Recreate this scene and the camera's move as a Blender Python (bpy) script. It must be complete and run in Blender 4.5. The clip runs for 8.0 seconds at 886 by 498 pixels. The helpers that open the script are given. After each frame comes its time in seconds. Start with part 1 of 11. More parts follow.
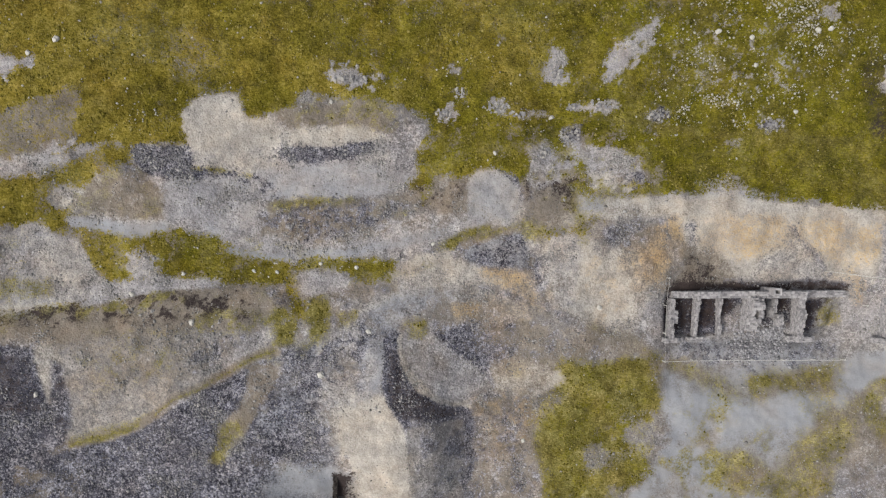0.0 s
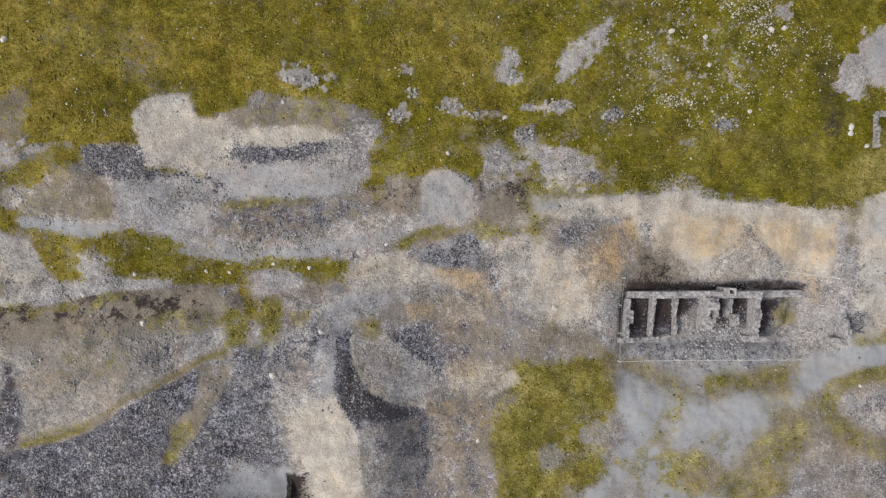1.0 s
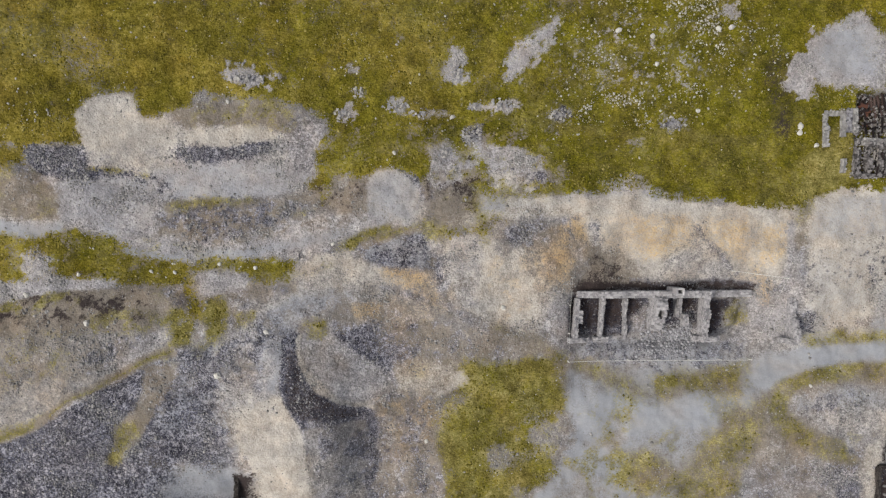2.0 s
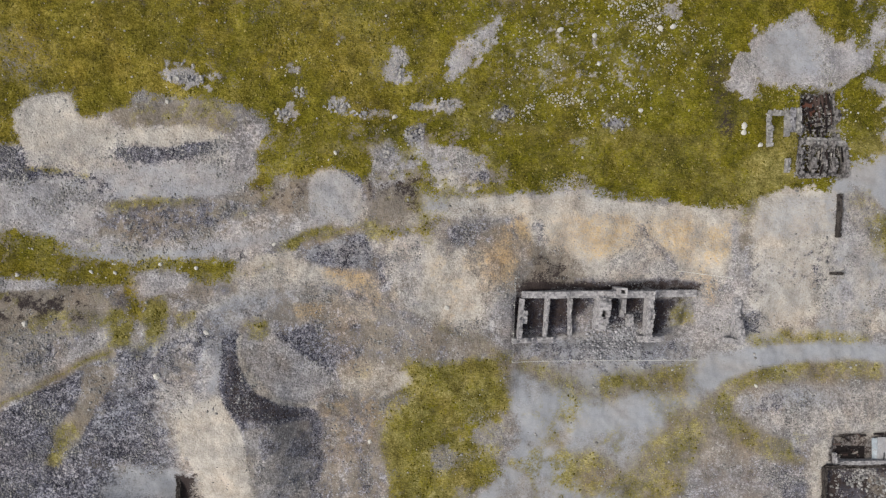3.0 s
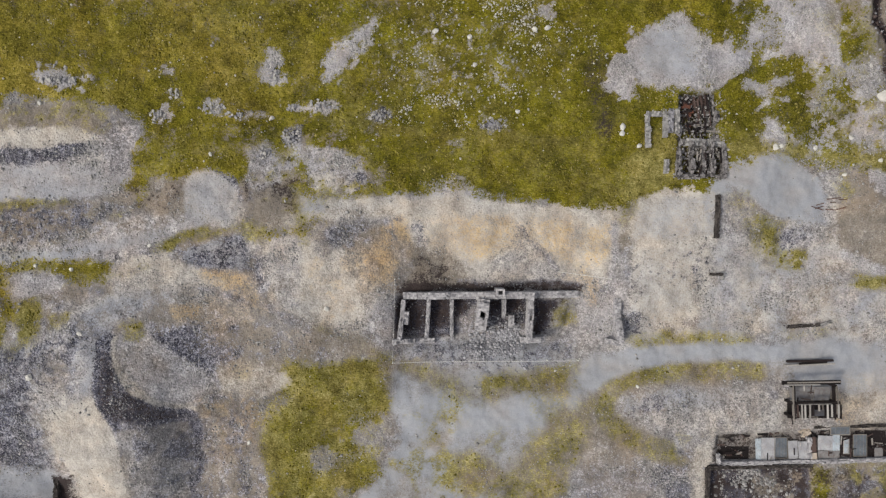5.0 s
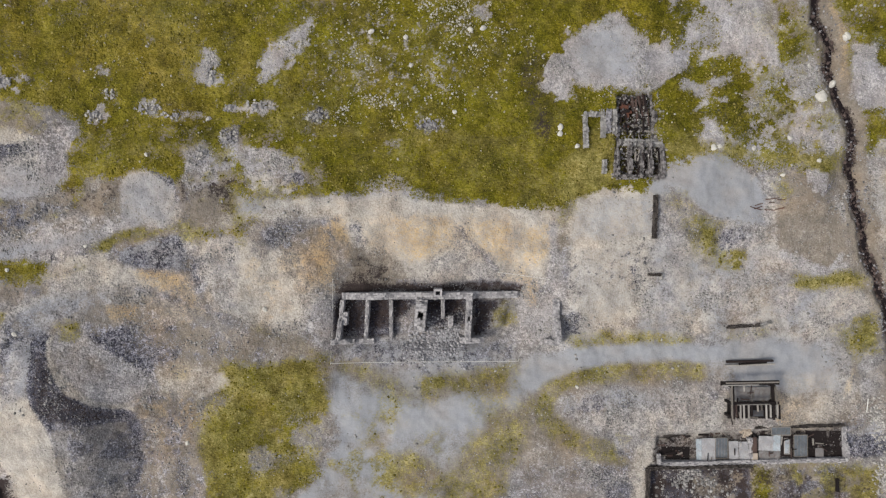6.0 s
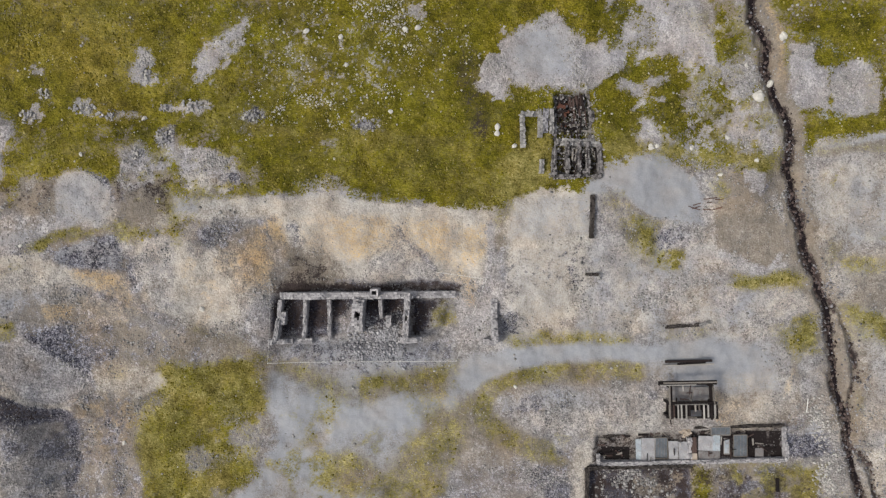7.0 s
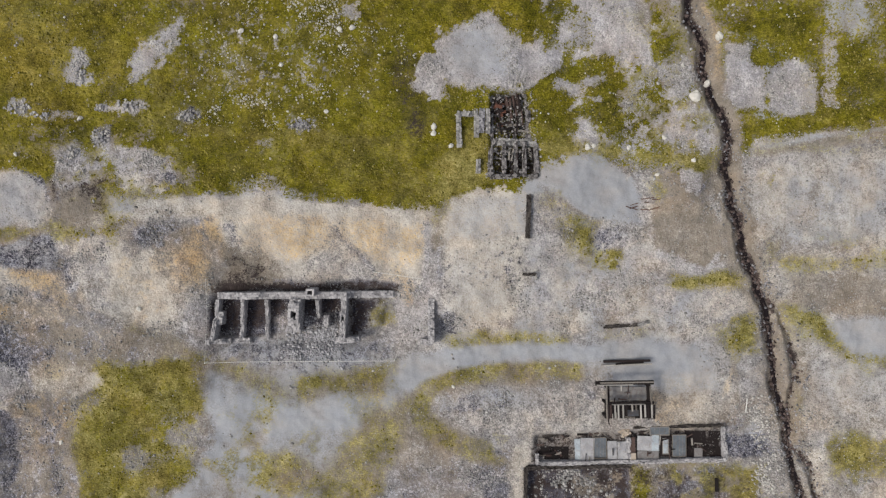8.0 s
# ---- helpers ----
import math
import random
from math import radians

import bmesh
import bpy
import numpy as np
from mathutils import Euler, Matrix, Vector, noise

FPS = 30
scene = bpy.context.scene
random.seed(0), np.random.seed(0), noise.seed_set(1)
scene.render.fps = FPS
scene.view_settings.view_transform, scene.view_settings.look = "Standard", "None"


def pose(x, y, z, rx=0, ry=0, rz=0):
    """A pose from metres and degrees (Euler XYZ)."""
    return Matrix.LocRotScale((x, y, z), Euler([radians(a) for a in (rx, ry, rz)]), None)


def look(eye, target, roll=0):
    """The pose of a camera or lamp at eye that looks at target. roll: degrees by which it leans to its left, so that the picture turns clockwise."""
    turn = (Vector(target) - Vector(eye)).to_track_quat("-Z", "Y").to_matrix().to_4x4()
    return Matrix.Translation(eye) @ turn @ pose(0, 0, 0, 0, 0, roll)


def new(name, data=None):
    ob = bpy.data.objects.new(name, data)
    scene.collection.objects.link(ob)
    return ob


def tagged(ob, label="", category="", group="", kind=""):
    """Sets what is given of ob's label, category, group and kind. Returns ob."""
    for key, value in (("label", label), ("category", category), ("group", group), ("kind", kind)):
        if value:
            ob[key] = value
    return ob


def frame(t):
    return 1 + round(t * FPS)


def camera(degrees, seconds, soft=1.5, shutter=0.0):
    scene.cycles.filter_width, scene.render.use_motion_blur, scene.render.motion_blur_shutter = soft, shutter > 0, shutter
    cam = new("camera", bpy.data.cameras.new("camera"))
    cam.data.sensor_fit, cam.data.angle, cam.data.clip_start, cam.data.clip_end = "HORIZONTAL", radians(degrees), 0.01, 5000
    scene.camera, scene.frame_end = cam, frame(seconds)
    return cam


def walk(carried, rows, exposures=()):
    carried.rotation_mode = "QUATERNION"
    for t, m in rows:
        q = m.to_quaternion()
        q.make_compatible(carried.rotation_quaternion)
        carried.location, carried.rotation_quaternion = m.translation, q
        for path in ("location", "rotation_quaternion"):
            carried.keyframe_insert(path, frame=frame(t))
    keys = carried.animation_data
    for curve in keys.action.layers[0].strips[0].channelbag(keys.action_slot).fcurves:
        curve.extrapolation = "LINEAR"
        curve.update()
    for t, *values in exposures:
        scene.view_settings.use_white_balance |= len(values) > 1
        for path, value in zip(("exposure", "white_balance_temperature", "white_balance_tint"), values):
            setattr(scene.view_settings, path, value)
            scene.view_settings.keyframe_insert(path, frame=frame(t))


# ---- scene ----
cam = camera(62.1, 8.0, soft=1.3)
METRES, EYE, TILT, LEAN, TURN = 53.0, 85.0, -90.0, 0.0, 0.0
ROWS = [
    (0.0, 0.0, 0.0, 0.0, 0.0, 0.0, -0.0),
    (0.5, 0.0469, -0.0, 0.0, -0.01, -0.0, 0.03),
    (1.0, 0.0983, 0.0012, 0.0008, 0.01, -0.02, 0.06),
    (1.5, 0.153, 0.0032, 0.0016, 0.03, -0.05, 0.07),
    (3.0, 0.3318, 0.0086, 0.0018, 0.02, -0.07, 0.13),
    (3.5, 0.3956, 0.0087, 0.0021, 0.02, -0.07, 0.14),
    (4.0, 0.4601, 0.0079, 0.0018, 0.01, -0.04, 0.15),
    (4.5, 0.5252, 0.0072, 0.0025, -0.0, -0.06, 0.16),
    (6.0, 0.726, 0.0077, 0.0035, 0.06, -0.06, 0.2),
    (6.5, 0.7937, 0.0085, 0.0037, 0.05, -0.07, 0.19),
    (7.0, 0.8621, 0.009, 0.0034, 0.09, -0.09, 0.19),
    (7.5, 0.9306, 0.0089, 0.0032, 0.11, -0.11, 0.18),
    (8.0, 0.9998, 0.0089, 0.0029, 0.14, -0.1, 0.17),
]
walk(cam, [(t, pose(0, 0, EYE, TILT, LEAN, TURN) @ pose(METRES * x, METRES * y, METRES * z, 90 + pitch, roll, yaw)) for t, x, y, z, yaw, pitch, roll in ROWS],
     exposures=[(0.0, 0.0), (8.0, 0.0)])

# ---- light: hazy sun from the south-west under a bright veiled sky ----
SUN_UP, SUN_FROM = 50.0, 250.0  # elevation; compass bearing, image-up is north
world = bpy.data.worlds.new("sky")
scene.world = world
world.use_nodes = True
wt = world.node_tree
sky = wt.nodes.new("ShaderNodeTexSky")
sky.sky_type, sky.sun_disc = "NISHITA", False
sky.sun_elevation, sky.sun_rotation = radians(SUN_UP), radians(SUN_FROM)
sky.dust_density, sky.ozone_density = 4.0, 1.0
wt.nodes["Background"].inputs["Strength"].default_value = 0.14
veil = wt.nodes.new("ShaderNodeHueSaturation")  # thin cloud whitens the sky
veil.inputs["Saturation"].default_value = 0.3
wt.links.new(sky.outputs["Color"], veil.inputs["Color"])
wt.links.new(veil.outputs["Color"], wt.nodes["Background"].inputs["Color"])
sun = new("sun", bpy.data.lights.new("sun", "SUN"))
sun.data.energy, sun.data.angle, sun.data.color = 1.62, radians(12), (1.0, 0.908, 0.75)
bearing = radians(SUN_FROM)
toward = Vector((math.sin(bearing) * math.cos(radians(SUN_UP)), math.cos(bearing) * math.cos(radians(SUN_UP)), math.sin(radians(SUN_UP))))
sun.matrix_world = look(toward * 200, (0, 0, 0))


# ---- materials ----
class Nodes:
    """A short hand for a material's node tree."""

    def __init__(self, name, rough=0.9, metal=0.0):
        self.mat = bpy.data.materials.new(name)
        self.mat.use_nodes = True
        self.t = self.mat.node_tree
        self.bsdf = self.t.nodes["Principled BSDF"]
        self.bsdf.inputs["Roughness"].default_value = rough
        self.bsdf.inputs["Metallic"].default_value = metal
        self.bsdf.inputs["Specular IOR Level"].default_value = 0.25
        self.where = self.add("ShaderNodeTexCoord").outputs["Object"]

    def add(self, kind, **values):
        node = self.t.nodes.new(kind)
        for key, value in values.items():
            socket = node.inputs[key.replace("_", " ")]
            if hasattr(value, "is_output"):
                self.t.links.new(value, socket)
            else:
                socket.default_value = value
        return node

    def noise(self, scale, detail=3.0, rough=0.6, where=None):
        return self.add("ShaderNodeTexNoise", Vector=where or self.where, Scale=scale, Detail=detail, Roughness=rough).outputs["Fac"]

    def cells(self, scale, where=None):
        node = self.add("ShaderNodeTexVoronoi", Vector=where or self.where, Scale=scale)
        tone = self.add("ShaderNodeSeparateColor", Color=node.outputs["Color"]).outputs[0]
        return node.outputs["Distance"], tone

    def math(self, what, a, b=0.0, c=0.0, clamp=False):
        node = self.t.nodes.new("ShaderNodeMath")
        node.operation, node.use_clamp = what, clamp
        for socket, value in zip(node.inputs, (a, b, c)):
            if hasattr(value, "is_output"):
                self.t.links.new(value, socket)
            else:
                socket.default_value = value
        return node.outputs[0]

    def ramp(self, fac, *stops):
        node = self.add("ShaderNodeValToRGB", Fac=fac)
        e = node.color_ramp.elements
        while len(e) < len(stops):
            e.new(0.5)
        for k, (at, colour) in enumerate(stops):
            e[k].position, e[k].color = at, (*colour, 1)
        return node.outputs["Color"]

    def mix(self, fac, a, b, blend="MIX"):
        node = self.t.nodes.new("ShaderNodeMix")
        node.data_type, node.blend_type = "RGBA", blend
        for socket, value in zip((node.inputs[0], node.inputs[6], node.inputs[7]), (fac, a, b)):
            if hasattr(value, "is_output"):
                self.t.links.new(value, socket)
            else:
                socket.default_value = value if isinstance(value, float) else (*value, 1)
        return node.outputs[2]

    def finish(self, colour, height=None, strength=0.5, distance=0.05):
        self.t.links.new(colour, self.bsdf.inputs["Base Color"])
        if height is not None:
            bump = self.add("ShaderNodeBump", Height=height, Strength=strength, Distance=distance)
            self.t.links.new(bump.outputs["Normal"], self.bsdf.inputs["Normal"])
        return self.mat


def ground_material():
    n = Nodes("ground", 0.92)

    def moved(x, y):
        return n.add("ShaderNodeMapping", Vector=n.where, Location=(x, y, 0.0)).outputs["Vector"]

    def blend(*pairs):
        total = 0.0
        for value, weight in pairs:
            total = n.math("MULTIPLY_ADD", value, weight, total)
        return total

    fine, mid, big = n.noise(5.2, 5.0, 0.72), n.noise(1.1, 5.0), n.noise(0.16, 4.0)
    patchy = n.noise(0.42, 6.0, 0.65)
    hue = n.noise(0.23, 5.0, 0.6, moved(31.0, 7.0))
    washed = n.noise(1.0, 5.0, 0.65, n.add("ShaderNodeMapping", Vector=n.where, Scale=(1.6, 0.35, 1.0), Rotation=(0.0, 0.0, 0.25)).outputs["Vector"])
    gap, tone = n.cells(2.6)
    grit_gap, grit_tone = n.cells(4.8)
    chip_gap, chip_tone = n.cells(8.0)
    strand = n.noise(1.0, 4.0, 0.7, n.add("ShaderNodeMapping", Vector=n.where, Scale=(2.6, 8.0, 1.0), Rotation=(0.0, 0.0, 0.6)).outputs["Vector"])
    even = n.math("MULTIPLY_ADD", n.noise(0.33, 4.0, 0.6, moved(5.0, 63.0)), 5.0, -2.2, clamp=True)

    # chippings: stones of three sizes; fine dust; blades
    stones = blend((tone, 0.12), (grit_tone, 0.22), (chip_tone, 0.27), (mid, 0.3), (patchy, 0.33), (fine, 0.2), (0.19, -1.0))
    soft = blend((fine, 0.34), (mid, 0.22), (patchy, 0.22), (washed, 0.24), (chip_tone, 0.1), (0.03, -1.0))
    stones = n.math("ADD", stones, n.math("MULTIPLY", n.math("SUBTRACT", n.math("ADD", soft, 0.02), stones), n.math("MULTIPLY", even, 0.55)))
    blades = blend((fine, 0.42), (mid, 0.46), (big, 0.3), (patchy, 0.3), (strand, 0.5), (chip_tone, 0.16), (0.555, -1.0))
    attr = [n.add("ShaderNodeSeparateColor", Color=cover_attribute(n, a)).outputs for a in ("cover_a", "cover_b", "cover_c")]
    edge = blend((fine, 1.5), (mid, 1.0), (grit_tone, 0.4), (chip_tone, 0.35), (1.625, -1.0))

    def mask(value, break_up, crisp):
        room = n.math("MULTIPLY", value, n.math("SUBTRACT", 1.0, value))
        v = n.math("ADD", value, n.math("MULTIPLY", n.math("MULTIPLY", edge, room), 4.0 * break_up))
        return n.math("MULTIPLY_ADD", v, crisp, 0.5 - crisp / 2, clamp=True)

    def lay(colour, *layers):
        for value, break_up, crisp, tint in layers:
            colour = n.mix(mask(value, break_up, crisp), colour, tint)
        return colour

    colour = n.ramp(stones, (0.2, (0.085, 0.081, 0.084)), (0.53, (0.25, 0.238, 0.238)), (0.86, (0.49, 0.472, 0.465)))
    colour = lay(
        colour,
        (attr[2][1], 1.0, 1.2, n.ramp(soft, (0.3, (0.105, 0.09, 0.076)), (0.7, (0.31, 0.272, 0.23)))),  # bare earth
        (attr[0][2], 1.3, 1.7, n.ramp(stones, (0.34, (0.017, 0.017, 0.028)), (0.53, (0.092, 0.092, 0.121)), (0.72, (0.40, 0.397, 0.45)))),  # slaty waste, and shadows painted beside walls and in the gully
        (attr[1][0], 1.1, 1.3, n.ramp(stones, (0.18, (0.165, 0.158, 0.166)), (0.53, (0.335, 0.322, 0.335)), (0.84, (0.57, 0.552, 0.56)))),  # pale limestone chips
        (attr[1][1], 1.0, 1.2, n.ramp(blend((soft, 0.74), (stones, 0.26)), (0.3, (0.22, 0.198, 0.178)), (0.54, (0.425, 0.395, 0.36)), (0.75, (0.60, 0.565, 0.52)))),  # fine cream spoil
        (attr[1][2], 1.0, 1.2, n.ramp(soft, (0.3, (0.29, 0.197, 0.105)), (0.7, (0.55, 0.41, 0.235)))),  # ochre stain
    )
    # single light chips, and dark specks that paint shadows between stones
    light = n.math("MULTIPLY_ADD", n.cells(3.4, moved(9.0, 2.0))[1], 12.0, -10.9, clamp=True)
    light = n.math("MULTIPLY", light, n.math("MULTIPLY_ADD", n.cells(3.4, moved(9.0, 2.0))[0], -5.0, 1.9, clamp=True))
    calm = n.math("MULTIPLY_ADD", n.math("ADD", attr[1][1], attr[1][2], clamp=True), -0.9, 1.0)
    colour = n.mix(n.math("MULTIPLY", light, n.math("MULTIPLY", calm, 0.42)), colour, (0.60, 0.585, 0.58))
    dark = n.math("MULTIPLY_ADD", n.cells(5.5, moved(4.0, 8.0))[1], 9.0, -7.9, clamp=True)
    colour = n.mix(n.math("MULTIPLY", dark, n.math("MULTIPLY", calm, 0.28)), colour, (0.07, 0.066, 0.068))
    east = n.t.nodes.new("ShaderNodeSeparateXYZ")
    n.t.links.new(n.where, east.inputs[0])
    dry = n.math("MULTIPLY_ADD", east.outputs[0], -0.016, 0.35)  # drier turf to the west, lusher by the works
    turf = n.math("ADD", n.math("MULTIPLY_ADD", n.noise(0.11, 4.0, 0.6, moved(70.0, 11.0)), 3.2, -1.6), dry, clamp=True)
    straw = n.math("MULTIPLY_ADD", n.noise(0.7, 6.0, 0.7, moved(17.0, 40.0)), 4.5, -2.2, clamp=True)
    grass = n.mix(turf, n.ramp(blades, (0.31, (0.017, 0.017, 0.0004)), (0.52, (0.099, 0.091, 0.002)), (0.74, (0.235, 0.207, 0.018))),
                  n.ramp(blades, (0.31, (0.042, 0.034, 0.002)), (0.52, (0.158, 0.128, 0.012)), (0.74, (0.34, 0.275, 0.07))))
    grass = n.mix(n.math("MULTIPLY", straw, 0.4), grass, n.ramp(blades, (0.33, (0.085, 0.064, 0.014)), (0.6, (0.27, 0.218, 0.075)), (0.8, (0.47, 0.40, 0.2))))
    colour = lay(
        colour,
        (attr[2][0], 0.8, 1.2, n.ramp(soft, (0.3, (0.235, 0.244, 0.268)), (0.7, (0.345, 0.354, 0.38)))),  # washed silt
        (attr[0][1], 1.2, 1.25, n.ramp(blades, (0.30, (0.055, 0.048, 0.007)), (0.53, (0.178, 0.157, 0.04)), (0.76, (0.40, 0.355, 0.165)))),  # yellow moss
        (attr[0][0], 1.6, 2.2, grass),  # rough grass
        (attr[2][2], 1.2, 2.0, n.ramp(soft, (0.3, (0.012, 0.009, 0.010)), (0.75, (0.066, 0.050, 0.048)))),  # wet mud, and shade painted in bays, gully and beside walls
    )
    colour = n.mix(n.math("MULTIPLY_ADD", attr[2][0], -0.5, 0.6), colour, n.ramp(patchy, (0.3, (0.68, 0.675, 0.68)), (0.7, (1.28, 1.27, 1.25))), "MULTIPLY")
    colour = n.mix(0.6, colour, n.ramp(hue, (0.33, (0.93, 0.975, 1.05)), (0.5, (1.0, 1.0, 1.0)), (0.68, (1.10, 0.99, 0.88))), "MULTIPLY")
    height = n.math("MULTIPLY", blend((gap, -0.5), (fine, 0.8), (grit_gap, -0.5), (chip_gap, -0.4)), n.math("MULTIPLY_ADD", attr[2][0], -0.8, 1.0))
    return n.finish(colour, height, 0.7, 0.1)


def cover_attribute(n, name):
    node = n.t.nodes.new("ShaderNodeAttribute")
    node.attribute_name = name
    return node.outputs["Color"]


def rough_stone(name, dark, light, scale=3.0):
    n = Nodes(name, 0.9)
    info = n.t.nodes.new("ShaderNodeNewGeometry").outputs["Random Per Island"]
    v = n.math("ADD", n.math("MULTIPLY", info, 0.5), n.math("MULTIPLY", n.noise(scale, 5.0), 0.62))
    lichen = n.math("MULTIPLY_ADD", n.noise(scale * 2.3, 3.0), 6.0, -3.6, clamp=True)
    colour = n.mix(n.math("MULTIPLY", lichen, 0.4), n.ramp(v, (0.25, dark), (0.85, light)), (0.30, 0.29, 0.22))
    return n.finish(colour, n.noise(scale * 4, 4.0), 0.5, 0.04)


def timber(name, dark, light):
    n = Nodes(name, 0.85)
    where = n.add("ShaderNodeMapping", Vector=n.where, Scale=(3.0, 3.0, 3.0)).outputs["Vector"]
    info = n.t.nodes.new("ShaderNodeObjectInfo").outputs["Random"]
    v = n.math("ADD", n.math("MULTIPLY", n.noise(4.0, 5.0, 0.7, where), 0.7), n.math("MULTIPLY", info, 0.35))
    return n.finish(n.ramp(v, (0.3, dark), (0.8, light)), n.noise(14.0, 3.0), 0.4, 0.02)


def sheet_metal(name, dark, light, rust):
    n = Nodes(name, 0.6, 0.1)
    wear = n.math("MULTIPLY_ADD", n.noise(2.4, 6.0, 0.75), 6.0, -2.9, clamp=True)
    colour = n.mix(n.math("MULTIPLY", wear, 0.7), n.ramp(n.noise(0.9, 3.0), (0.3, dark), (0.7, light)), rust)
    return n.finish(colour, n.noise(6.0), 0.2, 0.02)


def tussock_material():
    n = Nodes("tussock_grass", 0.9)
    one = n.t.nodes.new("ShaderNodeNewGeometry").outputs["Random Per Island"]
    v = n.math("ADD", n.math("MULTIPLY", one, 0.7), n.math("MULTIPLY", n.noise(9.0, 3.0), 0.4))
    return n.finish(n.ramp(v, (0.2, (0.09, 0.078, 0.008)), (0.6, (0.155, 0.132, 0.016)), (0.95, (0.34, 0.29, 0.10))), n.noise(20.0, 3.0), 0.5, 0.03)


GROUND = ground_material()
STONE = rough_stone("limestone_wall", (0.19, 0.186, 0.2), (0.48, 0.468, 0.485))
DARK_STONE = rough_stone("dark_stone", (0.012, 0.010, 0.010), (0.085, 0.074, 0.07))
PALE_STONE = rough_stone("pale_stone", (0.25, 0.24, 0.235), (0.52, 0.505, 0.48))
GREY_STONE = rough_stone("grey_stone", (0.14, 0.138, 0.14), (0.42, 0.41, 0.405))
BLUE_STONE = rough_stone("blue_grey_stone", (0.11, 0.11, 0.125), (0.44, 0.44, 0.465))
SLATE_STONE = rough_stone("slate_waste", (0.05, 0.05, 0.062), (0.38, 0.376, 0.405))
TUSSOCK = tussock_material()
WATER = Nodes("dark_water", 0.12).mat
WATER.node_tree.nodes["Principled BSDF"].inputs["Base Color"].default_value = (0.014, 0.010, 0.011, 1)
PALE_WOOD = timber("bleached_timber", (0.16, 0.15, 0.14), (0.50, 0.48, 0.46))
FELL_STONE = rough_stone("fell_stone", (0.28, 0.27, 0.25), (0.58, 0.565, 0.53))
BROOK_STONE = rough_stone("brook_stone", (0.014, 0.010, 0.010), (0.15, 0.112, 0.105))
BROWN_WOOD = timber("brown_boards", (0.035, 0.022, 0.02), (0.13, 0.09, 0.08))
WOOD = timber("weathered_timber", (0.07, 0.06, 0.052), (0.34, 0.315, 0.29))
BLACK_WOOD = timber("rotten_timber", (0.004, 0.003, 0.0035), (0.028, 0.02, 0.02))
BLUE_SHEET = sheet_metal("blue_grey_sheet", (0.26, 0.31, 0.36), (0.46, 0.51, 0.56), (0.20, 0.16, 0.14))
PALE_SHEET = sheet_metal("pale_sheet", (0.24, 0.245, 0.265), (0.41, 0.415, 0.44), (0.24, 0.21, 0.20))
TAN_STONE = rough_stone("tan_plaster", (0.30, 0.25, 0.20), (0.52, 0.45, 0.38))
GREY_SHEET = sheet_metal("grey_sheet", (0.14, 0.135, 0.14), (0.26, 0.255, 0.26), (0.12, 0.09, 0.075))
SLATE_SHEET = sheet_metal("slate_sheet", (0.085, 0.10, 0.12), (0.16, 0.18, 0.205), (0.10, 0.09, 0.085))
DARK_SHEET = sheet_metal("dark_sheet", (0.045, 0.05, 0.06), (0.10, 0.105, 0.12), (0.07, 0.05, 0.045))
RUST = sheet_metal("rusty_iron", (0.06, 0.025, 0.018), (0.14, 0.06, 0.04), (0.09, 0.04, 0.03))
RUIN_STONE = rough_stone("burnt_masonry", (0.006, 0.005, 0.006), (0.30, 0.285, 0.29))
WHITE_PAINT = rough_stone("white_paint", (0.5, 0.5, 0.48), (0.72, 0.72, 0.70), 8.0)


# ---- the form of the ground ----
def lattice(x, y, scale, seed):
    """Smooth value noise from -1 to 1."""
    u, v = x / scale + seed * 17.3, y / scale - seed * 9.1
    i, j = np.floor(u).astype(np.int64), np.floor(v).astype(np.int64)
    f, g = u - i, v - j
    f, g = f * f * (3 - 2 * f), g * g * (3 - 2 * g)

    def value(a, b):
        h = (a * 374761393 + b * 668265263 + seed * 69069) & 0xFFFFFFFF
        h = ((h ^ (h >> 13)) * 1274126177) & 0xFFFFFFFF
        return ((h ^ (h >> 16)) & 0xFFFF) / 32767.5 - 1

    top = value(i, j) * (1 - f) + value(i + 1, j) * f
    low = value(i, j + 1) * (1 - f) + value(i + 1, j + 1) * f
    return top * (1 - g) + low * g


def fractal(x, y, scale, seed, octaves=3):
    total = 0.0
    for k in range(octaves):
        c, s = math.cos(0.6 + k), math.sin(0.6 + k)
        total = total + lattice(x * c - y * s, x * s + y * c, scale / 2 ** k, seed + k) / 1.8 ** k
    return total


def step(a, b, v):
    s = np.clip((v - a) / (b - a), 0, 1)
    return s * s * (3 - 2 * s)


def inside(x, y, points):
    """Distance to a closed outline, positive inside it."""
    best, odd = np.full(x.shape, 1e9), np.zeros(x.shape, bool)
    for (ax, ay), (bx, by) in zip(points, points[1:] + points[:1]):
        best = np.minimum(best, along(x, y, (ax, ay), (bx, by)))
        if ay != by:
            odd ^= ((ay > y) != (by > y)) & (x < (bx - ax) * (y - ay) / (by - ay) + ax)
    return np.where(odd, best, -best)


def along(x, y, a, b):
    dx, dy = b[0] - a[0], b[1] - a[1]
    s = np.clip(((x - a[0]) * dx + (y - a[1]) * dy) / max(dx * dx + dy * dy, 1e-6), 0, 1)
    return np.hypot(x - a[0] - s * dx, y - a[1] - s * dy)


def off_line(x, y, points):
    """Distance to an open line of points."""
    return np.min([along(x, y, a, b) for a, b in zip(points, points[1:])], axis=0)


def lump(x, y, cx, cy, rx, ry, high, turn=0.0):
    c, s = math.cos(radians(turn)), math.sin(radians(turn))
    u, v = ((x - cx) * c + (y - cy) * s) / rx, ((y - cy) * c - (x - cx) * s) / ry
    return high * np.exp(-(u * u + v * v) / 2)


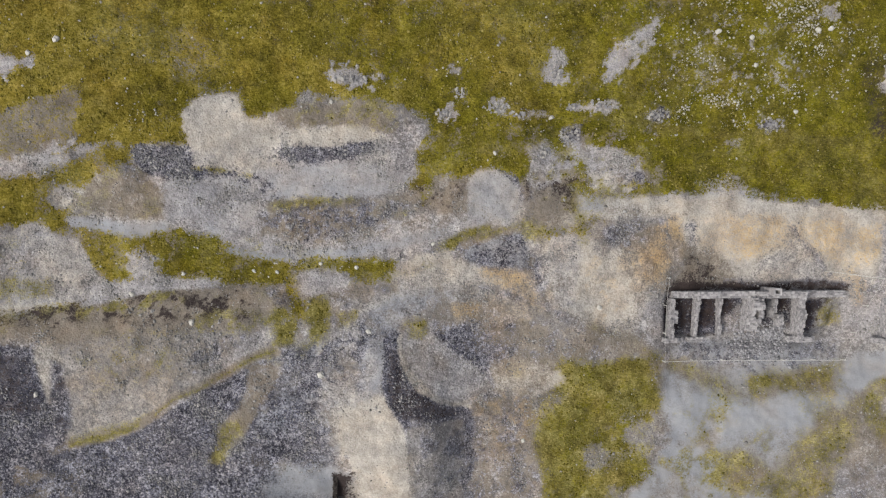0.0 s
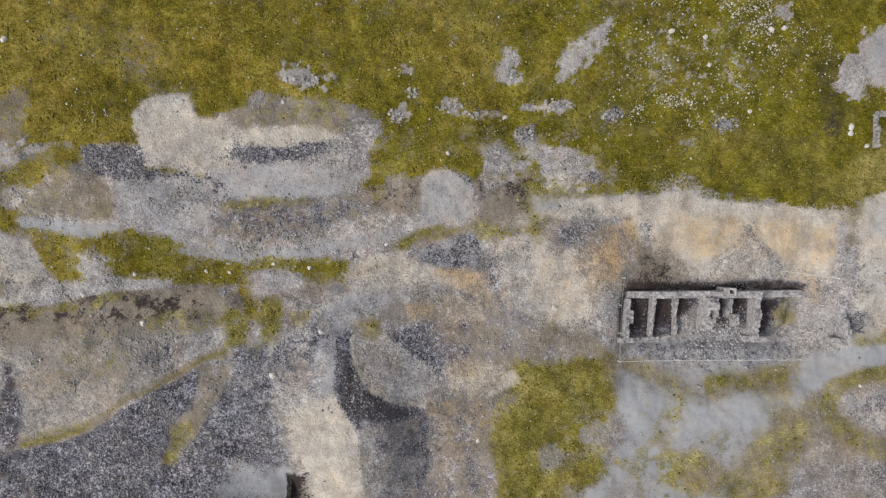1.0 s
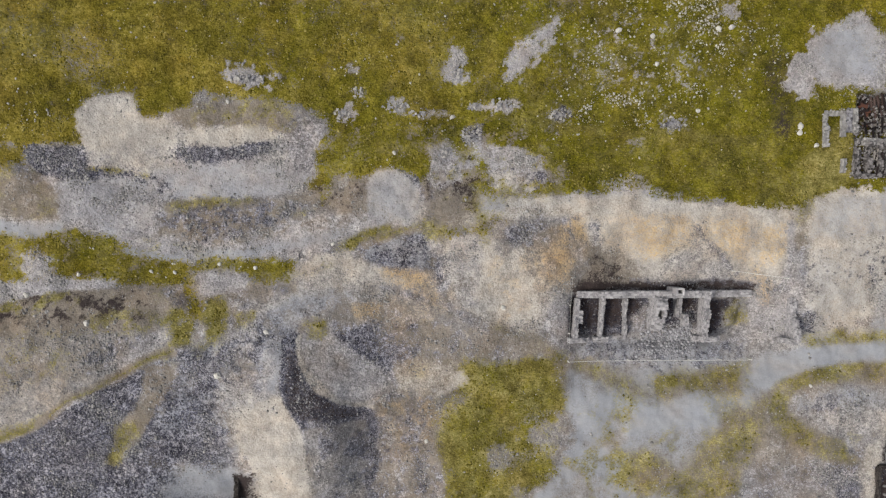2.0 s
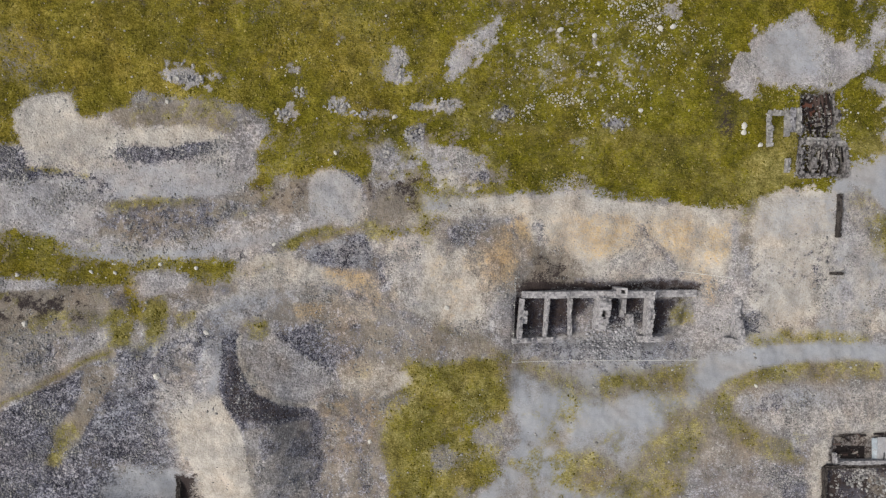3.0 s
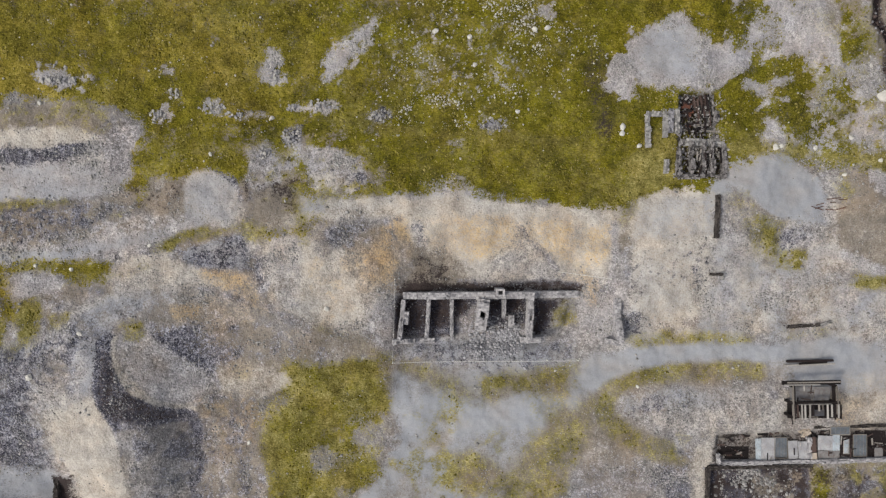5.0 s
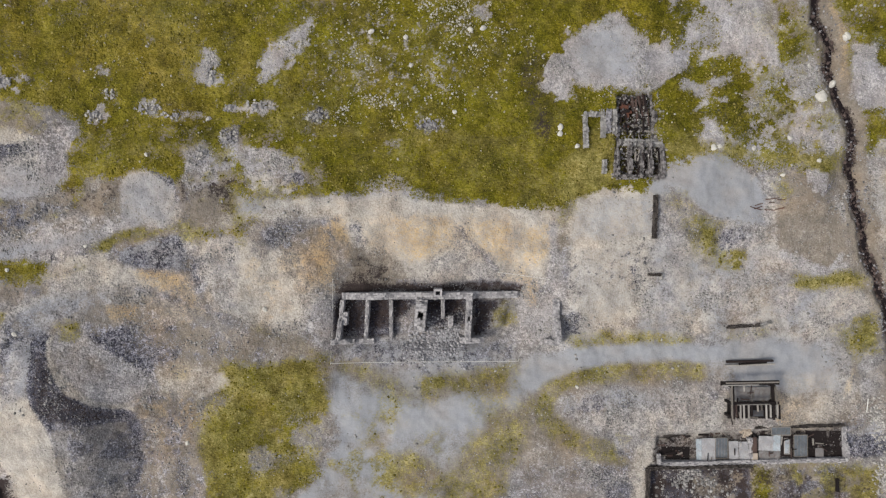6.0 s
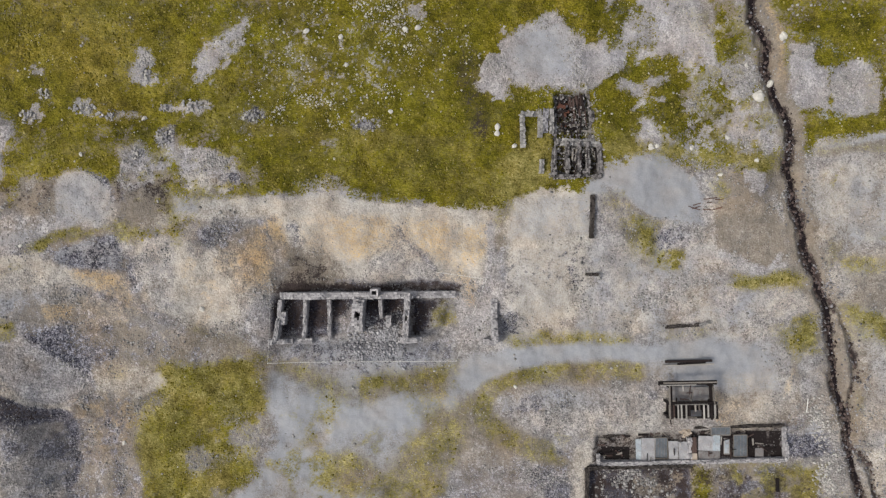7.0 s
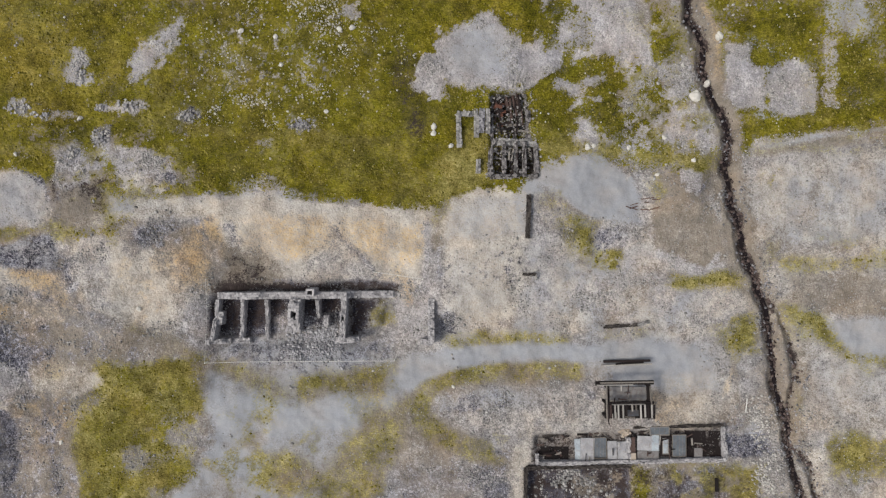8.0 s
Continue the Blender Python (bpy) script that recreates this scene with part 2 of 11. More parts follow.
STREAM = [(79.5, 36.0), (80.6, 28.2), (80.6, 25.8), (81.9, 24.4), (82.4, 22.6), (82.4, 20.5), (83.3, 18.9), (83.5, 17.7), (84.6, 15.8), (85.6, 13.8), (85.8, 11.9), (85.5, 10.0), (85.8, 7.4), (86.3, 4.7), (87.3, 2.8), (88.0, 0.1), (88.9, -2.5), (89.9, -5.2), (91.0, -7.3), (91.4, -10.0), (91.8, -13.3), (92.5, -16.8), (93.8, -20.2), (94.0, -23.6), (94.9, -26.5), (95.6, -29.8), (97.0, -36.0)]
YARD = [(24.8, -3.7), (32.9, -0.8), (45.9, -1.8), (49.9, -3.8), (51.5, -7.7), (52.5, -13.0), (45.9, -16.2), (26.3, -15.5), (24.4, -10.2)]
TROUGH = [(26.2, -5.1), (32.8, -5.1), (46.3, -5.2), (49.9, -7.7), (46.0, -11.3), (25.7, -11.5)]


PADS = (  # levelled floors: outline, height, width of the skirt
    ([(26.4, -5.7), (46.0, -5.6), (45.3, -8.7), (41.9, -10.2), (26.3, -10.2)], -1.95, 0.6),
    ([(58.5, 17.4), (62.3, 17.5), (62.6, 12.5), (58.4, 12.6)], -0.15, 0.5),
    ([(58.5, 12.2), (63.4, 12.0), (63.4, 8.5), (58.3, 8.6)], -0.15, 0.5),
    ([(63.9, -22.3), (67.1, -22.1), (86.0, -21.2), (86.0, -24.9), (63.9, -25.2)], -3.0, 0.7),
    ([(62.7, -26.2), (74.9, -26.1), (74.9, -34.9), (62.7, -34.6)], -3.1, 0.5),
)


BRANCH = [(90.9, -6.2), (92.5, -7.6), (93.4, -9.9), (94.4, -13.3), (94.7, -16.0), (94.4, -18.4), (94.0, -20.2), (94.0, -23.5), (96.1, -25.2), (97.1, -27.6), (97.6, -29.8), (98.2, -36.0)]


def brook_edge(x, y):
    """Distance to the wandering middle of the brook and its side channel."""
    u, v = x + 0.3 * lattice(x, y, 1.6, 5) + 0.2 * lattice(x, y, 0.8, 6), y + 0.3 * lattice(x, y, 1.4, 8)
    return np.minimum(off_line(u, v, STREAM), off_line(u, v, BRANCH) + 0.25)


def relief(x, y):
    cx, cy = np.clip(x, -60, 118), np.clip(y, -40, 40)
    z = 3.0 - 0.0999 * cx + 0.0527 * cy + 0.000613 * cx * cx + 0.000841 * cy * cy + 0.000448 * cx * cy
    z = z + 0.09 * (y - cy) - 0.02 * (x - cx)
    for args in ((-5, -19, 5, 6, 2.7), (2.6, -22.5, 3.5, 6, -2.8), (-12, -27.5, 4, 3, -2.6), (5, -14.5, 4, 4, -1.3), (-9, -11, 7, 4, 1.0),
                 (-24, -11, 9, 4.5, 1.2), (62.3, 2, 4, 7, 1.3), (54.5, -3, 3.5, 4, 1.0), (-39, 20, 8, 8, 1.6), (-21, 7.5, 7, 3, -0.8),
                 (19, -1.5, 4, 4, 1.0), (43.5, -21, 5, 4, 0.8), (-40, 0, 5, 6, -0.9), (-38, -23, 5, 5, -2.0), (68, 9, 4, 4, 0.7), (92, -17, 6, 8, -0.6),
                 (-3.5, -11, 3, 3, -0.9), (4, -17, 2.5, 2.5, 1.1), (-1.2, -22, 2.0, 3.5, 1.5), (-9.3, -17, 3, 3, -0.7), (32, 0, 2.5, 2, -1.1), (18.5, -6, 3, 3, -1.0), (12.7, 13.5, 2, 2, -1.1),
                 (-29.5, -17, 5, 3, 0.9), (80.5, 7, 2.5, 2.5, 1.6), (56, -19.5, 5, 4, 0.9), (-17, 0, 6, 5, -0.7), (37, 14, 4, 3, 0.5), (42, 25, 8, 6, 1.5), (53, 3, 2, 2, 0.5), (-38, -2, 4, 4, -0.5)):
        z = z + lump(x, y, *args)
    z = z - 1.15 * step(-2.5, 2.5, inside(x, y, YARD)) - 0.65 * step(-0.7, 0.7, inside(x, y, TROUGH))
    z = z - 0.9 * (1 - step(0.25, 1.3, brook_edge(x, y)))
    z = z + 0.25 * fractal(x, y, 7.0, 31) + 0.12 * fractal(x, y, 1.7, 41, 4)
    for outline, floor, skirt in PADS:
        z = z + (floor + 0.05 * fractal(x, y, 1.0, 43, 2) - z) * step(-skirt, skirt * 0.2, inside(x, y, outline))
    return z


def level(x, y):
    """The ground's height at one place."""
    return float(relief(np.array([float(x)]), np.array([float(y)]))[0])


def spaced(low, high, gap):
    """Even steps across the place, then ever wider ones to the horizon."""
    mid = np.arange(low, high + gap / 2, gap)
    out = np.cumsum(gap * 1.22 ** np.arange(1, 37))
    return np.concatenate([low - out[::-1], mid, high + out])


GX, GY = np.meshgrid(spaced(-51.0, 109.0, 0.2), spaced(-32.0, 32.0, 0.2))
ROUGH = 0.7 * fractal(GX, GY, 2.6, 7, 4)
WX, WY = GX + 0.4 * fractal(GX, GY, 4.0, 11, 4), GY + 0.4 * fractal(GX, GY, 4.0, 12, 4)  # wandering edges
COVERS = ("grass", "moss", "slaty", "pale", "cream", "ochre", "silt", "earth", "mud")
cover = {name: np.zeros(GX.shape) for name in COVERS}


def spread(name, amount):
    """Lay one kind of cover over what is there; "gravel" lays bare the grey base."""
    for other in COVERS:
        cover[other] *= 1 - amount
    if name != "gravel":
        cover[name] += amount


def window(points, margin):
    xs, ys = [p[0] for p in points], [p[1] for p in points]
    cols = (GX[0] > min(xs) - margin) & (GX[0] < max(xs) + margin)
    rows = (GY[:, 0] > min(ys) - margin) & (GY[:, 0] < max(ys) + margin)
    return np.ix_(rows, cols)


FLECK = 0.7 * (step(0.35, 0.9, fractal(GX, GY, 0.9, 21, 3)) - step(0.35, 0.9, fractal(GX, GY, 0.9, 27, 3)))  # islands and holes along edges
THIN = {"moss": 0.35, "grass": 0.1}  # how far growth thins out in places
BALD = step(0.1, 1.0, fractal(GX, GY, 2.2, 15, 5))


def paint(name, points, amount=1.0, soft=0.7, wild=0.7):
    """A patch of cover within an outline, with a frayed edge."""
    soft = soft + 0.6 * (name in THIN)
    w = window(points, 4 + soft * 2)
    a = np.zeros(GX.shape)
    a[w] = amount * step(-soft, soft, inside(WX[w] * min(wild, 1) + GX[w] * (1 - min(wild, 1)), WY[w] * min(wild, 1) + GY[w] * (1 - min(wild, 1)), points) + wild * (ROUGH[w] + 1.8 * FLECK[w]))
    spread(name, a * (1 - THIN.get(name, 0.0) * BALD))


def streak(name, points, wide, amount=1.0, soft=0.7, wild=0.6):
    """A band of cover along a line."""
    soft = soft + 0.4 * (name in THIN)
    w = window(points, 5 + wide)
    a = np.zeros(GX.shape)
    a[w] = amount * step(-soft, soft, wide / 2 - off_line(0.6 * WX[w] + 0.4 * GX[w], 0.6 * WY[w] + 0.4 * GY[w], points) + wild * ROUGH[w])
    spread(name, a * (1 - THIN.get(name, 0.0) * BALD))


def speckle(name, points, amount, scale, share, seed, soft=1.0, sparing=()):
    """Broken blotches of cover within an outline, sparing some kinds of cover."""
    w = window(points, 6)
    a = np.zeros(GX.shape)
    n = fractal(GX[w], GY[w], scale, seed, 4)
    a[w] = amount * step(-soft, soft, inside(GX[w], GY[w], points)) * step(-0.15, 0.25, n - 1 + 2 * share)
    for kept in sparing:
        a *= np.clip(1 - 1.3 * cover[kept], 0, 1)
    spread(name, a)


# open fell beyond the works
spread("grass", step(0.0, 0.5, fractal(GX, GY, 40.0, 3) + 0.3) * step(25, 40, np.maximum(np.abs(GX - 28) - 50, np.abs(GY))))

# a loose mixture over all the bare workings
WORKS = [(-56.6, 16.7), (-23.2, 17.6), (1.0, 15.0), (33.4, 9.1), (111.5, 9.2), (115.8, -37.7), (-57.3, -32.6)]
speckle("earth", WORKS, 0.5, 6.0, 0.42, 201)
speckle("pale", WORKS, 0.6, 5.0, 0.45, 202)
speckle("slaty", WORKS, 0.45, 4.0, 0.36, 203)
speckle("cream", WORKS, 0.35, 7.0, 0.38, 204)
paint("grass", [(-61.6, 42.1), (13.4, 45.9), (61.0, 46.8), (62.6, 5.1), (51.0, 4.5), (40.0, 5.4), (36.1, 6.2), (30.8, 8.0), (25.6, 6.9), (22.2, 7.6), (17.6, 9.6), (14.3, 10.1), (10.5, 8.8), (7.6, 7.5), (4.2, 8.9), (1.0, 5.7), (-2.4, 5.0), (-3.5, 6.9), (-1.8, 9.8), (-2.1, 14.1), (-5.2, 15.5), (-11.3, 16.1), (-16.1, 16.6), (-21.0, 14.7), (-21.6, 16.5), (-26.2, 16.0), (-27.8, 14.5), (-27.4, 12.2), (-33.2, 11.0), (-35.4, 10.4), (-39.9, 9.1), (-42.7, 8.0), (-46.0, 7.0), (-63.1, 4.7)])
paint("grass", [(24.6, 46.2), (108.1, 46.0), (110.2, 12.1), (89.4, 12.0), (83.8, 7.2), (78.5, 9.1), (71.8, 10.1), (63.9, 9.1), (61.3, 7.2), (56.2, 6.9), (52.4, 4.5), (45.9, 4.5), (24.0, 6.6)])
speckle("moss", [(-61.6, 42.1), (57.8, 46.8), (59.1, 18.8), (-5.2, 17.3), (-23.2, 17.0), (-46.0, 7.1), (-62.9, 7.0)], 0.3, 9.0, 0.45, 51)
speckle("earth", [(-28.6, 29.6), (7.2, 30.9), (7.3, 18.2), (-28.9, 17.4)], 0.1, 7.0, 0.4, 52)
paint("grass", [(-49.1, 5.9), (-41.8, 5.3), (-40.3, 2.9), (-35.2, 1.7), (-29.4, 1.9), (-23.5, -0.2), (-18.7, -1.2), (-11.4, -0.9), (-5.3, -1.8), (-5.9, -3.1), (-8.3, -4.1), (-11.4, -2.1), (-16.3, -2.2), (-17.5, -3.1), (-22.3, -3.0), (-27.5, -3.1), (-34.0, -4.9), (-36.4, -3.6), (-38.1, 0.1), (-39.7, 1.7), (-43.6, 2.4), (-49.3, 2.4)])
# western spoil
paint("earth", [(-44.3, 14.0), (-41.9, 15.7), (-37.5, 16.4), (-37.2, 14.2), (-38.6, 11.3), (-42.7, 8.3), (-49.0, 7.6), (-48.7, 13.9)], 0.7)
paint("pale", [(-49.0, 8.8), (-44.8, 8.8), (-40.3, 10.8), (-35.4, 10.7), (-39.3, 9.2), (-42.7, 7.6), (-49.1, 7.0)], 0.8)
paint("pale", [(-48.3, 21.8), (-44.4, 19.6), (-41.9, 19.0), (-43.4, 18.0), (-48.5, 17.9)])
paint("cream", [(-40.9, 6.6), (-35.5, 7.8), (-35.1, 5.5), (-31.7, 5.8), (-30.0, 3.1), (-39.1, 3.1), (-40.7, 4.8)], 0.7)
paint("cream", [(-39.1, 3.2), (-35.1, 3.2), (-29.4, 2.4), (-30.0, 1.8), (-35.2, 1.7), (-38.0, 2.3)])
paint("cream", [(-43.6, 2.4), (-39.8, 1.6), (-38.1, 0.1), (-36.1, -3.6), (-34.3, -4.8), (-40.9, -6.4), (-49.3, -7.0), (-49.4, -0.5), (-43.9, -1.7)], 0.9)
speckle("grass", [(-49.3, 2.4), (-43.1, 0.1), (-40.9, -4.7), (-46.2, -5.8), (-49.3, -5.8)], 0.7, 3.0, 0.5, 61)
paint("pale", [(-33.1, 10.7), (-27.5, 11.1), (-28.0, 14.2), (-26.2, 15.9), (-21.8, 16.3), (-21.0, 14.4), (-17.4, 14.4), (-16.2, 13.8), (-11.3, 13.3), (-6.4, 12.5), (-2.4, 14.1), (-1.8, 10.1), (-3.1, 7.6), (-8.4, 6.0), (-19.4, 5.3), (-20.0, 2.5), (-29.4, 2.2), (-31.1, 6.1), (-32.7, 8.5)])
paint("cream", [(-28.0, 14.5), (-26.2, 15.9), (-21.8, 16.3), (-21.0, 14.1), (-17.4, 13.8), (-16.9, 11.1), (-17.5, 8.7), (-24.7, 8.5), (-27.0, 10.4)], 0.85)
paint("cream", [(-16.8, 13.2), (-11.3, 13.6), (-7.1, 12.5), (-6.5, 11.7), (-11.4, 11.3), (-16.9, 11.0)], 0.8)
streak("slaty", [(-17.2, 10.4), (-13.8, 10.1), (-10.8, 10.5), (-8.3, 10.9)], 1.5, 0.8)
streak("slaty", [(-32.6, 10.4), (-29.3, 9.4), (-24.7, 8.1)], 1.6, 0.6)
speckle("earth", [(-21.0, 14.4), (-5.2, 15.8), (-2.7, 15.0), (-8.9, 13.9), (-16.2, 13.8)], 0.7, 3.0, 0.55, 62)
paint("silt", [(-19.9, 8.7), (-5.9, 9.4), (-5.2, 7.6), (-9.0, 6.0), (-17.6, 5.8)], 0.5)
speckle("earth", [(-19.4, 5.0), (-9.0, 5.7), (-2.4, 6.3), (-2.8, 4.5), (-9.0, 3.2), (-13.9, 0.1), (-21.8, 0.7)], 0.6, 1.5, 0.5, 63, 0.8)
speckle("grass", [(-19.4, 4.7), (-11.4, 5.3), (-5.3, 5.7), (-9.0, 3.8), (-13.9, 1.3), (-16.4, 2.5)], 0.5, 2.2, 0.4, 64, 0.8)
paint("pale", [(-23.6, 0.7), (-13.9, 1.9), (-1.5, 3.2), (1.6, 2.9), (-1.5, 0.7), (-9.0, -0.6), (-18.7, -0.9), (-22.3, -0.6)], 0.9)
paint("cream", [(2.6, 8.2), (5.4, 8.7), (8.2, 7.0), (8.8, 4.5), (7.2, 3.2), (3.5, 3.2), (-0.2, 3.2), (-0.2, 5.1), (2.6, 5.7)], 0.8)
speckle("earth", [(-0.8, 6.3), (2.6, 7.0), (2.6, 4.5), (-0.8, 3.9)], 0.6, 1.2, 0.5, 65)
# broken ground between the tip and the works
paint("gravel", [(7.3, 8.9), (11.1, 12.0), (12.3, 13.3), (15.4, 13.3), (16.1, 11.4), (21.1, 9.6), (23.7, 7.7), (21.8, 5.8), (17.3, 5.8), (13.5, 7.0), (11.0, 3.9), (8.5, 3.9)], 0.8)
paint("pale", [(9.2, 11.4), (11.7, 12.0), (12.3, 9.8), (9.8, 8.9), (8.5, 6.4), (7.3, 7.6)], 0.9)
paint("cream", [(16.7, 8.9), (20.5, 9.6), (22.4, 7.1), (20.5, 5.7), (17.3, 6.1)], 0.7)
paint("cream", [(17.3, 4.8), (25.0, 5.7), (28.9, 5.8), (31.5, 6.6), (36.7, 5.9), (37.3, 4.5), (25.1, 3.4), (17.9, 3.4)], 0.9)
streak("grass", [(7.9, 2.3), (11.6, 2.0), (16.0, 2.6)], 1.4, 0.7)
streak("moss", [(-0.2, 0.1), (3.5, 1.8), (7.9, 2.5)], 1.2, 0.7)
paint("grass", [(14.5, 3.9), (16.4, 3.5), (16.0, 0.7), (15.1, 0.7)], 0.6)
paint("slaty", [(2.5, 1.3), (6.0, 1.8), (9.1, 1.3), (9.7, -1.8), (5.9, -2.4), (2.2, -1.2), (1.0, 0.1)], 0.8)
paint("cream", [(11.6, 1.0), (16.0, 1.6), (17.9, -1.9), (19.9, -6.4), (18.6, -9.0), (14.7, -8.3), (12.2, -6.3), (11.6, -2.5)], 0.85)
paint("ochre", [(14.8, -1.8), (17.9, -1.9), (19.2, -6.4), (17.3, -8.3), (15.0, -6.3)], 0.3)
paint("cream", [(-6.3, -3.0), (-1.5, -0.5), (1.6, -2.4), (3.4, -3.7), (-1.5, -3.7)], 0.8)
streak("ochre", [(1.0, -2.7), (4.1, -3.4), (8.4, -3.7)], 1.6, 0.35)
paint("ochre", [(1.3, -5.9), (4.3, -6.2), (4.0, -8.1), (0.9, -7.9)], 0.6)
paint("slaty", [(17.3, 2.6), (22.4, 2.9), (21.1, 0.7), (17.9, 1.3)], 0.6)
paint("slaty", [(-4.5, -4.9), (3.3, -9.4), (8.9, -11.5), (12.1, -10.9), (7.1, -8.2), (2.2, -5.6), (-2.1, -4.3)], 0.45)
paint("earth", [(3.4, -7.5), (12.1, -10.2), (18.6, -12.2), (12.1, -12.8), (5.8, -10.8)], 0.4)
paint("earth", [(19.9, 1.3), (25.1, 2.9), (25.7, -2.6), (23.8, -5.1), (21.2, -7.7), (19.9, -3.8)], 0.6)
paint("ochre", [(23.1, 1.7), (25.1, 2.6), (25.4, -0.6), (24.1, -1.9)], 0.5)
# the orange bank above the bins
paint("cream", [(26.5, 5.4), (33.0, 6.3), (39.4, 5.0), (45.9, 4.3), (51.4, 4.1), (51.4, 1.4), (49.9, -2.5), (46.0, -3.8), (36.8, -3.4), (31.5, -2.4), (28.9, -1.8), (27.7, 1.5)], 0.95)
paint("ochre", [(32.9, 3.4), (39.4, 3.1), (38.8, 0.2), (36.8, -1.5), (32.9, -0.5), (32.3, 1.5)], 0.75)
paint("ochre", [(41.4, 2.7), (45.3, 3.1), (45.6, -1.8), (42.7, -1.5)], 0.65)
paint("ochre", [(46.9, 2.7), (50.1, 2.1), (49.8, -1.8), (47.6, -1.8)], 0.85)
paint("ochre", [(25.8, 3.4), (27.8, 3.4), (27.4, 0.9), (26.1, 0.9)], 0.6)
paint("ochre", [(44.0, -2.5), (49.9, -2.5), (48.6, -6.4), (46.0, -5.1)], 0.35)
paint("gravel", [(39.1, 2.1), (41.4, -0.5), (43.3, -3.1), (34.2, -3.1), (36.2, -1.5)], 0.6)
paint("pale", [(35.5, -1.8), (39.4, -0.8), (42.7, -3.1), (34.8, -3.8)], 0.6)
# streak along the back wall's north foot: its shadow, painted on
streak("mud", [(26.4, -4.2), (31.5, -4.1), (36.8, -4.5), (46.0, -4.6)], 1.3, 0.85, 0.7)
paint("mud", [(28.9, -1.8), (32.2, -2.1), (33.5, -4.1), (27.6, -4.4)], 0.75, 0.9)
# dark bay floors; the shade between the walls is part of this colour
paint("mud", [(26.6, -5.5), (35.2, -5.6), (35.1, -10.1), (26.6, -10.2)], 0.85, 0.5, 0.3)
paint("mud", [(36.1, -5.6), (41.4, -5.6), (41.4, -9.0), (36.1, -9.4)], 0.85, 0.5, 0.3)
# soft shadow east of the last pier, painted on the floor
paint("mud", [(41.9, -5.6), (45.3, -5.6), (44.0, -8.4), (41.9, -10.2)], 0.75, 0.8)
paint("moss", [(43.7, -6.7), (46.3, -6.7), (46.3, -8.4), (44.7, -8.7)], 0.6)
# yard in front of the bins
paint("silt", [(25.0, -14.1), (27.6, -12.9), (32.8, -11.6), (46.0, -11.7), (49.9, -13.0), (59.1, -11.4), (72.5, -11.2), (80.5, -11.4), (84.8, -13.3), (86.2, -16.7), (82.1, -18.7), (72.7, -16.6), (71.9, -14.6), (59.2, -13.7), (52.6, -15.0), (45.9, -18.2), (44.6, -20.8), (43.3, -25.4), (42.0, -28.9), (42.0, -34.2), (18.6, -33.5), (22.4, -28.4), (26.3, -23.3), (25.0, -18.1)], 0.9)
paint("gravel", [(26.3, -11.0), (42.0, -10.8), (51.2, -10.4), (51.9, -13.0), (43.3, -13.6), (39.4, -15.1), (32.8, -15.6), (28.9, -14.2)], 0.75)
paint("pale", [(22.6, -6.3), (26.4, -5.7), (26.3, -10.9), (23.8, -10.8)], 0.7)
paint("pale", [(47.9, -5.1), (52.5, -5.1), (52.5, -10.4), (46.0, -10.7), (45.3, -9.0)], 0.7)
paint("moss", [(25.7, -13.2), (30.2, -13.6), (32.2, -16.2), (35.4, -15.0), (42.0, -13.6), (44.0, -14.3), (42.0, -16.2), (35.4, -16.9), (35.4, -18.9), (32.2, -18.8), (29.6, -16.2)], 0.75)
paint("moss", [(31.5, -23.4), (36.7, -23.4), (38.0, -27.4), (34.1, -29.4), (29.5, -27.3)], 0.85, 1.0)
paint("moss", [(42.6, -18.2), (47.9, -18.2), (45.9, -23.5), (44.6, -27.5), (39.3, -30.1), (38.0, -26.7), (41.3, -23.4)], 0.85, 1.0)
paint("moss", [(36.1, -18.2), (39.4, -20.1), (36.7, -21.5)], 0.5)
paint("moss", [(10.8, -13.5), (14.7, -12.8), (18.6, -13.2), (24.4, -12.3), (25.1, -16.3), (24.4, -19.5), (23.1, -23.4), (24.4, -26.0), (19.8, -27.8), (12.1, -30.3), (11.4, -25.8), (10.1, -21.9), (13.4, -16.7)], 1.0)
paint("moss", [(11.1, -13.6), (14.7, -13.0), (18.6, -13.3), (24.4, -12.5), (25.1, -16.3), (24.4, -19.5), (23.0, -23.4), (24.1, -26.0), (19.8, -27.8), (12.4, -30.0), (11.5, -25.8), (10.5, -21.9), (13.4, -16.9)], 0.8, 0.3, 0.5)
speckle("grass", [(11.5, -12.8), (24.4, -13.0), (24.4, -27.3), (11.4, -29.0)], 0.5, 1.6, 0.5, 71)
speckle("pale", [(21.2, -18.8), (24.4, -18.9), (23.7, -23.4), (17.2, -25.9), (15.9, -23.3)], 0.6, 2.0, 0.5, 72)
# southern tips
paint("earth", [(5.7, -13.4), (12.1, -12.8), (13.4, -14.8), (10.8, -16.7), (6.3, -16.7)], 0.7)
paint("slaty", [(-5.8, -9.9), (-4.0, -8.1), (4.2, -11.5), (7.5, -15.5), (6.2, -16.8), (3.0, -17.9), (-0.9, -17.1), (-4.0, -14.9), (-5.8, -17.3), (-4.0, -19.9), (1.0, -20.4), (-4.0, -16.1), (-6.4, -14.8)], 0.6)
# shaded gully beside the crescent, painted dark
paint("slaty", [(-6.5, -9.9), (-4.5, -9.3), (-4.5, -13.0), (-2.8, -15.9), (1.0, -17.7), (-0.3, -19.3), (-4.0, -19.0), (-6.1, -15.4)], 0.95)
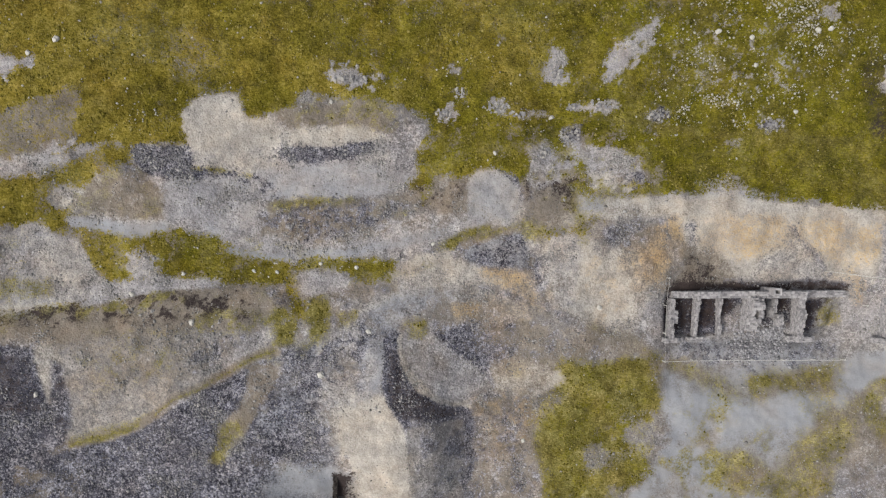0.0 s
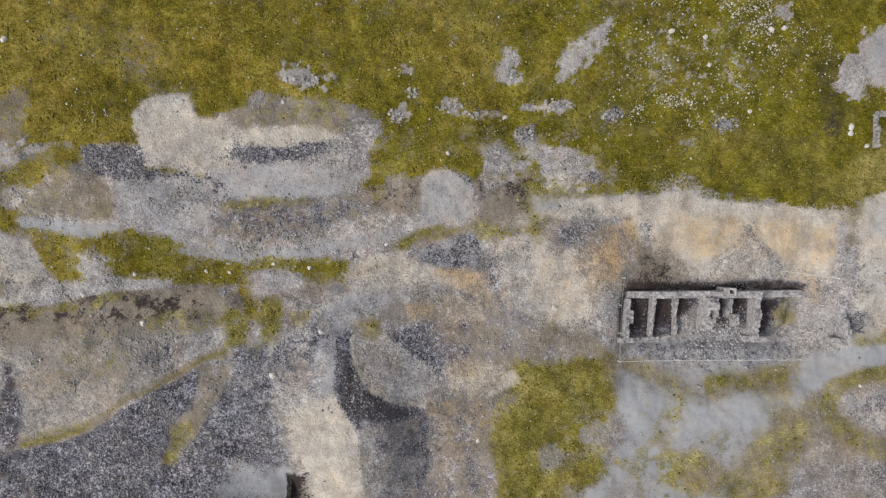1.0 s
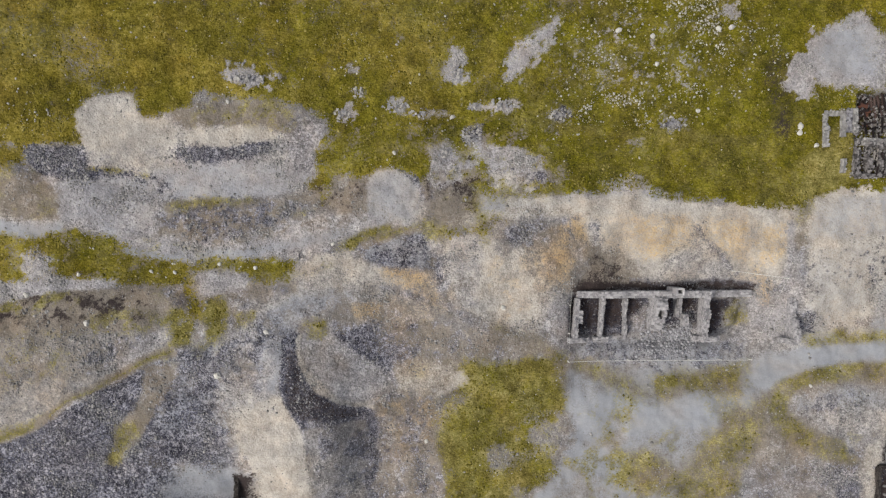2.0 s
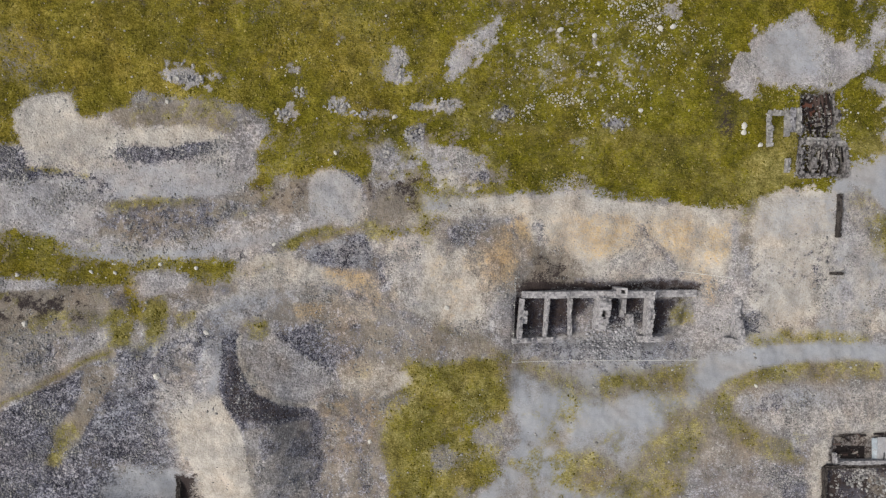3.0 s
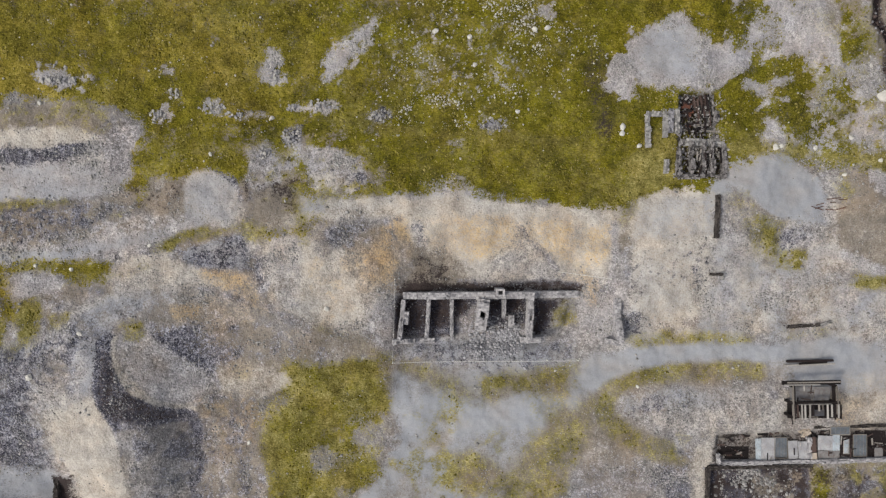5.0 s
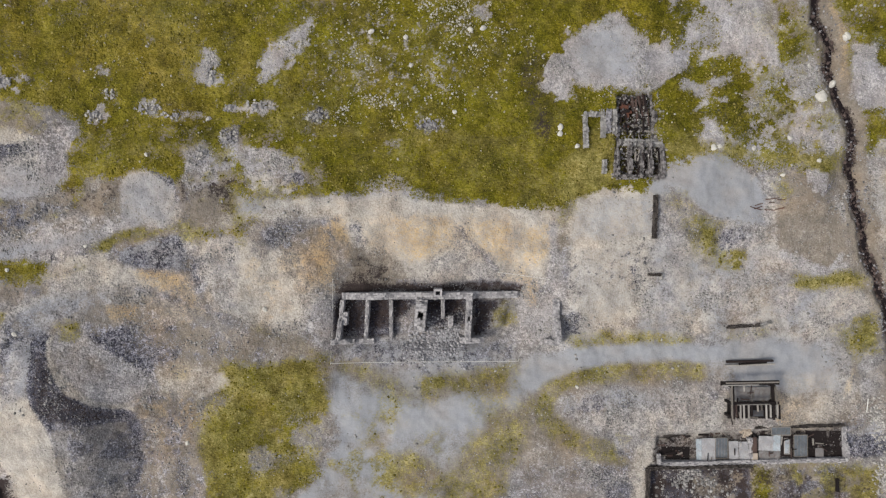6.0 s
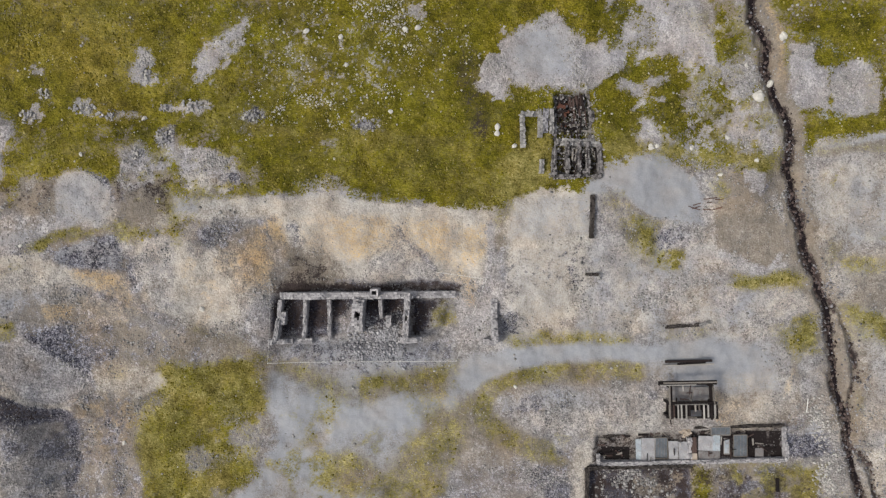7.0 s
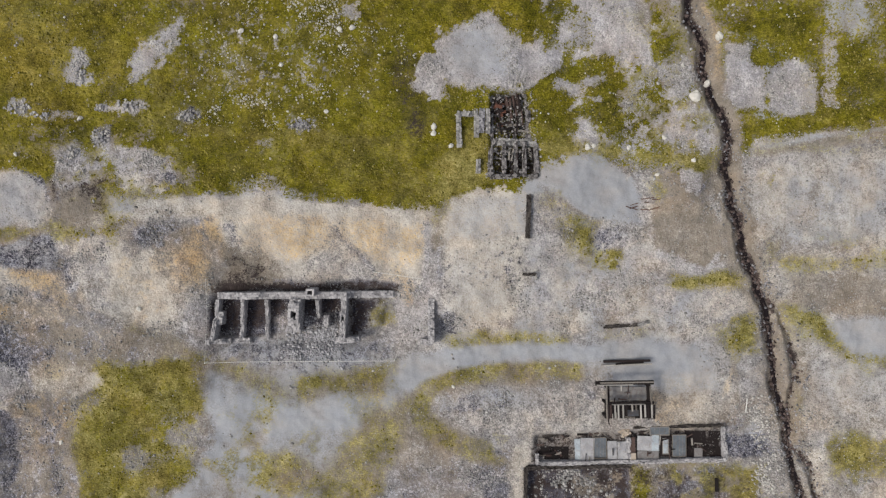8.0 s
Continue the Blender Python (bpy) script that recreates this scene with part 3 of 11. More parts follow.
paint("gravel", [(-4.5, -8.7), (-2.1, -10.0), (1.0, -12.6), (4.9, -14.8), (3.6, -17.3), (0.4, -17.5), (-2.8, -15.6), (-4.5, -13.0)], 0.9)
paint("moss", [(-3.7, -8.2), (-1.8, -8.7), (-1.5, -10.6), (-3.4, -10.6)], 0.6)
paint("slaty", [(-2.8, -19.4), (3.0, -19.2), (2.3, -25.1), (-2.8, -28.0), (-3.4, -22.5)], 0.6)
paint("ochre", [(4.9, -18.0), (8.8, -16.8), (7.5, -20.7), (5.6, -21.3)], 0.35)
paint("earth", [(4.3, -19.3), (9.5, -18.1), (10.1, -29.8), (4.3, -29.7)], 0.55)
paint("cream", [(-8.9, -16.0), (-5.8, -16.7), (-4.0, -19.9), (-3.7, -23.8), (-2.8, -33.0), (-9.1, -32.9), (-9.7, -26.5), (-12.1, -21.2), (-10.8, -17.3)], 0.95)
paint("ochre", [(-7.4, -19.5), (-4.3, -21.2), (-4.1, -27.8), (-6.6, -27.7)], 0.3)
streak("cream", [(-7.0, -10.5), (-7.4, -13.6), (-8.0, -16.0)], 1.3, 0.7)
paint("slaty", [(-27.6, -19.4), (-23.5, -18.3), (-18.7, -15.3), (-17.5, -12.3), (-13.8, -12.9), (-13.9, -17.3), (-13.4, -22.5), (-14.1, -25.8), (-21.2, -32.0), (-42.8, -30.7), (-40.7, -23.1), (-33.9, -21.0)], 0.75)
speckle("gravel", [(-40.7, -20.2), (-11.4, -12.3), (-11.6, -32.8), (-42.8, -30.7)], 0.7, 4.0, 0.45, 73)
paint("silt", [(-20.0, -25.9), (-14.1, -24.8), (-11.6, -26.5), (-12.3, -32.8), (-21.2, -32.0)], 0.75)
# deep shadow beside the adit wall, painted to its east
paint("mud", [(-12.2, -25.0), (-10.0, -24.9), (-9.8, -29.1), (-12.3, -29.1)], 0.8, 0.5)
paint("slaty", [(-49.3, -12.2), (-43.9, -14.7), (-42.3, -18.9), (-41.5, -20.7), (-42.8, -30.7), (-49.2, -30.3)], 0.9)
paint("cream", [(-41.8, -10.6), (-40.2, -10.1), (-39.0, -15.4), (-32.8, -18.0), (-40.7, -20.2), (-42.3, -15.3)], 0.6)
paint("earth", [(-43.0, -7.1), (-27.4, -7.8), (-23.4, -9.1), (-19.9, -9.8), (-22.2, -12.1), (-25.7, -15.1), (-39.6, -19.0), (-41.8, -14.2)], 0.45)
paint("cream", [(-40.7, -15.4), (-25.7, -12.1), (-21.0, -9.7), (-23.4, -12.7), (-29.3, -16.9), (-39.6, -19.6)], 0.55)
speckle("grass", [(-43.0, -8.0), (-20.5, -8.2), (-21.0, -12.2), (-40.7, -13.0)], 0.5, 3.0, 0.45, 74)
streak("moss", [(-39.6, -20.2), (-32.8, -18.3), (-27.5, -15.4), (-23.4, -13.0), (-19.3, -10.4), (-16.9, -9.2)], 1.0, 0.85)
streak("moss", [(-18.7, -12.2), (-21.1, -17.1), (-24.1, -22.6)], 2.0, 0.8, 0.7)
streak("moss", [(-19.3, -2.4), (-18.1, -5.5), (-17.5, -8.6)], 1.8, 0.8)
streak("moss", [(-13.2, -5.5), (-13.5, -9.2), (-15.1, -11.1)], 2.0, 0.8)
paint("moss", [(-19.3, -7.3), (-16.3, -7.3), (-16.9, -9.2), (-18.7, -9.2)], 0.8)
streak("mud", [(-49.3, -7.5), (-43.0, -7.4), (-36.3, -6.6), (-31.6, -6.0), (-27.5, -4.8), (-22.2, -4.2)], 1.4, 0.65, 0.9)
streak("grass", [(-49.3, -6.1), (-40.9, -5.9), (-32.2, -5.1), (-25.7, -3.6)], 1.0, 0.6)
paint("slaty", [(-27.5, -4.2), (-19.9, -3.9), (-20.5, -7.3), (-26.8, -7.2)], 0.5)
paint("pale", [(-17.5, -2.4), (-11.4, -2.4), (-11.4, -4.3), (-15.7, -4.6)], 0.8)
# stone spreads on the northern fell
paint("pale", [(11.4, 21.4), (12.3, 22.3), (13.6, 19.6), (12.7, 18.5), (11.4, 19.2)], 0.8)
paint("pale", [(18.4, 20.9), (21.2, 24.0), (24.0, 25.6), (23.1, 22.8), (20.0, 20.3), (18.4, 18.7)], 0.85)
paint("pale", [(-13.3, 18.8), (-8.2, 19.0), (-7.0, 18.4), (-12.4, 17.9)], 0.8)
paint("pale", [(13.7, 16.2), (19.4, 16.9), (19.8, 15.6), (13.7, 15.4)], 0.75)
paint("pale", [(4.4, 16.6), (10.5, 15.2), (6.0, 14.6)], 0.7)
paint("pale", [(22.7, 15.3), (25.3, 15.5), (25.3, 14.4), (23.0, 14.4)], 0.75)
paint("pale", [(35.7, 14.7), (38.7, 14.5), (38.4, 13.5), (36.1, 13.7)], 0.7)
speckle("pale", [(24.9, 26.5), (45.7, 26.9), (44.7, 20.0), (39.6, 17.4), (28.5, 17.3)], 0.6, 0.8, 0.26, 81, 2.0)
streak("moss", [(20.1, 14.4), (29.9, 12.9), (39.7, 12.4), (49.1, 12.1)], 1.0, 0.6)
streak("moss", [(-4.0, 6.9), (2.3, 9.5), (7.3, 13.0), (13.7, 15.2)], 1.5, 0.4)
paint("mud", [(44.0, 22.5), (46.2, 21.8), (45.9, 14.9), (44.3, 14.9)], 0.4, 1.5)
# east of the bins
paint("pale", [(51.3, 20.6), (52.9, 23.7), (56.0, 25.4), (57.8, 26.6), (61.1, 24.2), (62.5, 21.1), (66.2, 23.6), (66.3, 21.2), (63.8, 19.3), (62.0, 17.4), (57.5, 17.8), (56.2, 16.2), (52.3, 18.1), (50.1, 18.1)], 0.95)
paint("silt", [(53.5, 23.0), (57.2, 24.8), (60.5, 22.4), (58.1, 19.3), (54.2, 20.6)], 0.6)
speckle("pale", [(63.4, 31.5), (80.3, 31.4), (81.8, 9.8), (65.3, 9.7), (62.0, 15.5)], 0.85, 5.0, 0.5, 82, 2.0)
paint("pale", [(65.9, 31.5), (75.9, 31.4), (76.0, 20.5), (71.5, 21.2)], 0.7)
paint("pale", [(71.1, 14.9), (82.2, 16.8), (83.1, 11.1), (70.5, 10.4)], 0.5)
paint("silt", [(61.3, 6.8), (65.3, 10.1), (70.5, 10.4), (74.5, 7.8), (74.7, 4.0), (71.4, 3.3), (66.6, 6.2)], 0.9)
paint("cream", [(52.4, 1.4), (54.3, 5.3), (57.5, 6.2), (62.6, 6.2), (62.4, 1.4), (60.2, -3.8), (53.1, -3.8)], 0.7)
paint("silt", [(56.2, 5.3), (62.0, 5.6), (62.1, 2.7), (56.9, 2.0)], 0.5)
paint("pale", [(52.4, 0.1), (75.6, 1.3), (84.3, -1.3), (82.6, -8.0), (77.8, -10.6), (53.2, -10.4)], 0.7)
speckle("earth", [(52.4, 0.8), (84.0, 3.9), (84.7, -10.0), (52.5, -10.4)], 0.4, 4.0, 0.4, 83)
streak("cream", [(66.7, 0.1), (65.6, -7.8), (65.1, -10.5)], 1.8, 0.6)
paint("earth", [(77.2, 8.5), (82.5, 7.8), (84.7, 2.6), (84.3, -1.3), (78.3, 0.0), (76.1, 4.0)], 0.65)
streak("moss", [(68.7, 2.7), (69.5, 0.1), (72.3, -1.3)], 2.2, 0.75)
streak("moss", [(64.0, 5.9), (64.7, 1.4), (64.1, -1.9)], 0.8, 0.5)
streak("moss", [(79.1, -3.9), (81.7, -3.3), (85.8, -4.0)], 1.8, 0.7)
paint("moss", [(84.0, -10.0), (88.1, -8.7), (90.3, -12.1), (87.6, -13.4)], 0.75)
streak("moss", [(53.2, -10.5), (58.4, -10.3), (67.1, -10.5)], 1.2, 0.7)
paint("moss", [(70.5, -9.2), (77.2, -9.1), (77.2, -10.7), (71.2, -10.7)], 0.7)
streak("moss", [(68.5, -14.2), (63.2, -14.4), (57.8, -14.4), (53.9, -15.2), (50.9, -16.3), (49.9, -18.9), (52.6, -21.7), (57.9, -23.8)], 1.7, 0.85, 0.5)
paint("gravel", [(52.6, -17.0), (59.2, -15.4), (68.6, -15.2), (70.1, -21.3), (62.0, -23.8), (56.6, -22.4), (52.6, -19.7)], 0.9)
paint("earth", [(76.0, -16.6), (84.1, -16.7), (85.6, -21.4), (78.2, -21.4)], 0.45)
streak("ochre", [(87.2, -13.4), (86.2, -17.4)], 0.8, 0.4)
speckle("slaty", [(45.3, -24.8), (62.0, -23.8), (62.0, -34.6), (44.6, -34.3)], 0.6, 3.0, 0.5, 84)
streak("cream", [(62.6, -23.2), (62.0, -27.2), (62.3, -34.6)], 1.8, 0.8)
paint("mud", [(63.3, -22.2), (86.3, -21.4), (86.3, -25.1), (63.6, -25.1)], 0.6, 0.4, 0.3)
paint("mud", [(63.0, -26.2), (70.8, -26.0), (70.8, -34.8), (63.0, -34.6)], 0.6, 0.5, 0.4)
paint("moss", [(72.9, -26.1), (90.4, -25.9), (89.0, -34.9), (75.6, -34.9)], 0.75)
speckle("pale", [(71.5, -26.1), (89.0, -26.2), (89.0, -34.9), (71.5, -34.8)], 0.7, 3.0, 0.5, 85)
paint("silt", [(86.3, -22.1), (89.7, -21.5), (91.8, -24.2), (87.0, -24.5)], 0.6)
paint("mud", [(58.2, 17.8), (62.3, 17.7), (62.5, 13.3), (58.5, 13.1)], 0.7, 0.4, 0.3)
paint("mud", [(58.5, 11.8), (63.6, 12.0), (63.6, 8.5), (58.6, 8.5)], 0.7, 0.4, 0.3)
# across the stream
paint("pale", [(84.5, 23.3), (87.4, 22.3), (87.9, 19.9), (89.4, 16.1), (91.3, 14.5), (95.1, 15.4), (94.7, 20.4), (92.2, 21.4), (89.8, 19.2), (90.0, 16.1), (86.2, 16.1), (84.1, 19.9)], 0.85)
paint("moss", [(87.5, 14.9), (95.2, 14.5), (103.0, 16.6), (111.1, 17.7), (111.5, 13.7), (92.7, 12.6), (88.2, 12.6)], 0.7)
paint("pale", [(88.9, 11.8), (103.3, 13.4), (103.3, 12.5), (89.6, 11.1)], 0.7)
paint("pale", [(87.3, 10.4), (118.0, 12.1), (120.8, -37.7), (97.4, -37.7), (94.1, -24.2), (94.7, -14.1), (93.8, -10.7), (90.0, -6.0), (88.1, -0.7)], 0.8)
speckle("earth", [(88.3, 11.0), (118.0, 12.1), (120.8, -37.7), (97.4, -37.7), (95.4, -17.5), (90.3, -6.0)], 0.5, 6.0, 0.42, 86)
speckle("moss", [(89.9, 2.6), (104.0, 2.5), (104.2, -2.7), (90.2, -4.0)], 0.6, 5.0, 0.42, 87)
paint("silt", [(97.6, -8.7), (104.5, -8.3), (113.0, -8.0), (113.4, -14.0), (100.4, -12.7)], 0.9)
paint("moss", [(92.7, -7.7), (96.9, -8.0), (97.8, -11.4), (95.2, -12.1)], 0.7)
paint("moss", [(98.7, -22.9), (105.0, -22.1), (105.2, -27.5), (98.1, -27.6)], 0.6)
paint("pale", [(94.0, 31.3), (101.9, 31.2), (102.7, 20.3), (97.7, 22.8)], 0.5)
streak("moss", [(82.4, 25.3), (83.7, 21.1), (84.8, 17.4)], 1.5, 0.6)
streak("ochre", [(85.6, 12.9), (86.6, 9.1), (87.2, 3.9), (88.4, -0.0)], 0.7, 0.3)
streak("moss", [(93.2, -8.0), (94.0, -13.4), (95.1, -17.5), (94.1, -21.6)], 1.6, 0.6)
streak("mud", [(90.1, -7.0), (92.7, -8.0), (94.0, -13.4), (94.6, -16.8), (93.8, -20.2)], 0.7, 0.8)
# the western edge, patch by patch
paint("grass", [(-42.4, 7.5), (-37.5, 9.7), (-35.2, 10.7), (-33.0, 11.0), (-33.0, 9.0), (-35.7, 9.1), (-37.2, 7.5), (-40.7, 6.7), (-41.3, 4.9), (-39.4, 3.1), (-41.3, 2.5), (-43.4, 2.6), (-47.6, 3.0), (-47.4, 7.1)], 1.0, 0.4, 0.5)
paint("pale", [(-47.3, 8.7), (-42.4, 8.0), (-37.8, 10.7), (-35.2, 10.8), (-37.3, 9.7), (-42.4, 7.4), (-47.4, 7.3)], 0.85, 0.4, 0.5)
paint("cream", [(-41.1, 6.3), (-37.3, 7.3), (-35.7, 8.3), (-33.8, 7.9), (-32.0, 6.0), (-30.1, 5.2), (-30.1, 3.9), (-33.6, 3.5), (-37.4, 3.7), (-40.4, 4.6)], 0.7, 0.4, 0.5)
speckle("earth", [(-41.0, 7.1), (-30.0, 8.4), (-30.1, 3.5), (-40.4, 4.3)], 0.7, 1.4, 0.5, 221)
speckle("slaty", [(-36.5, 8.3), (-32.3, 8.4), (-30.1, 5.2), (-33.6, 4.3)], 0.5, 1.0, 0.45, 222)
paint("cream", [(-39.2, 3.1), (-36.3, 3.3), (-30.1, 3.1), (-30.1, 2.4), (-35.2, 1.7), (-38.2, 2.4)], 0.9, 0.4, 0.4)
paint("grass", [(-47.6, 4.4), (-44.8, 4.2), (-39.4, 2.5), (-37.5, 1.8), (-34.8, 1.6), (-31.3, 1.4), (-29.8, 2.2), (-25.0, 1.0), (-21.8, -0.2), (-17.0, -1.1), (-11.2, -1.1), (-5.4, -1.7), (-5.0, -2.3), (-8.3, -4.0), (-9.6, -2.7), (-15.3, -2.2), (-17.0, -3.6), (-23.3, -3.0), (-27.6, -3.5), (-30.4, -3.9), (-34.0, -3.9), (-35.6, -4.3), (-37.6, -2.2), (-39.4, 0.3), (-40.9, 1.4), (-43.4, 2.5), (-47.7, 2.6)], 0.95, 0.4, 0.6)
speckle("moss", [(-39.4, 2.3), (-17.8, -1.0), (-5.4, -1.6), (-8.3, -3.9), (-33.6, -3.8)], 0.6, 2.0, 0.4, 223)
paint("pale", [(-34.1, -0.2), (-30.5, -0.2), (-30.0, -3.4), (-33.6, -3.5)], 0.65, 0.5, 0.6)
paint("cream", [(-43.8, 2.7), (-42.6, 2.7), (-40.2, 1.1), (-38.2, 0.2), (-37.6, -2.2), (-35.1, -4.3), (-38.3, -6.0), (-47.7, -6.1), (-47.7, -3.7), (-42.8, -2.1), (-43.5, 0.3)], 0.85, 0.4, 0.5)
speckle("moss", [(-47.7, 1.5), (-42.8, 1.5), (-42.0, -5.4), (-47.7, -5.3)], 0.7, 2.2, 0.5, 224)
speckle("earth", [(-47.7, 2.6), (-35.2, 1.1), (-35.2, -5.8), (-47.7, -5.7)], 0.5, 1.2, 0.42, 225)
paint("pale", [(-34.0, -3.9), (-26.5, -3.2), (-23.3, -3.4), (-26.4, -4.3), (-35.6, -4.8)], 0.8, 0.4, 0.4)
paint("pale", [(-17.0, -2.3), (-13.7, -2.1), (-10.3, -2.7), (-10.2, -4.7), (-13.7, -5.2), (-16.1, -4.0)], 0.85, 0.4, 0.5)
paint("earth", [(-16.3, 15.9), (-11.4, 16.7), (-7.0, 16.4), (-6.0, 13.8), (-9.5, 13.6), (-12.3, 13.3), (-16.0, 14.1)], 0.5, 0.5, 0.6)
paint("gravel", [(-27.9, 13.7), (-25.5, 15.9), (-23.1, 16.7), (-21.6, 16.4), (-20.9, 14.0), (-17.6, 14.3), (-16.4, 13.9), (-16.9, 12.1), (-20.2, 11.6), (-23.3, 12.4), (-26.8, 11.9)], 0.25)
paint("cream", [(-17.7, 12.1), (-13.6, 12.9), (-9.9, 13.6), (-6.5, 12.2), (-9.5, 11.4), (-13.6, 11.1)], 0.8, 0.4, 0.4)
paint("slaty", [(-32.7, 11.0), (-31.1, 11.0), (-28.1, 8.6), (-29.6, 8.0), (-31.5, 8.8)], 0.6, 0.4, 0.5)
paint("grass", [(-3.7, 7.4), (-1.2, 9.5), (1.5, 11.7), (1.5, 5.8), (-1.2, 5.3)], 0.9, 0.5, 0.6)
# mounds and hollows at the foot of the meadow
paint("grass", [(-1.2, 15.0), (16.2, 15.9), (23.4, 11.9), (25.8, 7.8), (22.8, 6.0), (16.2, 5.7), (13.7, 6.9), (9.8, 7.5), (7.9, 8.9), (3.5, 8.9), (1.0, 5.6), (-1.4, 6.0)], 0.95, 0.3, 0.5)
streak("mud", [(10.1, 13.2), (12.4, 12.1), (14.3, 8.9), (14.2, 7.0)], 1.6, 0.35, 0.8)
speckle("earth", [(7.3, 13.3), (23.3, 13.5), (25.5, 6.2), (8.6, 5.8)], 0.6, 2.0, 0.45, 291)
paint("pale", [(9.5, 6.1), (10.2, 8.9), (11.4, 11.8), (13.3, 11.3), (14.3, 9.6), (11.8, 6.9)], 0.85, 0.3, 0.4)
paint("slaty", [(12.4, 13.5), (15.2, 13.9), (15.3, 11.6), (13.0, 11.3)], 0.55, 0.3, 0.4)
paint("pale", [(15.3, 8.9), (16.2, 11.4), (19.4, 11.6), (22.4, 10.3), (22.9, 7.4), (18.8, 6.1), (16.2, 6.4)], 0.85, 0.3, 0.4)
paint("cream", [(16.2, 8.6), (19.5, 9.0), (21.5, 7.1), (18.8, 6.1), (16.6, 6.5)], 0.6, 0.4, 0.4)
speckle("slaty", [(15.3, 10.8), (22.7, 10.9), (22.8, 7.1), (15.3, 7.0)], 0.5, 1.0, 0.42, 231)
paint("cream", [(2.4, 6.7), (4.3, 8.7), (6.7, 9.0), (8.7, 6.7), (9.3, 3.9), (7.3, 2.5), (2.4, 2.8)], 0.5, 0.4, 0.4)
paint("pale", [(2.4, 6.7), (4.3, 8.7), (6.7, 9.0), (8.7, 6.7), (9.3, 3.9), (7.3, 2.5), (2.4, 2.8)], 0.5, 0.5, 0.3)
speckle("mud", [(-1.5, 6.0), (2.6, 7.0), (2.9, 3.2), (-0.9, 3.2)], 0.5, 1.0, 0.45, 292)
streak("mud", [(8.9, 7.0), (9.8, 5.6), (10.2, 4.0)], 0.7, 0.5, 0.5)
speckle("earth", [(9.2, 6.4), (16.2, 6.4), (16.3, 2.6), (9.2, 2.6)], 0.6, 1.4, 0.5, 232)
speckle("grass", [(9.2, 7.0), (20.2, 6.1), (18.9, 0.7), (9.2, 0.7)], 0.5, 2.0, 0.42, 233)
paint("mud", [(11.4, 6.1), (13.4, 5.8), (13.1, 3.2), (11.8, 3.2)], 0.4, 0.4, 0.5)
streak("silt", [(16.3, 4.4), (21.5, 4.7), (28.3, 5.4), (35.4, 6.2)], 1.4, 0.5)
paint("pale", [(29.1, 7.5), (33.4, 8.0), (36.0, 6.7), (30.9, 5.9)], 0.7, 0.5, 0.5)
# mossy forks below
paint("moss", [(-19.4, -6.1), (-16.7, -6.0), (-16.1, -8.4), (-17.9, -9.3), (-19.4, -7.9)], 0.9, 0.4, 0.6)
paint("moss", [(-14.4, -5.8), (-12.5, -5.6), (-12.2, -8.4), (-13.8, -9.0)], 0.9, 0.4, 0.6)
streak("moss", [(-17.5, -9.1), (-19.0, -10.8), (-21.3, -12.2), (-25.8, -14.9), (-31.1, -17.6), (-38.4, -20.1)], 0.9, 0.9, 0.4, 0.3)
paint("earth", [(-21.3, -14.2), (-18.3, -12.7), (-20.6, -18.2), (-22.9, -21.7), (-25.0, -23.2), (-24.4, -19.2)], 0.7, 0.5, 0.6)
speckle("moss", [(-20.9, -14.2), (-19.0, -13.5), (-21.4, -19.0), (-25.0, -23.4), (-24.4, -18.8)], 0.8, 1.2, 0.5, 226)
streak("grass", [(-19.0, -3.2), (-16.7, -4.8), (-16.1, -6.4)], 1.6, 0.8, 0.5)
paint("grass", [(-38.2, -6.2), (-29.5, -4.6), (-27.2, -5.1), (-28.7, -6.7), (-35.6, -7.8)], 0.6, 0.5, 0.6)
speckle("mud", [(-38.2, -6.2), (-29.5, -4.6), (-27.2, -5.1), (-21.3, -4.7), (-19.8, -7.5), (-28.7, -6.7), (-35.6, -7.8)], 0.4, 1.2, 0.5, 227)
paint("earth", [(-47.5, -8.5), (-37.8, -8.1), (-25.7, -8.2), (-26.5, -9.0), (-34.0, -9.7), (-42.7, -11.1), (-47.5, -10.2)], 0.6, 0.5, 0.6)
# wear over the painted ground
GREEN = ("grass", "moss", "silt", "mud", "cream")
MIDDLE = [(-57.3, 3.6), (-5.3, 3.8), (27.2, 1.4), (27.3, -36.7), (-57.3, -32.6)]
speckle("slaty", MIDDLE, 0.4, 1.6, 0.36, 211, 1.0, GREEN)
speckle("pale", MIDDLE, 0.4, 1.3, 0.38, 212, 1.0, GREEN)
speckle("earth", MIDDLE, 0.4, 2.4, 0.40, 213, 1.0, GREEN)
EAST = [(52.4, 2.7), (85.4, 2.6), (117.6, 2.5), (119.9, -37.7), (44.6, -36.9), (45.9, -16.9), (52.5, -10.4)]
speckle("pale", EAST, 0.4, 1.5, 0.42, 214, 1.0, GREEN)
speckle("earth", EAST, 0.35, 2.4, 0.42, 215, 1.0, GREEN)
# finer touches: the western spoil
paint("silt", [(-30.4, 7.2), (-23.4, 7.7), (-20.3, 6.5), (-19.9, 4.4), (-22.7, 1.9), (-29.0, 2.7)], 0.55)
paint("cream", [(-22.1, 5.0), (-20.1, 4.8), (-20.3, 3.0), (-21.9, 3.2)], 0.8, 0.5)
streak("pale", [(-23.5, 0.3), (-17.0, -1.0), (-11.2, -0.6), (-5.4, 1.1), (1.3, 3.2)], 1.8, 0.75)
paint("gravel", [(-6.2, 15.6), (-2.9, 15.3), (-1.6, 13.7), (-2.0, 10.0), (-5.4, 8.7), (-6.0, 12.8)], 0.6)
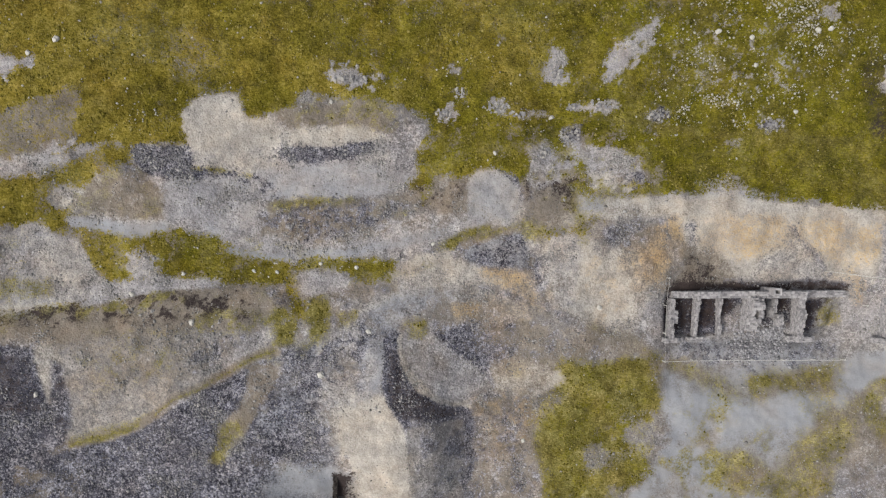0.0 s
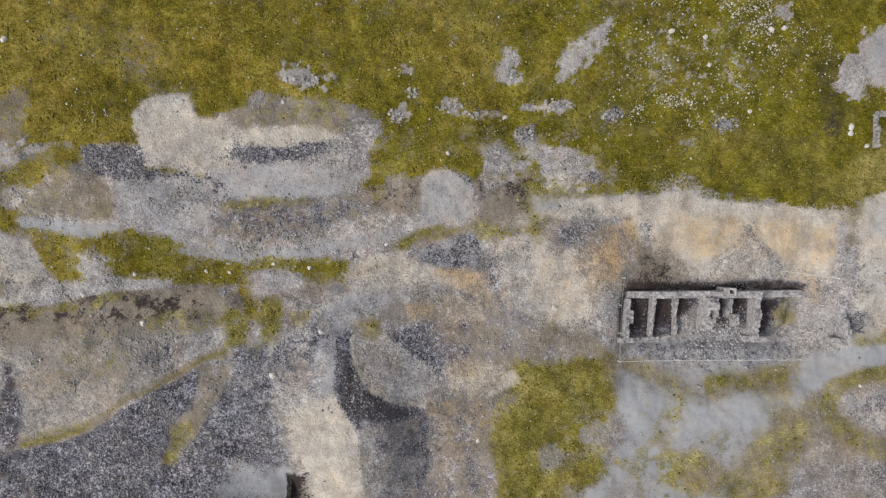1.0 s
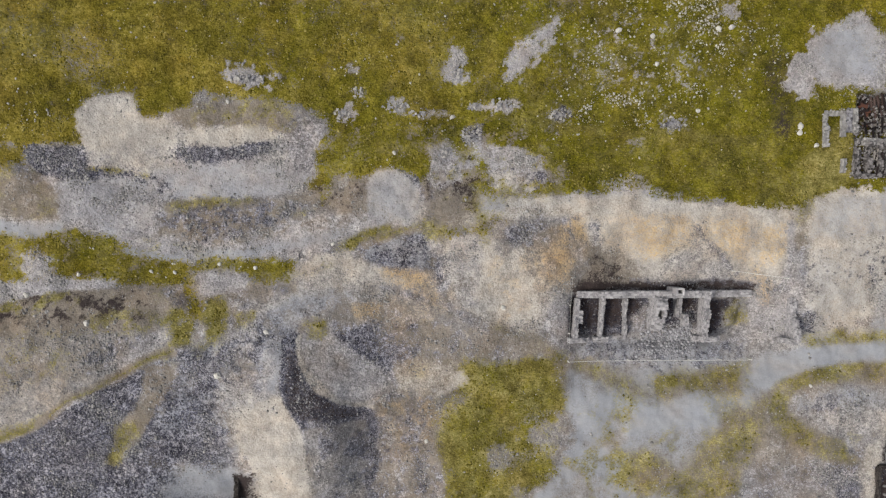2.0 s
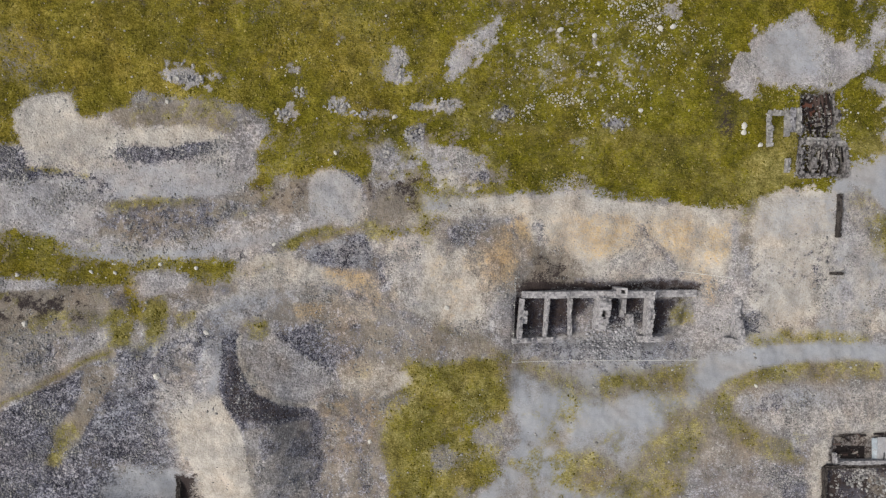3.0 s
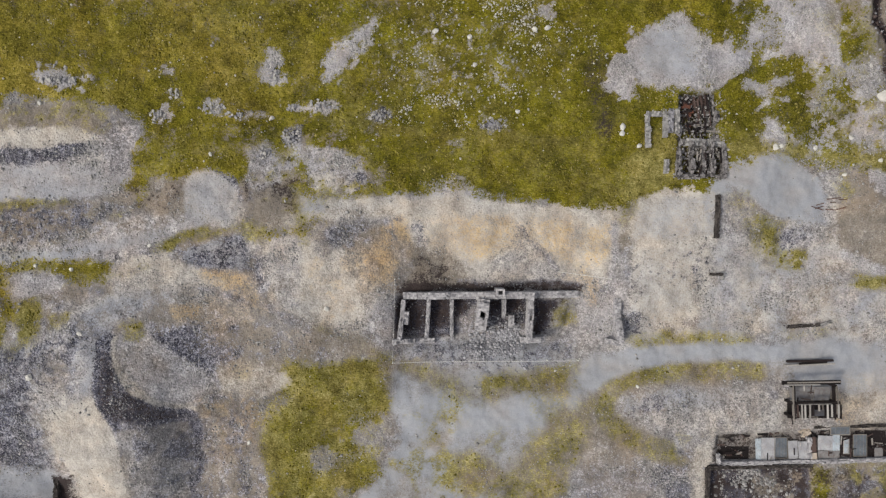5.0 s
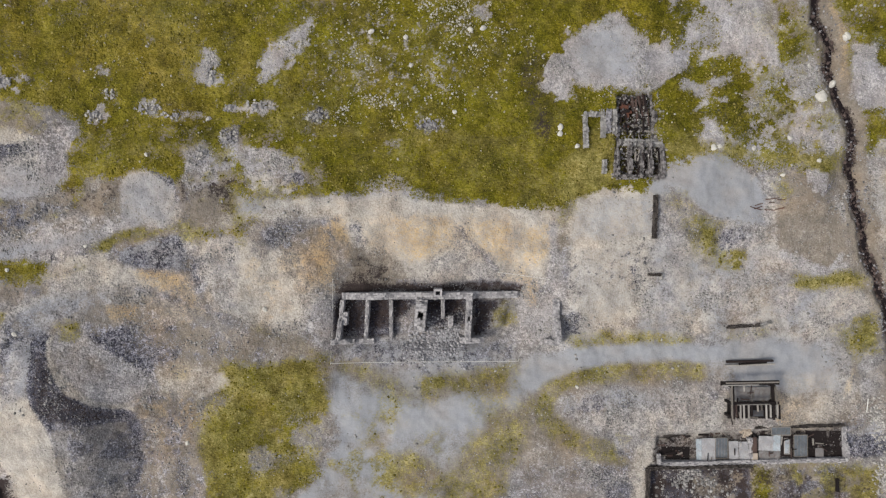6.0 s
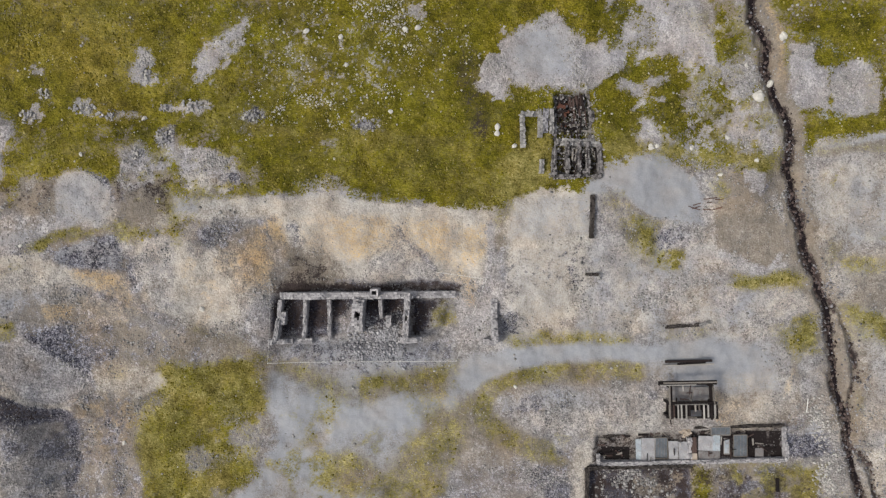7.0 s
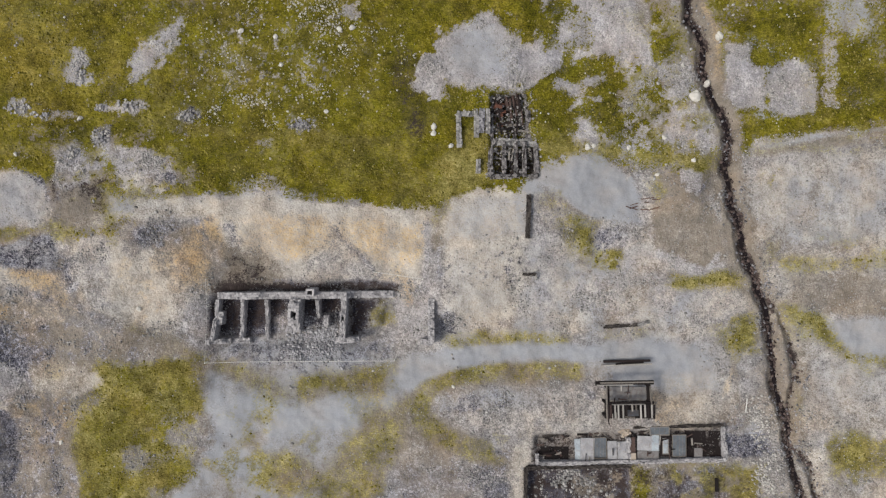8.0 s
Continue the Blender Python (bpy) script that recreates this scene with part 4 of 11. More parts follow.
streak("pale", [(-17.8, 5.7), (-11.6, 5.4), (-6.2, 6.6), (-3.7, 7.0)], 1.0, 0.6, 0.5, 0.3)
speckle("slaty", [(-18.2, 4.4), (-9.6, 5.3), (-2.9, 5.8), (-3.3, 3.7), (-9.6, 2.4), (-17.8, 1.9)], 0.55, 1.0, 0.5, 101)
speckle("slaty", [(-35.9, 10.7), (-32.2, 11.1), (-28.9, 8.8), (-23.4, 8.1), (-27.7, 7.2), (-32.0, 7.6)], 0.6, 1.2, 0.5, 102)
paint("pale", [(-34.1, -0.3), (-30.9, -0.3), (-30.0, -3.4), (-32.8, -3.6)], 0.6)
streak("grass", [(-29.6, 8.5), (-26.6, 8.3), (-23.4, 8.6)], 0.8, 0.7, 0.5)
paint("slaty", [(-35.3, 8.7), (-32.4, 7.2), (-30.5, 4.8), (-32.4, 4.3), (-34.7, 6.3)], 0.35)
streak("pale", [(-36.8, -3.8), (-32.0, -3.8), (-28.0, -3.4), (-26.5, -3.2)], 1.3, 0.8, 0.5)
streak("slaty", [(-16.9, 10.4), (-13.6, 9.9), (-11.2, 10.3), (-8.1, 11.5)], 1.2, 0.8, 0.5, 0.4)
# the fan and the dark waste south of it
streak("cream", [(-40.9, -19.1), (-38.8, -18.6), (-31.0, -16.3), (-25.7, -13.7), (-20.9, -11.0), (-19.4, -9.9)], 1.9, 0.6)
streak("cream", [(-42.1, -11.8), (-41.9, -14.9), (-41.1, -18.4)], 1.8, 0.7)
speckle("cream", [(-42.0, -11.5), (-26.5, -10.1), (-24.3, -13.7), (-30.3, -17.1), (-38.8, -19.6), (-41.3, -18.3)], 0.5, 3.0, 0.5, 103)
speckle("slaty", [(-34.0, -9.7), (-20.5, -8.7), (-19.8, -10.3), (-24.2, -12.5), (-31.0, -13.6)], 0.55, 2.5, 0.45, 104)
paint("slaty", [(-46.8, -12.8), (-44.0, -13.5), (-42.6, -15.2), (-41.6, -18.7), (-42.1, -22.9), (-43.3, -26.6), (-46.8, -26.4)], 0.9, 0.8)
speckle("earth", [(-46.8, -16.6), (-42.6, -16.8), (-41.9, -26.7), (-46.8, -26.4)], 0.5, 2.5, 0.45, 105)
paint("slaty", [(-29.6, -22.6), (-24.4, -22.0), (-23.3, -24.4), (-23.0, -30.0), (-30.4, -29.6)], 0.8)
paint("slaty", [(-19.9, -19.4), (-16.8, -17.5), (-12.5, -20.0), (-15.0, -23.4), (-19.2, -23.1)], 0.7)
paint("silt", [(-14.2, -22.6), (-11.3, -21.7), (-11.8, -24.3), (-17.8, -26.5), (-21.1, -25.8), (-19.2, -24.3)], 0.7)
paint("cream", [(-9.8, -17.3), (-7.2, -15.9), (-5.1, -18.2), (-4.0, -22.6), (-3.4, -31.1), (-9.1, -31.0), (-7.9, -23.4), (-11.3, -20.0)], 0.9, 0.6, 0.5)
streak("cream", [(-11.8, -14.3), (-11.4, -17.9)], 1.0, 0.5)
streak("pale", [(-6.8, -10.4), (-7.4, -14.0), (-7.8, -16.3)], 0.9, 0.8, 0.5)
# the gully's shade again, as dark cover
paint("slaty", [(-5.5, -10.4), (-4.7, -12.8), (-2.7, -15.9), (1.1, -18.1), (-0.7, -19.2), (-3.9, -19.3), (-6.0, -15.6)], 0.95, 0.6, 0.5)
streak("pale", [(-4.6, -9.2), (-4.3, -12.1), (-2.5, -15.0), (0.7, -17.5)], 0.8, 0.7, 0.5, 0.3)
speckle("pale", [(-39.5, -20.3), (-24.4, -19.6), (-24.4, -27.6), (-39.5, -26.8)], 0.5, 1.5, 0.42, 106)
speckle("slaty", [(-24.2, -12.5), (-15.2, -10.3), (-12.0, -13.5), (-12.8, -17.5), (-21.4, -21.4)], 0.6, 1.8, 0.48, 107)
speckle("mud", [(-37.9, -5.8), (-21.3, -3.2), (-20.5, -7.5), (-27.2, -7.8), (-35.6, -8.1)], 0.55, 2.0, 0.45, 108)
# crescent tip and its slopes
paint("gravel", [(-3.2, -7.8), (-1.7, -9.2), (0.6, -12.1), (3.5, -14.3), (5.5, -15.3), (4.3, -16.9), (1.6, -17.7), (-1.4, -16.5), (-3.6, -14.3), (-4.7, -11.1), (-4.3, -8.7)], 0.85, 0.5, 0.5)
paint("earth", [(-4.3, -8.7), (-2.1, -9.6), (0.9, -13.0), (0.1, -15.4), (-2.8, -14.0), (-4.3, -11.1)], 0.45)
streak("pale", [(-4.6, -9.9), (-4.2, -12.7), (-1.9, -15.9), (1.4, -17.6)], 0.9, 0.8, 0.5, 0.3)
streak("pale", [(-1.3, -8.4), (1.0, -11.0), (3.9, -14.0)], 0.8, 0.55, 0.5)
paint("moss", [(-4.0, -7.9), (-2.2, -8.4), (-1.7, -10.2), (-3.2, -10.2)], 0.55)
paint("slaty", [(2.2, -8.1), (7.7, -8.6), (7.8, -12.0), (4.4, -12.9), (1.7, -10.1)], 0.7)
streak("slaty", [(-4.4, -3.2), (2.6, -4.0), (7.4, -5.1), (13.0, -7.1), (16.3, -9.1)], 0.7, 0.7, 0.5, 0.4)
streak("pale", [(11.8, -6.1), (14.6, -8.3), (18.7, -11.8)], 0.7, 0.6, 0.5)
streak("slaty", [(11.4, -7.0), (14.2, -9.1), (17.9, -12.3)], 0.6, 0.6, 0.5)
paint("cream", [(5.1, -13.2), (8.0, -12.3), (11.3, -13.3), (14.6, -14.5), (12.1, -16.3), (9.6, -17.0), (6.3, -16.2)], 0.55)
paint("moss", [(7.2, -12.4), (10.1, -13.2), (9.2, -15.3), (7.5, -15.4)], 0.4)
paint("ochre", [(5.5, -17.8), (9.6, -17.5), (10.0, -20.8), (7.9, -19.9)], 0.4)
streak("slaty", [(7.9, -18.3), (7.7, -22.0), (8.1, -26.6)], 0.8, 0.6)
streak("slaty", [(2.3, -18.8), (2.7, -23.1), (3.2, -28.9)], 1.2, 0.6)
paint("slaty", [(-3.9, -19.1), (1.2, -19.2), (1.9, -25.5), (-2.4, -26.8), (-3.7, -22.4)], 0.6)
speckle("pale", [(3.5, -20.6), (7.5, -22.0), (7.1, -29.0), (3.4, -28.9)], 0.6, 2.5, 0.5, 109)
speckle("ochre", [(3.8, -20.6), (10.4, -20.4), (11.2, -29.1), (3.8, -29.0)], 0.3, 3.0, 0.45, 110)
speckle("ochre", [(5.8, -2.4), (22.1, -2.5), (21.2, -7.5), (10.5, -7.8)], 0.35, 3.5, 0.5, 111)
# broken ground above
paint("earth", [(13.2, 13.8), (16.2, 13.7), (16.2, 10.5), (14.5, 10.5)], 0.6, 0.5)
paint("pale", [(10.3, 11.7), (11.7, 11.6), (12.8, 10.0), (11.1, 8.7), (9.4, 8.1)], 0.8, 0.5)
paint("mud", [(11.1, 7.0), (13.7, 6.7), (12.8, 3.7), (11.3, 4.1)], 0.35)
paint("slaty", [(17.8, 9.6), (23.0, 8.9), (23.1, 7.5), (18.7, 8.2)], 0.45)
paint("silt", [(2.7, 7.8), (5.2, 8.9), (8.1, 7.5), (9.0, 5.0), (7.7, 3.3), (3.7, 4.1)], 0.6, 0.6)
speckle("mud", [(-1.0, 7.2), (2.8, 7.0), (2.0, 4.1), (-1.5, 4.1)], 0.6, 1.0, 0.5, 112)
paint("slaty", [(17.0, 1.9), (22.5, 2.3), (21.2, -0.2), (17.8, 0.6)], 0.5)
paint("ochre", [(21.7, 0.7), (25.6, 2.4), (28.3, -1.1), (25.6, -4.6), (22.1, -2.8)], 0.35)
speckle("grass", [(14.5, 13.9), (23.8, 12.7), (24.7, 6.3), (14.5, 7.1)], 0.55, 2.2, 0.42, 113)
paint("pale", [(1.1, 17.7), (2.7, 17.9), (3.0, 16.3), (1.3, 16.2)], 0.6, 0.5)
paint("pale", [(-0.5, 15.4), (1.4, 15.5), (1.6, 13.7), (-0.2, 13.6)], 0.6, 0.5)
paint("pale", [(3.9, 16.5), (6.2, 16.7), (7.4, 14.8), (5.3, 15.0)], 0.6, 0.5)
streak("mud", [(7.8, 13.8), (11.1, 14.0), (12.8, 12.1), (11.1, 11.7)], 1.6, 0.35, 1.0)
# around the northern ruin and the stream
paint("grass", [(53.5, 18.2), (57.2, 18.6), (57.0, 16.5), (54.0, 16.5)], 0.8, 0.6)
paint("grass", [(62.6, 18.6), (65.6, 19.2), (67.1, 15.8), (67.4, 12.8), (63.5, 14.9)], 0.9, 0.7)
paint("grass", [(70.4, 18.7), (72.9, 20.0), (73.6, 15.8), (70.9, 15.4)], 0.9, 0.8)
paint("grass", [(75.8, 22.8), (78.4, 23.7), (79.0, 21.2), (76.8, 21.1)], 0.8)
paint("pale", [(69.3, 27.0), (72.2, 29.0), (76.3, 28.9), (76.8, 20.4), (73.3, 20.8), (71.5, 23.3)], 0.8)
paint("grass", [(66.4, 23.7), (67.7, 23.3), (67.7, 21.7), (66.6, 21.7)], 0.7, 0.5)
streak("moss", [(76.2, 11.5), (79.8, 9.8), (83.8, 9.3)], 1.6, 0.7)
paint("moss", [(63.5, 14.0), (67.4, 13.6), (67.4, 11.0), (63.9, 11.0)], 0.45)
paint("grass", [(83.3, 26.9), (86.6, 28.9), (94.2, 28.9), (96.6, 16.5), (94.3, 15.9), (94.8, 21.1), (91.8, 21.6), (89.9, 19.3), (87.5, 20.0), (87.1, 22.9)], 0.85, 0.8)
paint("pale", [(94.7, 25.2), (98.5, 28.8), (98.9, 24.0), (96.7, 22.8)], 0.6)
paint("grass", [(88.6, 14.8), (92.7, 15.1), (99.4, 17.1), (99.7, 13.9), (91.1, 12.7)], 0.8, 0.7)
streak("pale", [(88.6, 11.7), (92.9, 12.2), (99.8, 13.3)], 1.3, 0.8, 0.5)
streak("moss", [(88.6, 11.3), (93.3, 11.7), (99.9, 12.4)], 0.8, 0.55, 0.5)
streak("moss", [(82.2, 24.5), (83.2, 22.1), (83.9, 19.6), (84.7, 15.4)], 1.7, 0.5, 0.7)
streak("mud", [(49.7, 20.5), (49.9, 17.5), (50.5, 14.5)], 3.0, 0.35, 1.5)
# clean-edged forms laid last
# dark cover for the shade in the gully
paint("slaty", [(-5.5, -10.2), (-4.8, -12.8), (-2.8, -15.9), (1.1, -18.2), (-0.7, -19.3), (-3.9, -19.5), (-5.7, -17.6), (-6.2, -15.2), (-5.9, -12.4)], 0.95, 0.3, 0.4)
paint("cream", [(-9.9, -17.4), (-7.2, -15.9), (-5.2, -18.1), (-4.1, -22.6), (-3.5, -31.1), (-9.0, -31.0), (-7.9, -23.4), (-11.1, -20.0)], 0.95, 0.3, 0.3)
paint("ochre", [(-6.9, -20.8), (-4.5, -21.3), (-4.1, -25.1), (-5.7, -25.1)], 0.25, 0.8, 0.5)
streak("pale", [(-6.7, -10.2), (-7.3, -13.8), (-7.8, -16.4)], 0.9, 0.8, 0.4, 0.3)
paint("gravel", [(-3.8, -7.7), (-1.9, -8.6), (0.4, -11.8), (3.7, -14.4), (5.5, -15.3), (4.3, -17.0), (1.6, -18.0), (-1.7, -16.5), (-3.9, -13.9), (-4.8, -11.1), (-4.4, -8.9)], 0.95, 0.25, 0.3)
paint("pale", [(-2.1, -12.0), (0.5, -12.5), (3.5, -14.8), (3.9, -16.9), (1.6, -17.6), (-1.3, -16.1), (-3.2, -13.9)], 0.55, 0.5, 0.4)
speckle("earth", [(-4.4, -8.7), (-1.3, -9.6), (0.9, -13.0), (-0.6, -15.7), (-3.9, -12.7)], 0.5, 1.2, 0.5, 261)
streak("pale", [(-4.6, -9.9), (-4.2, -12.8), (-1.9, -16.0), (1.4, -17.8), (4.1, -17.0)], 0.9, 0.85, 0.35, 0.25)
paint("moss", [(-4.0, -7.9), (-2.2, -8.4), (-1.8, -10.4), (-3.2, -10.6)], 0.7, 0.2, 0.4)
streak("pale", [(-1.4, -8.4), (1.0, -11.0), (4.0, -14.1)], 0.7, 0.6, 0.35, 0.3)
# shade between cone and crescent, painted on
paint("slaty", [(-6.8, -10.7), (-5.1, -10.3), (-4.4, -13.5), (-1.7, -16.5), (1.6, -18.0), (1.2, -19.0), (-3.9, -18.5), (-6.5, -16.2)], 0.9, 0.3, 0.4)
paint("slaty", [(2.2, -8.0), (7.7, -8.6), (7.8, -12.1), (5.6, -12.8), (3.6, -11.6), (1.7, -10.0)], 0.65, 0.4, 0.5)
streak("pale", [(5.7, -6.5), (9.7, -7.8), (14.6, -10.6), (19.5, -12.9)], 0.8, 0.5, 0.5)
streak("earth", [(3.8, -5.9), (8.9, -6.9), (13.0, -8.7), (17.9, -11.4)], 0.8, 0.5, 0.5)
paint("cream", [(-5.1, -3.1), (1.0, -0.8), (3.8, -2.0), (6.6, -4.0), (1.8, -4.0), (-2.8, -3.6)], 0.6, 0.5, 0.5)
paint("cream", [(10.6, -2.4), (15.5, 0.4), (19.6, -2.5), (21.6, -7.1), (18.3, -8.7), (13.0, -7.0)], 0.55, 0.6, 0.5)
paint("cream", [(26.5, 5.2), (33.0, 6.2), (39.4, 4.9), (45.9, 4.2), (51.4, 4.0), (51.4, 0.8), (49.9, -2.5), (46.3, -3.7), (43.3, -1.8), (36.8, 0.2), (31.6, -1.8), (29.0, -1.1), (27.7, 1.5)], 0.6, 0.6, 0.4)
paint("ochre", [(32.9, 3.4), (39.4, 3.1), (38.8, 0.2), (36.8, -1.5), (32.9, -0.5), (32.3, 1.5)], 0.55, 0.9, 0.5)
paint("ochre", [(41.4, 2.7), (45.3, 3.1), (45.6, -1.8), (42.7, -1.5)], 0.5, 0.9, 0.5)
paint("ochre", [(46.9, 2.7), (50.1, 2.1), (49.8, -1.8), (47.6, -1.8)], 0.65, 0.9, 0.5)
paint("pale", [(35.5, -2.1), (39.4, -0.8), (42.7, -3.2), (34.8, -3.8)], 0.6, 0.5, 0.4)
streak("moss", [(39.4, 2.0), (41.4, -0.5), (42.7, -2.5)], 0.8, 0.3, 0.6)
paint("cream", [(52.7, 0.1), (54.0, 5.0), (57.2, 6.2), (62.3, 6.2), (62.4, 0.7), (60.2, -2.5), (55.0, -3.8)], 0.55, 0.6, 0.5)
paint("silt", [(56.2, 5.8), (62.1, 6.0), (62.2, 2.0), (59.5, 0.7), (56.2, 2.0)], 0.7, 0.6, 0.4)
paint("silt", [(62.0, 6.8), (65.3, 9.9), (70.5, 10.3), (74.9, 7.7), (75.1, 4.0), (71.4, 3.2), (66.6, 6.0)], 0.8, 0.5, 0.4)
streak("cream", [(66.4, 0.1), (65.6, -6.5), (65.1, -10.5)], 1.3, 0.6, 0.6)
streak("silt", [(44.6, -16.9), (49.9, -13.7), (57.8, -12.5), (65.8, -12.1), (74.5, -12.4), (81.9, -12.6)], 2.6, 0.85, 0.7, 0.4)
paint("silt", [(25.7, -14.8), (28.9, -16.2), (31.5, -19.5), (34.8, -19.5), (36.8, -16.9), (42.0, -18.2), (41.3, -22.8), (38.0, -23.4), (35.4, -22.8), (30.2, -22.7), (28.9, -27.2), (23.7, -29.7), (22.4, -28.4), (25.7, -23.3)], 0.8, 0.9, 0.6)
streak("earth", [(68.5, -14.2), (63.2, -14.4), (57.8, -14.5), (53.9, -15.3), (50.9, -16.5), (49.8, -18.9), (52.6, -21.7), (57.9, -24.1)], 2.4, 0.4, 0.6)
streak("moss", [(68.5, -14.2), (63.2, -14.3), (57.8, -14.4), (53.9, -15.2), (50.9, -16.3), (49.9, -18.9), (52.6, -21.7), (57.9, -23.8)], 1.9, 1.0, 0.3, 0.4)
streak("moss", [(53.2, -10.4), (58.4, -10.2), (67.1, -10.5)], 1.0, 0.8, 0.3)
speckle("grass", [(63.4, 31.5), (80.3, 31.4), (81.8, 9.8), (65.3, 9.7), (62.0, 15.5)], 0.8, 2.6, 0.42, 251, 2.0)
speckle("moss", [(62.0, 16.8), (82.2, 16.8), (83.2, 7.2), (74.5, 8.5), (65.3, 10.4)], 0.6, 3.0, 0.48, 252, 1.5)
speckle("moss", [(48.5, 16.8), (58.8, 15.6), (58.8, 7.2), (52.4, 5.0), (45.9, 5.3)], 0.7, 4.0, 0.5, 253, 1.5)
speckle("moss", [(7.2, 23.7), (45.8, 24.4), (46.3, 13.0), (13.7, 15.2)], 0.5, 3.0, 0.4, 254, 1.5)
paint("pale", [(49.7, 20.0), (52.2, 23.0), (54.8, 24.6), (57.8, 26.6), (60.3, 24.5), (61.6, 23.3), (66.3, 24.2), (66.6, 20.4), (63.5, 19.1), (61.7, 17.8), (57.9, 18.7), (57.2, 16.1), (53.5, 18.0), (49.6, 17.9)], 0.9, 0.3, 0.7)
paint("silt", [(53.1, 22.1), (55.6, 24.1), (58.4, 25.3), (60.4, 23.3), (59.1, 20.0), (55.3, 20.0)], 0.6, 0.8, 0.5)
paint("pale", [(69.3, 27.0), (72.2, 29.0), (76.3, 28.9), (76.8, 20.4), (73.3, 20.8), (71.5, 23.3)], 0.75, 0.4, 0.9)
paint("pale", [(66.4, 22.9), (69.3, 27.0), (70.6, 25.3), (71.5, 22.9), (69.5, 20.4), (67.8, 20.8)], 0.5, 0.6, 0.9)
paint("pale", [(72.5, 20.4), (76.8, 20.2), (76.5, 18.3), (73.4, 18.5)], 0.6, 0.5, 0.8)
paint("pale", [(67.9, 14.7), (70.5, 14.5), (70.1, 12.1), (68.3, 12.5)], 0.7, 0.4, 0.7)
speckle("pale", [(77.1, 14.1), (84.1, 15.8), (84.2, 11.1), (78.0, 11.1)], 0.7, 1.5, 0.5, 262)
paint("grass", [(53.5, 18.0), (57.2, 18.4), (57.0, 16.4), (54.0, 16.4)], 0.9, 0.2, 0.5)
streak("moss", [(8.6, 14.2), (13.6, 14.8), (18.6, 14.3), (25.0, 13.3), (31.4, 12.9), (37.8, 12.3), (47.6, 11.9)], 0.8, 0.8, 0.3, 0.3)
streak("grass", [(-0.1, 10.1), (4.8, 11.2), (8.6, 13.5), (12.3, 14.2), (18.6, 13.8)], 1.2, 0.8, 0.4)
speckle("cream", [(88.3, 10.4), (118.0, 12.1), (120.8, -37.7), (97.4, -37.7), (94.0, -14.1), (90.0, -6.0)], 0.6, 6.0, 0.5, 255)
streak("silt", [(94.2, 9.1), (93.3, 1.3), (92.3, -5.4)], 2.0, 0.4, 0.8)
paint("silt", [(97.6, -8.8), (104.5, -8.4), (113.0, -8.1), (113.4, -14.0), (100.4, -12.8)], 0.8, 0.4, 0.4)
streak("moss", [(94.9, -6.7), (100.2, -10.7), (104.7, -13.3)], 1.4, 0.5, 0.7)
# thin growth in the yard
paint("moss", [(32.2, -16.2), (35.4, -16.9), (36.7, -18.9), (34.1, -20.8), (32.2, -19.5)], 0.6, 0.8, 0.8)
paint("moss", [(42.3, -18.2), (48.2, -17.9), (46.9, -22.8), (44.6, -28.2), (38.7, -30.8), (37.7, -27.4), (41.6, -23.4)], 0.7, 0.8, 0.8)
paint("earth", [(28.9, -12.9), (42.7, -13.0), (43.3, -15.6), (32.8, -16.9), (28.9, -14.9)], 0.3, 0.8, 0.8)
paint("moss", [(26.3, -13.4), (30.2, -13.9), (32.2, -16.2), (35.4, -15.1), (42.0, -13.8), (44.1, -14.3), (42.0, -16.1), (35.4, -17.1), (32.8, -18.5), (29.9, -16.5)], 0.7, 0.6, 0.7)
speckle("earth", [(25.7, -13.5), (48.6, -13.7), (45.9, -28.9), (23.7, -29.7)], 0.35, 3.0, 0.42, 271)
speckle("moss", [(25.7, -13.5), (48.6, -13.7), (45.9, -28.9), (23.7, -29.7)], 0.5, 3.0, 0.38, 272)
# smooth ground east of the stream and above the track
paint("cream", [(88.7, 9.7), (118.1, 11.4), (118.8, 2.5), (88.7, 0.6)], 0.45, 1.0, 0.8)
paint("cream", [(91.2, -4.0), (98.6, -4.0), (96.3, -8.0), (94.0, -13.4), (95.5, -21.6), (99.4, -24.2), (96.7, -31.0), (95.4, -22.9), (94.0, -13.4)], 0.5, 0.9, 0.7)
speckle("silt", [(52.4, 1.4), (84.1, 2.6), (84.7, -10.7), (52.5, -10.4)], 0.5, 3.5, 0.45, 273)
speckle("cream", [(52.4, 1.4), (84.1, 2.6), (84.7, -10.7), (52.5, -10.4)], 0.5, 3.0, 0.45, 274)
speckle("cream", [(52.6, -16.4), (85.5, -16.7), (84.9, -22.1), (62.6, -23.2), (52.6, -19.7)], 0.5, 2.5, 0.42, 275)
speckle("ochre", [(75.3, -16.6), (85.5, -16.7), (84.9, -21.4), (75.5, -20.7)], 0.25, 2.0, 0.42, 276)
speckle("slaty", [(53.2, -16.4), (65.9, -15.8), (64.6, -19.2), (54.6, -19.7)], 0.45, 2.0, 0.45, 277)
streak("moss", [(93.1, -2.7), (98.5, -2.0), (104.1, -1.5)], 1.4, 0.55, 0.8)
streak("moss", [(83.9, -4.0), (85.0, -5.3), (88.3, -4.3)], 1.6, 0.7, 0.6)
paint("moss", [(86.4, -8.0), (89.4, -8.0), (89.9, -12.1), (86.5, -13.4)], 0.8, 0.4, 0.6)
streak("ochre", [(87.0, -13.4), (86.2, -17.4)], 0.9, 0.45)
paint("silt", [(68.7, -11.3), (76.7, -10.9), (85.5, -12.4), (83.5, -16.7), (79.4, -17.3), (75.4, -14.6), (70.1, -14.6)], 0.75, 0.9, 0.6)
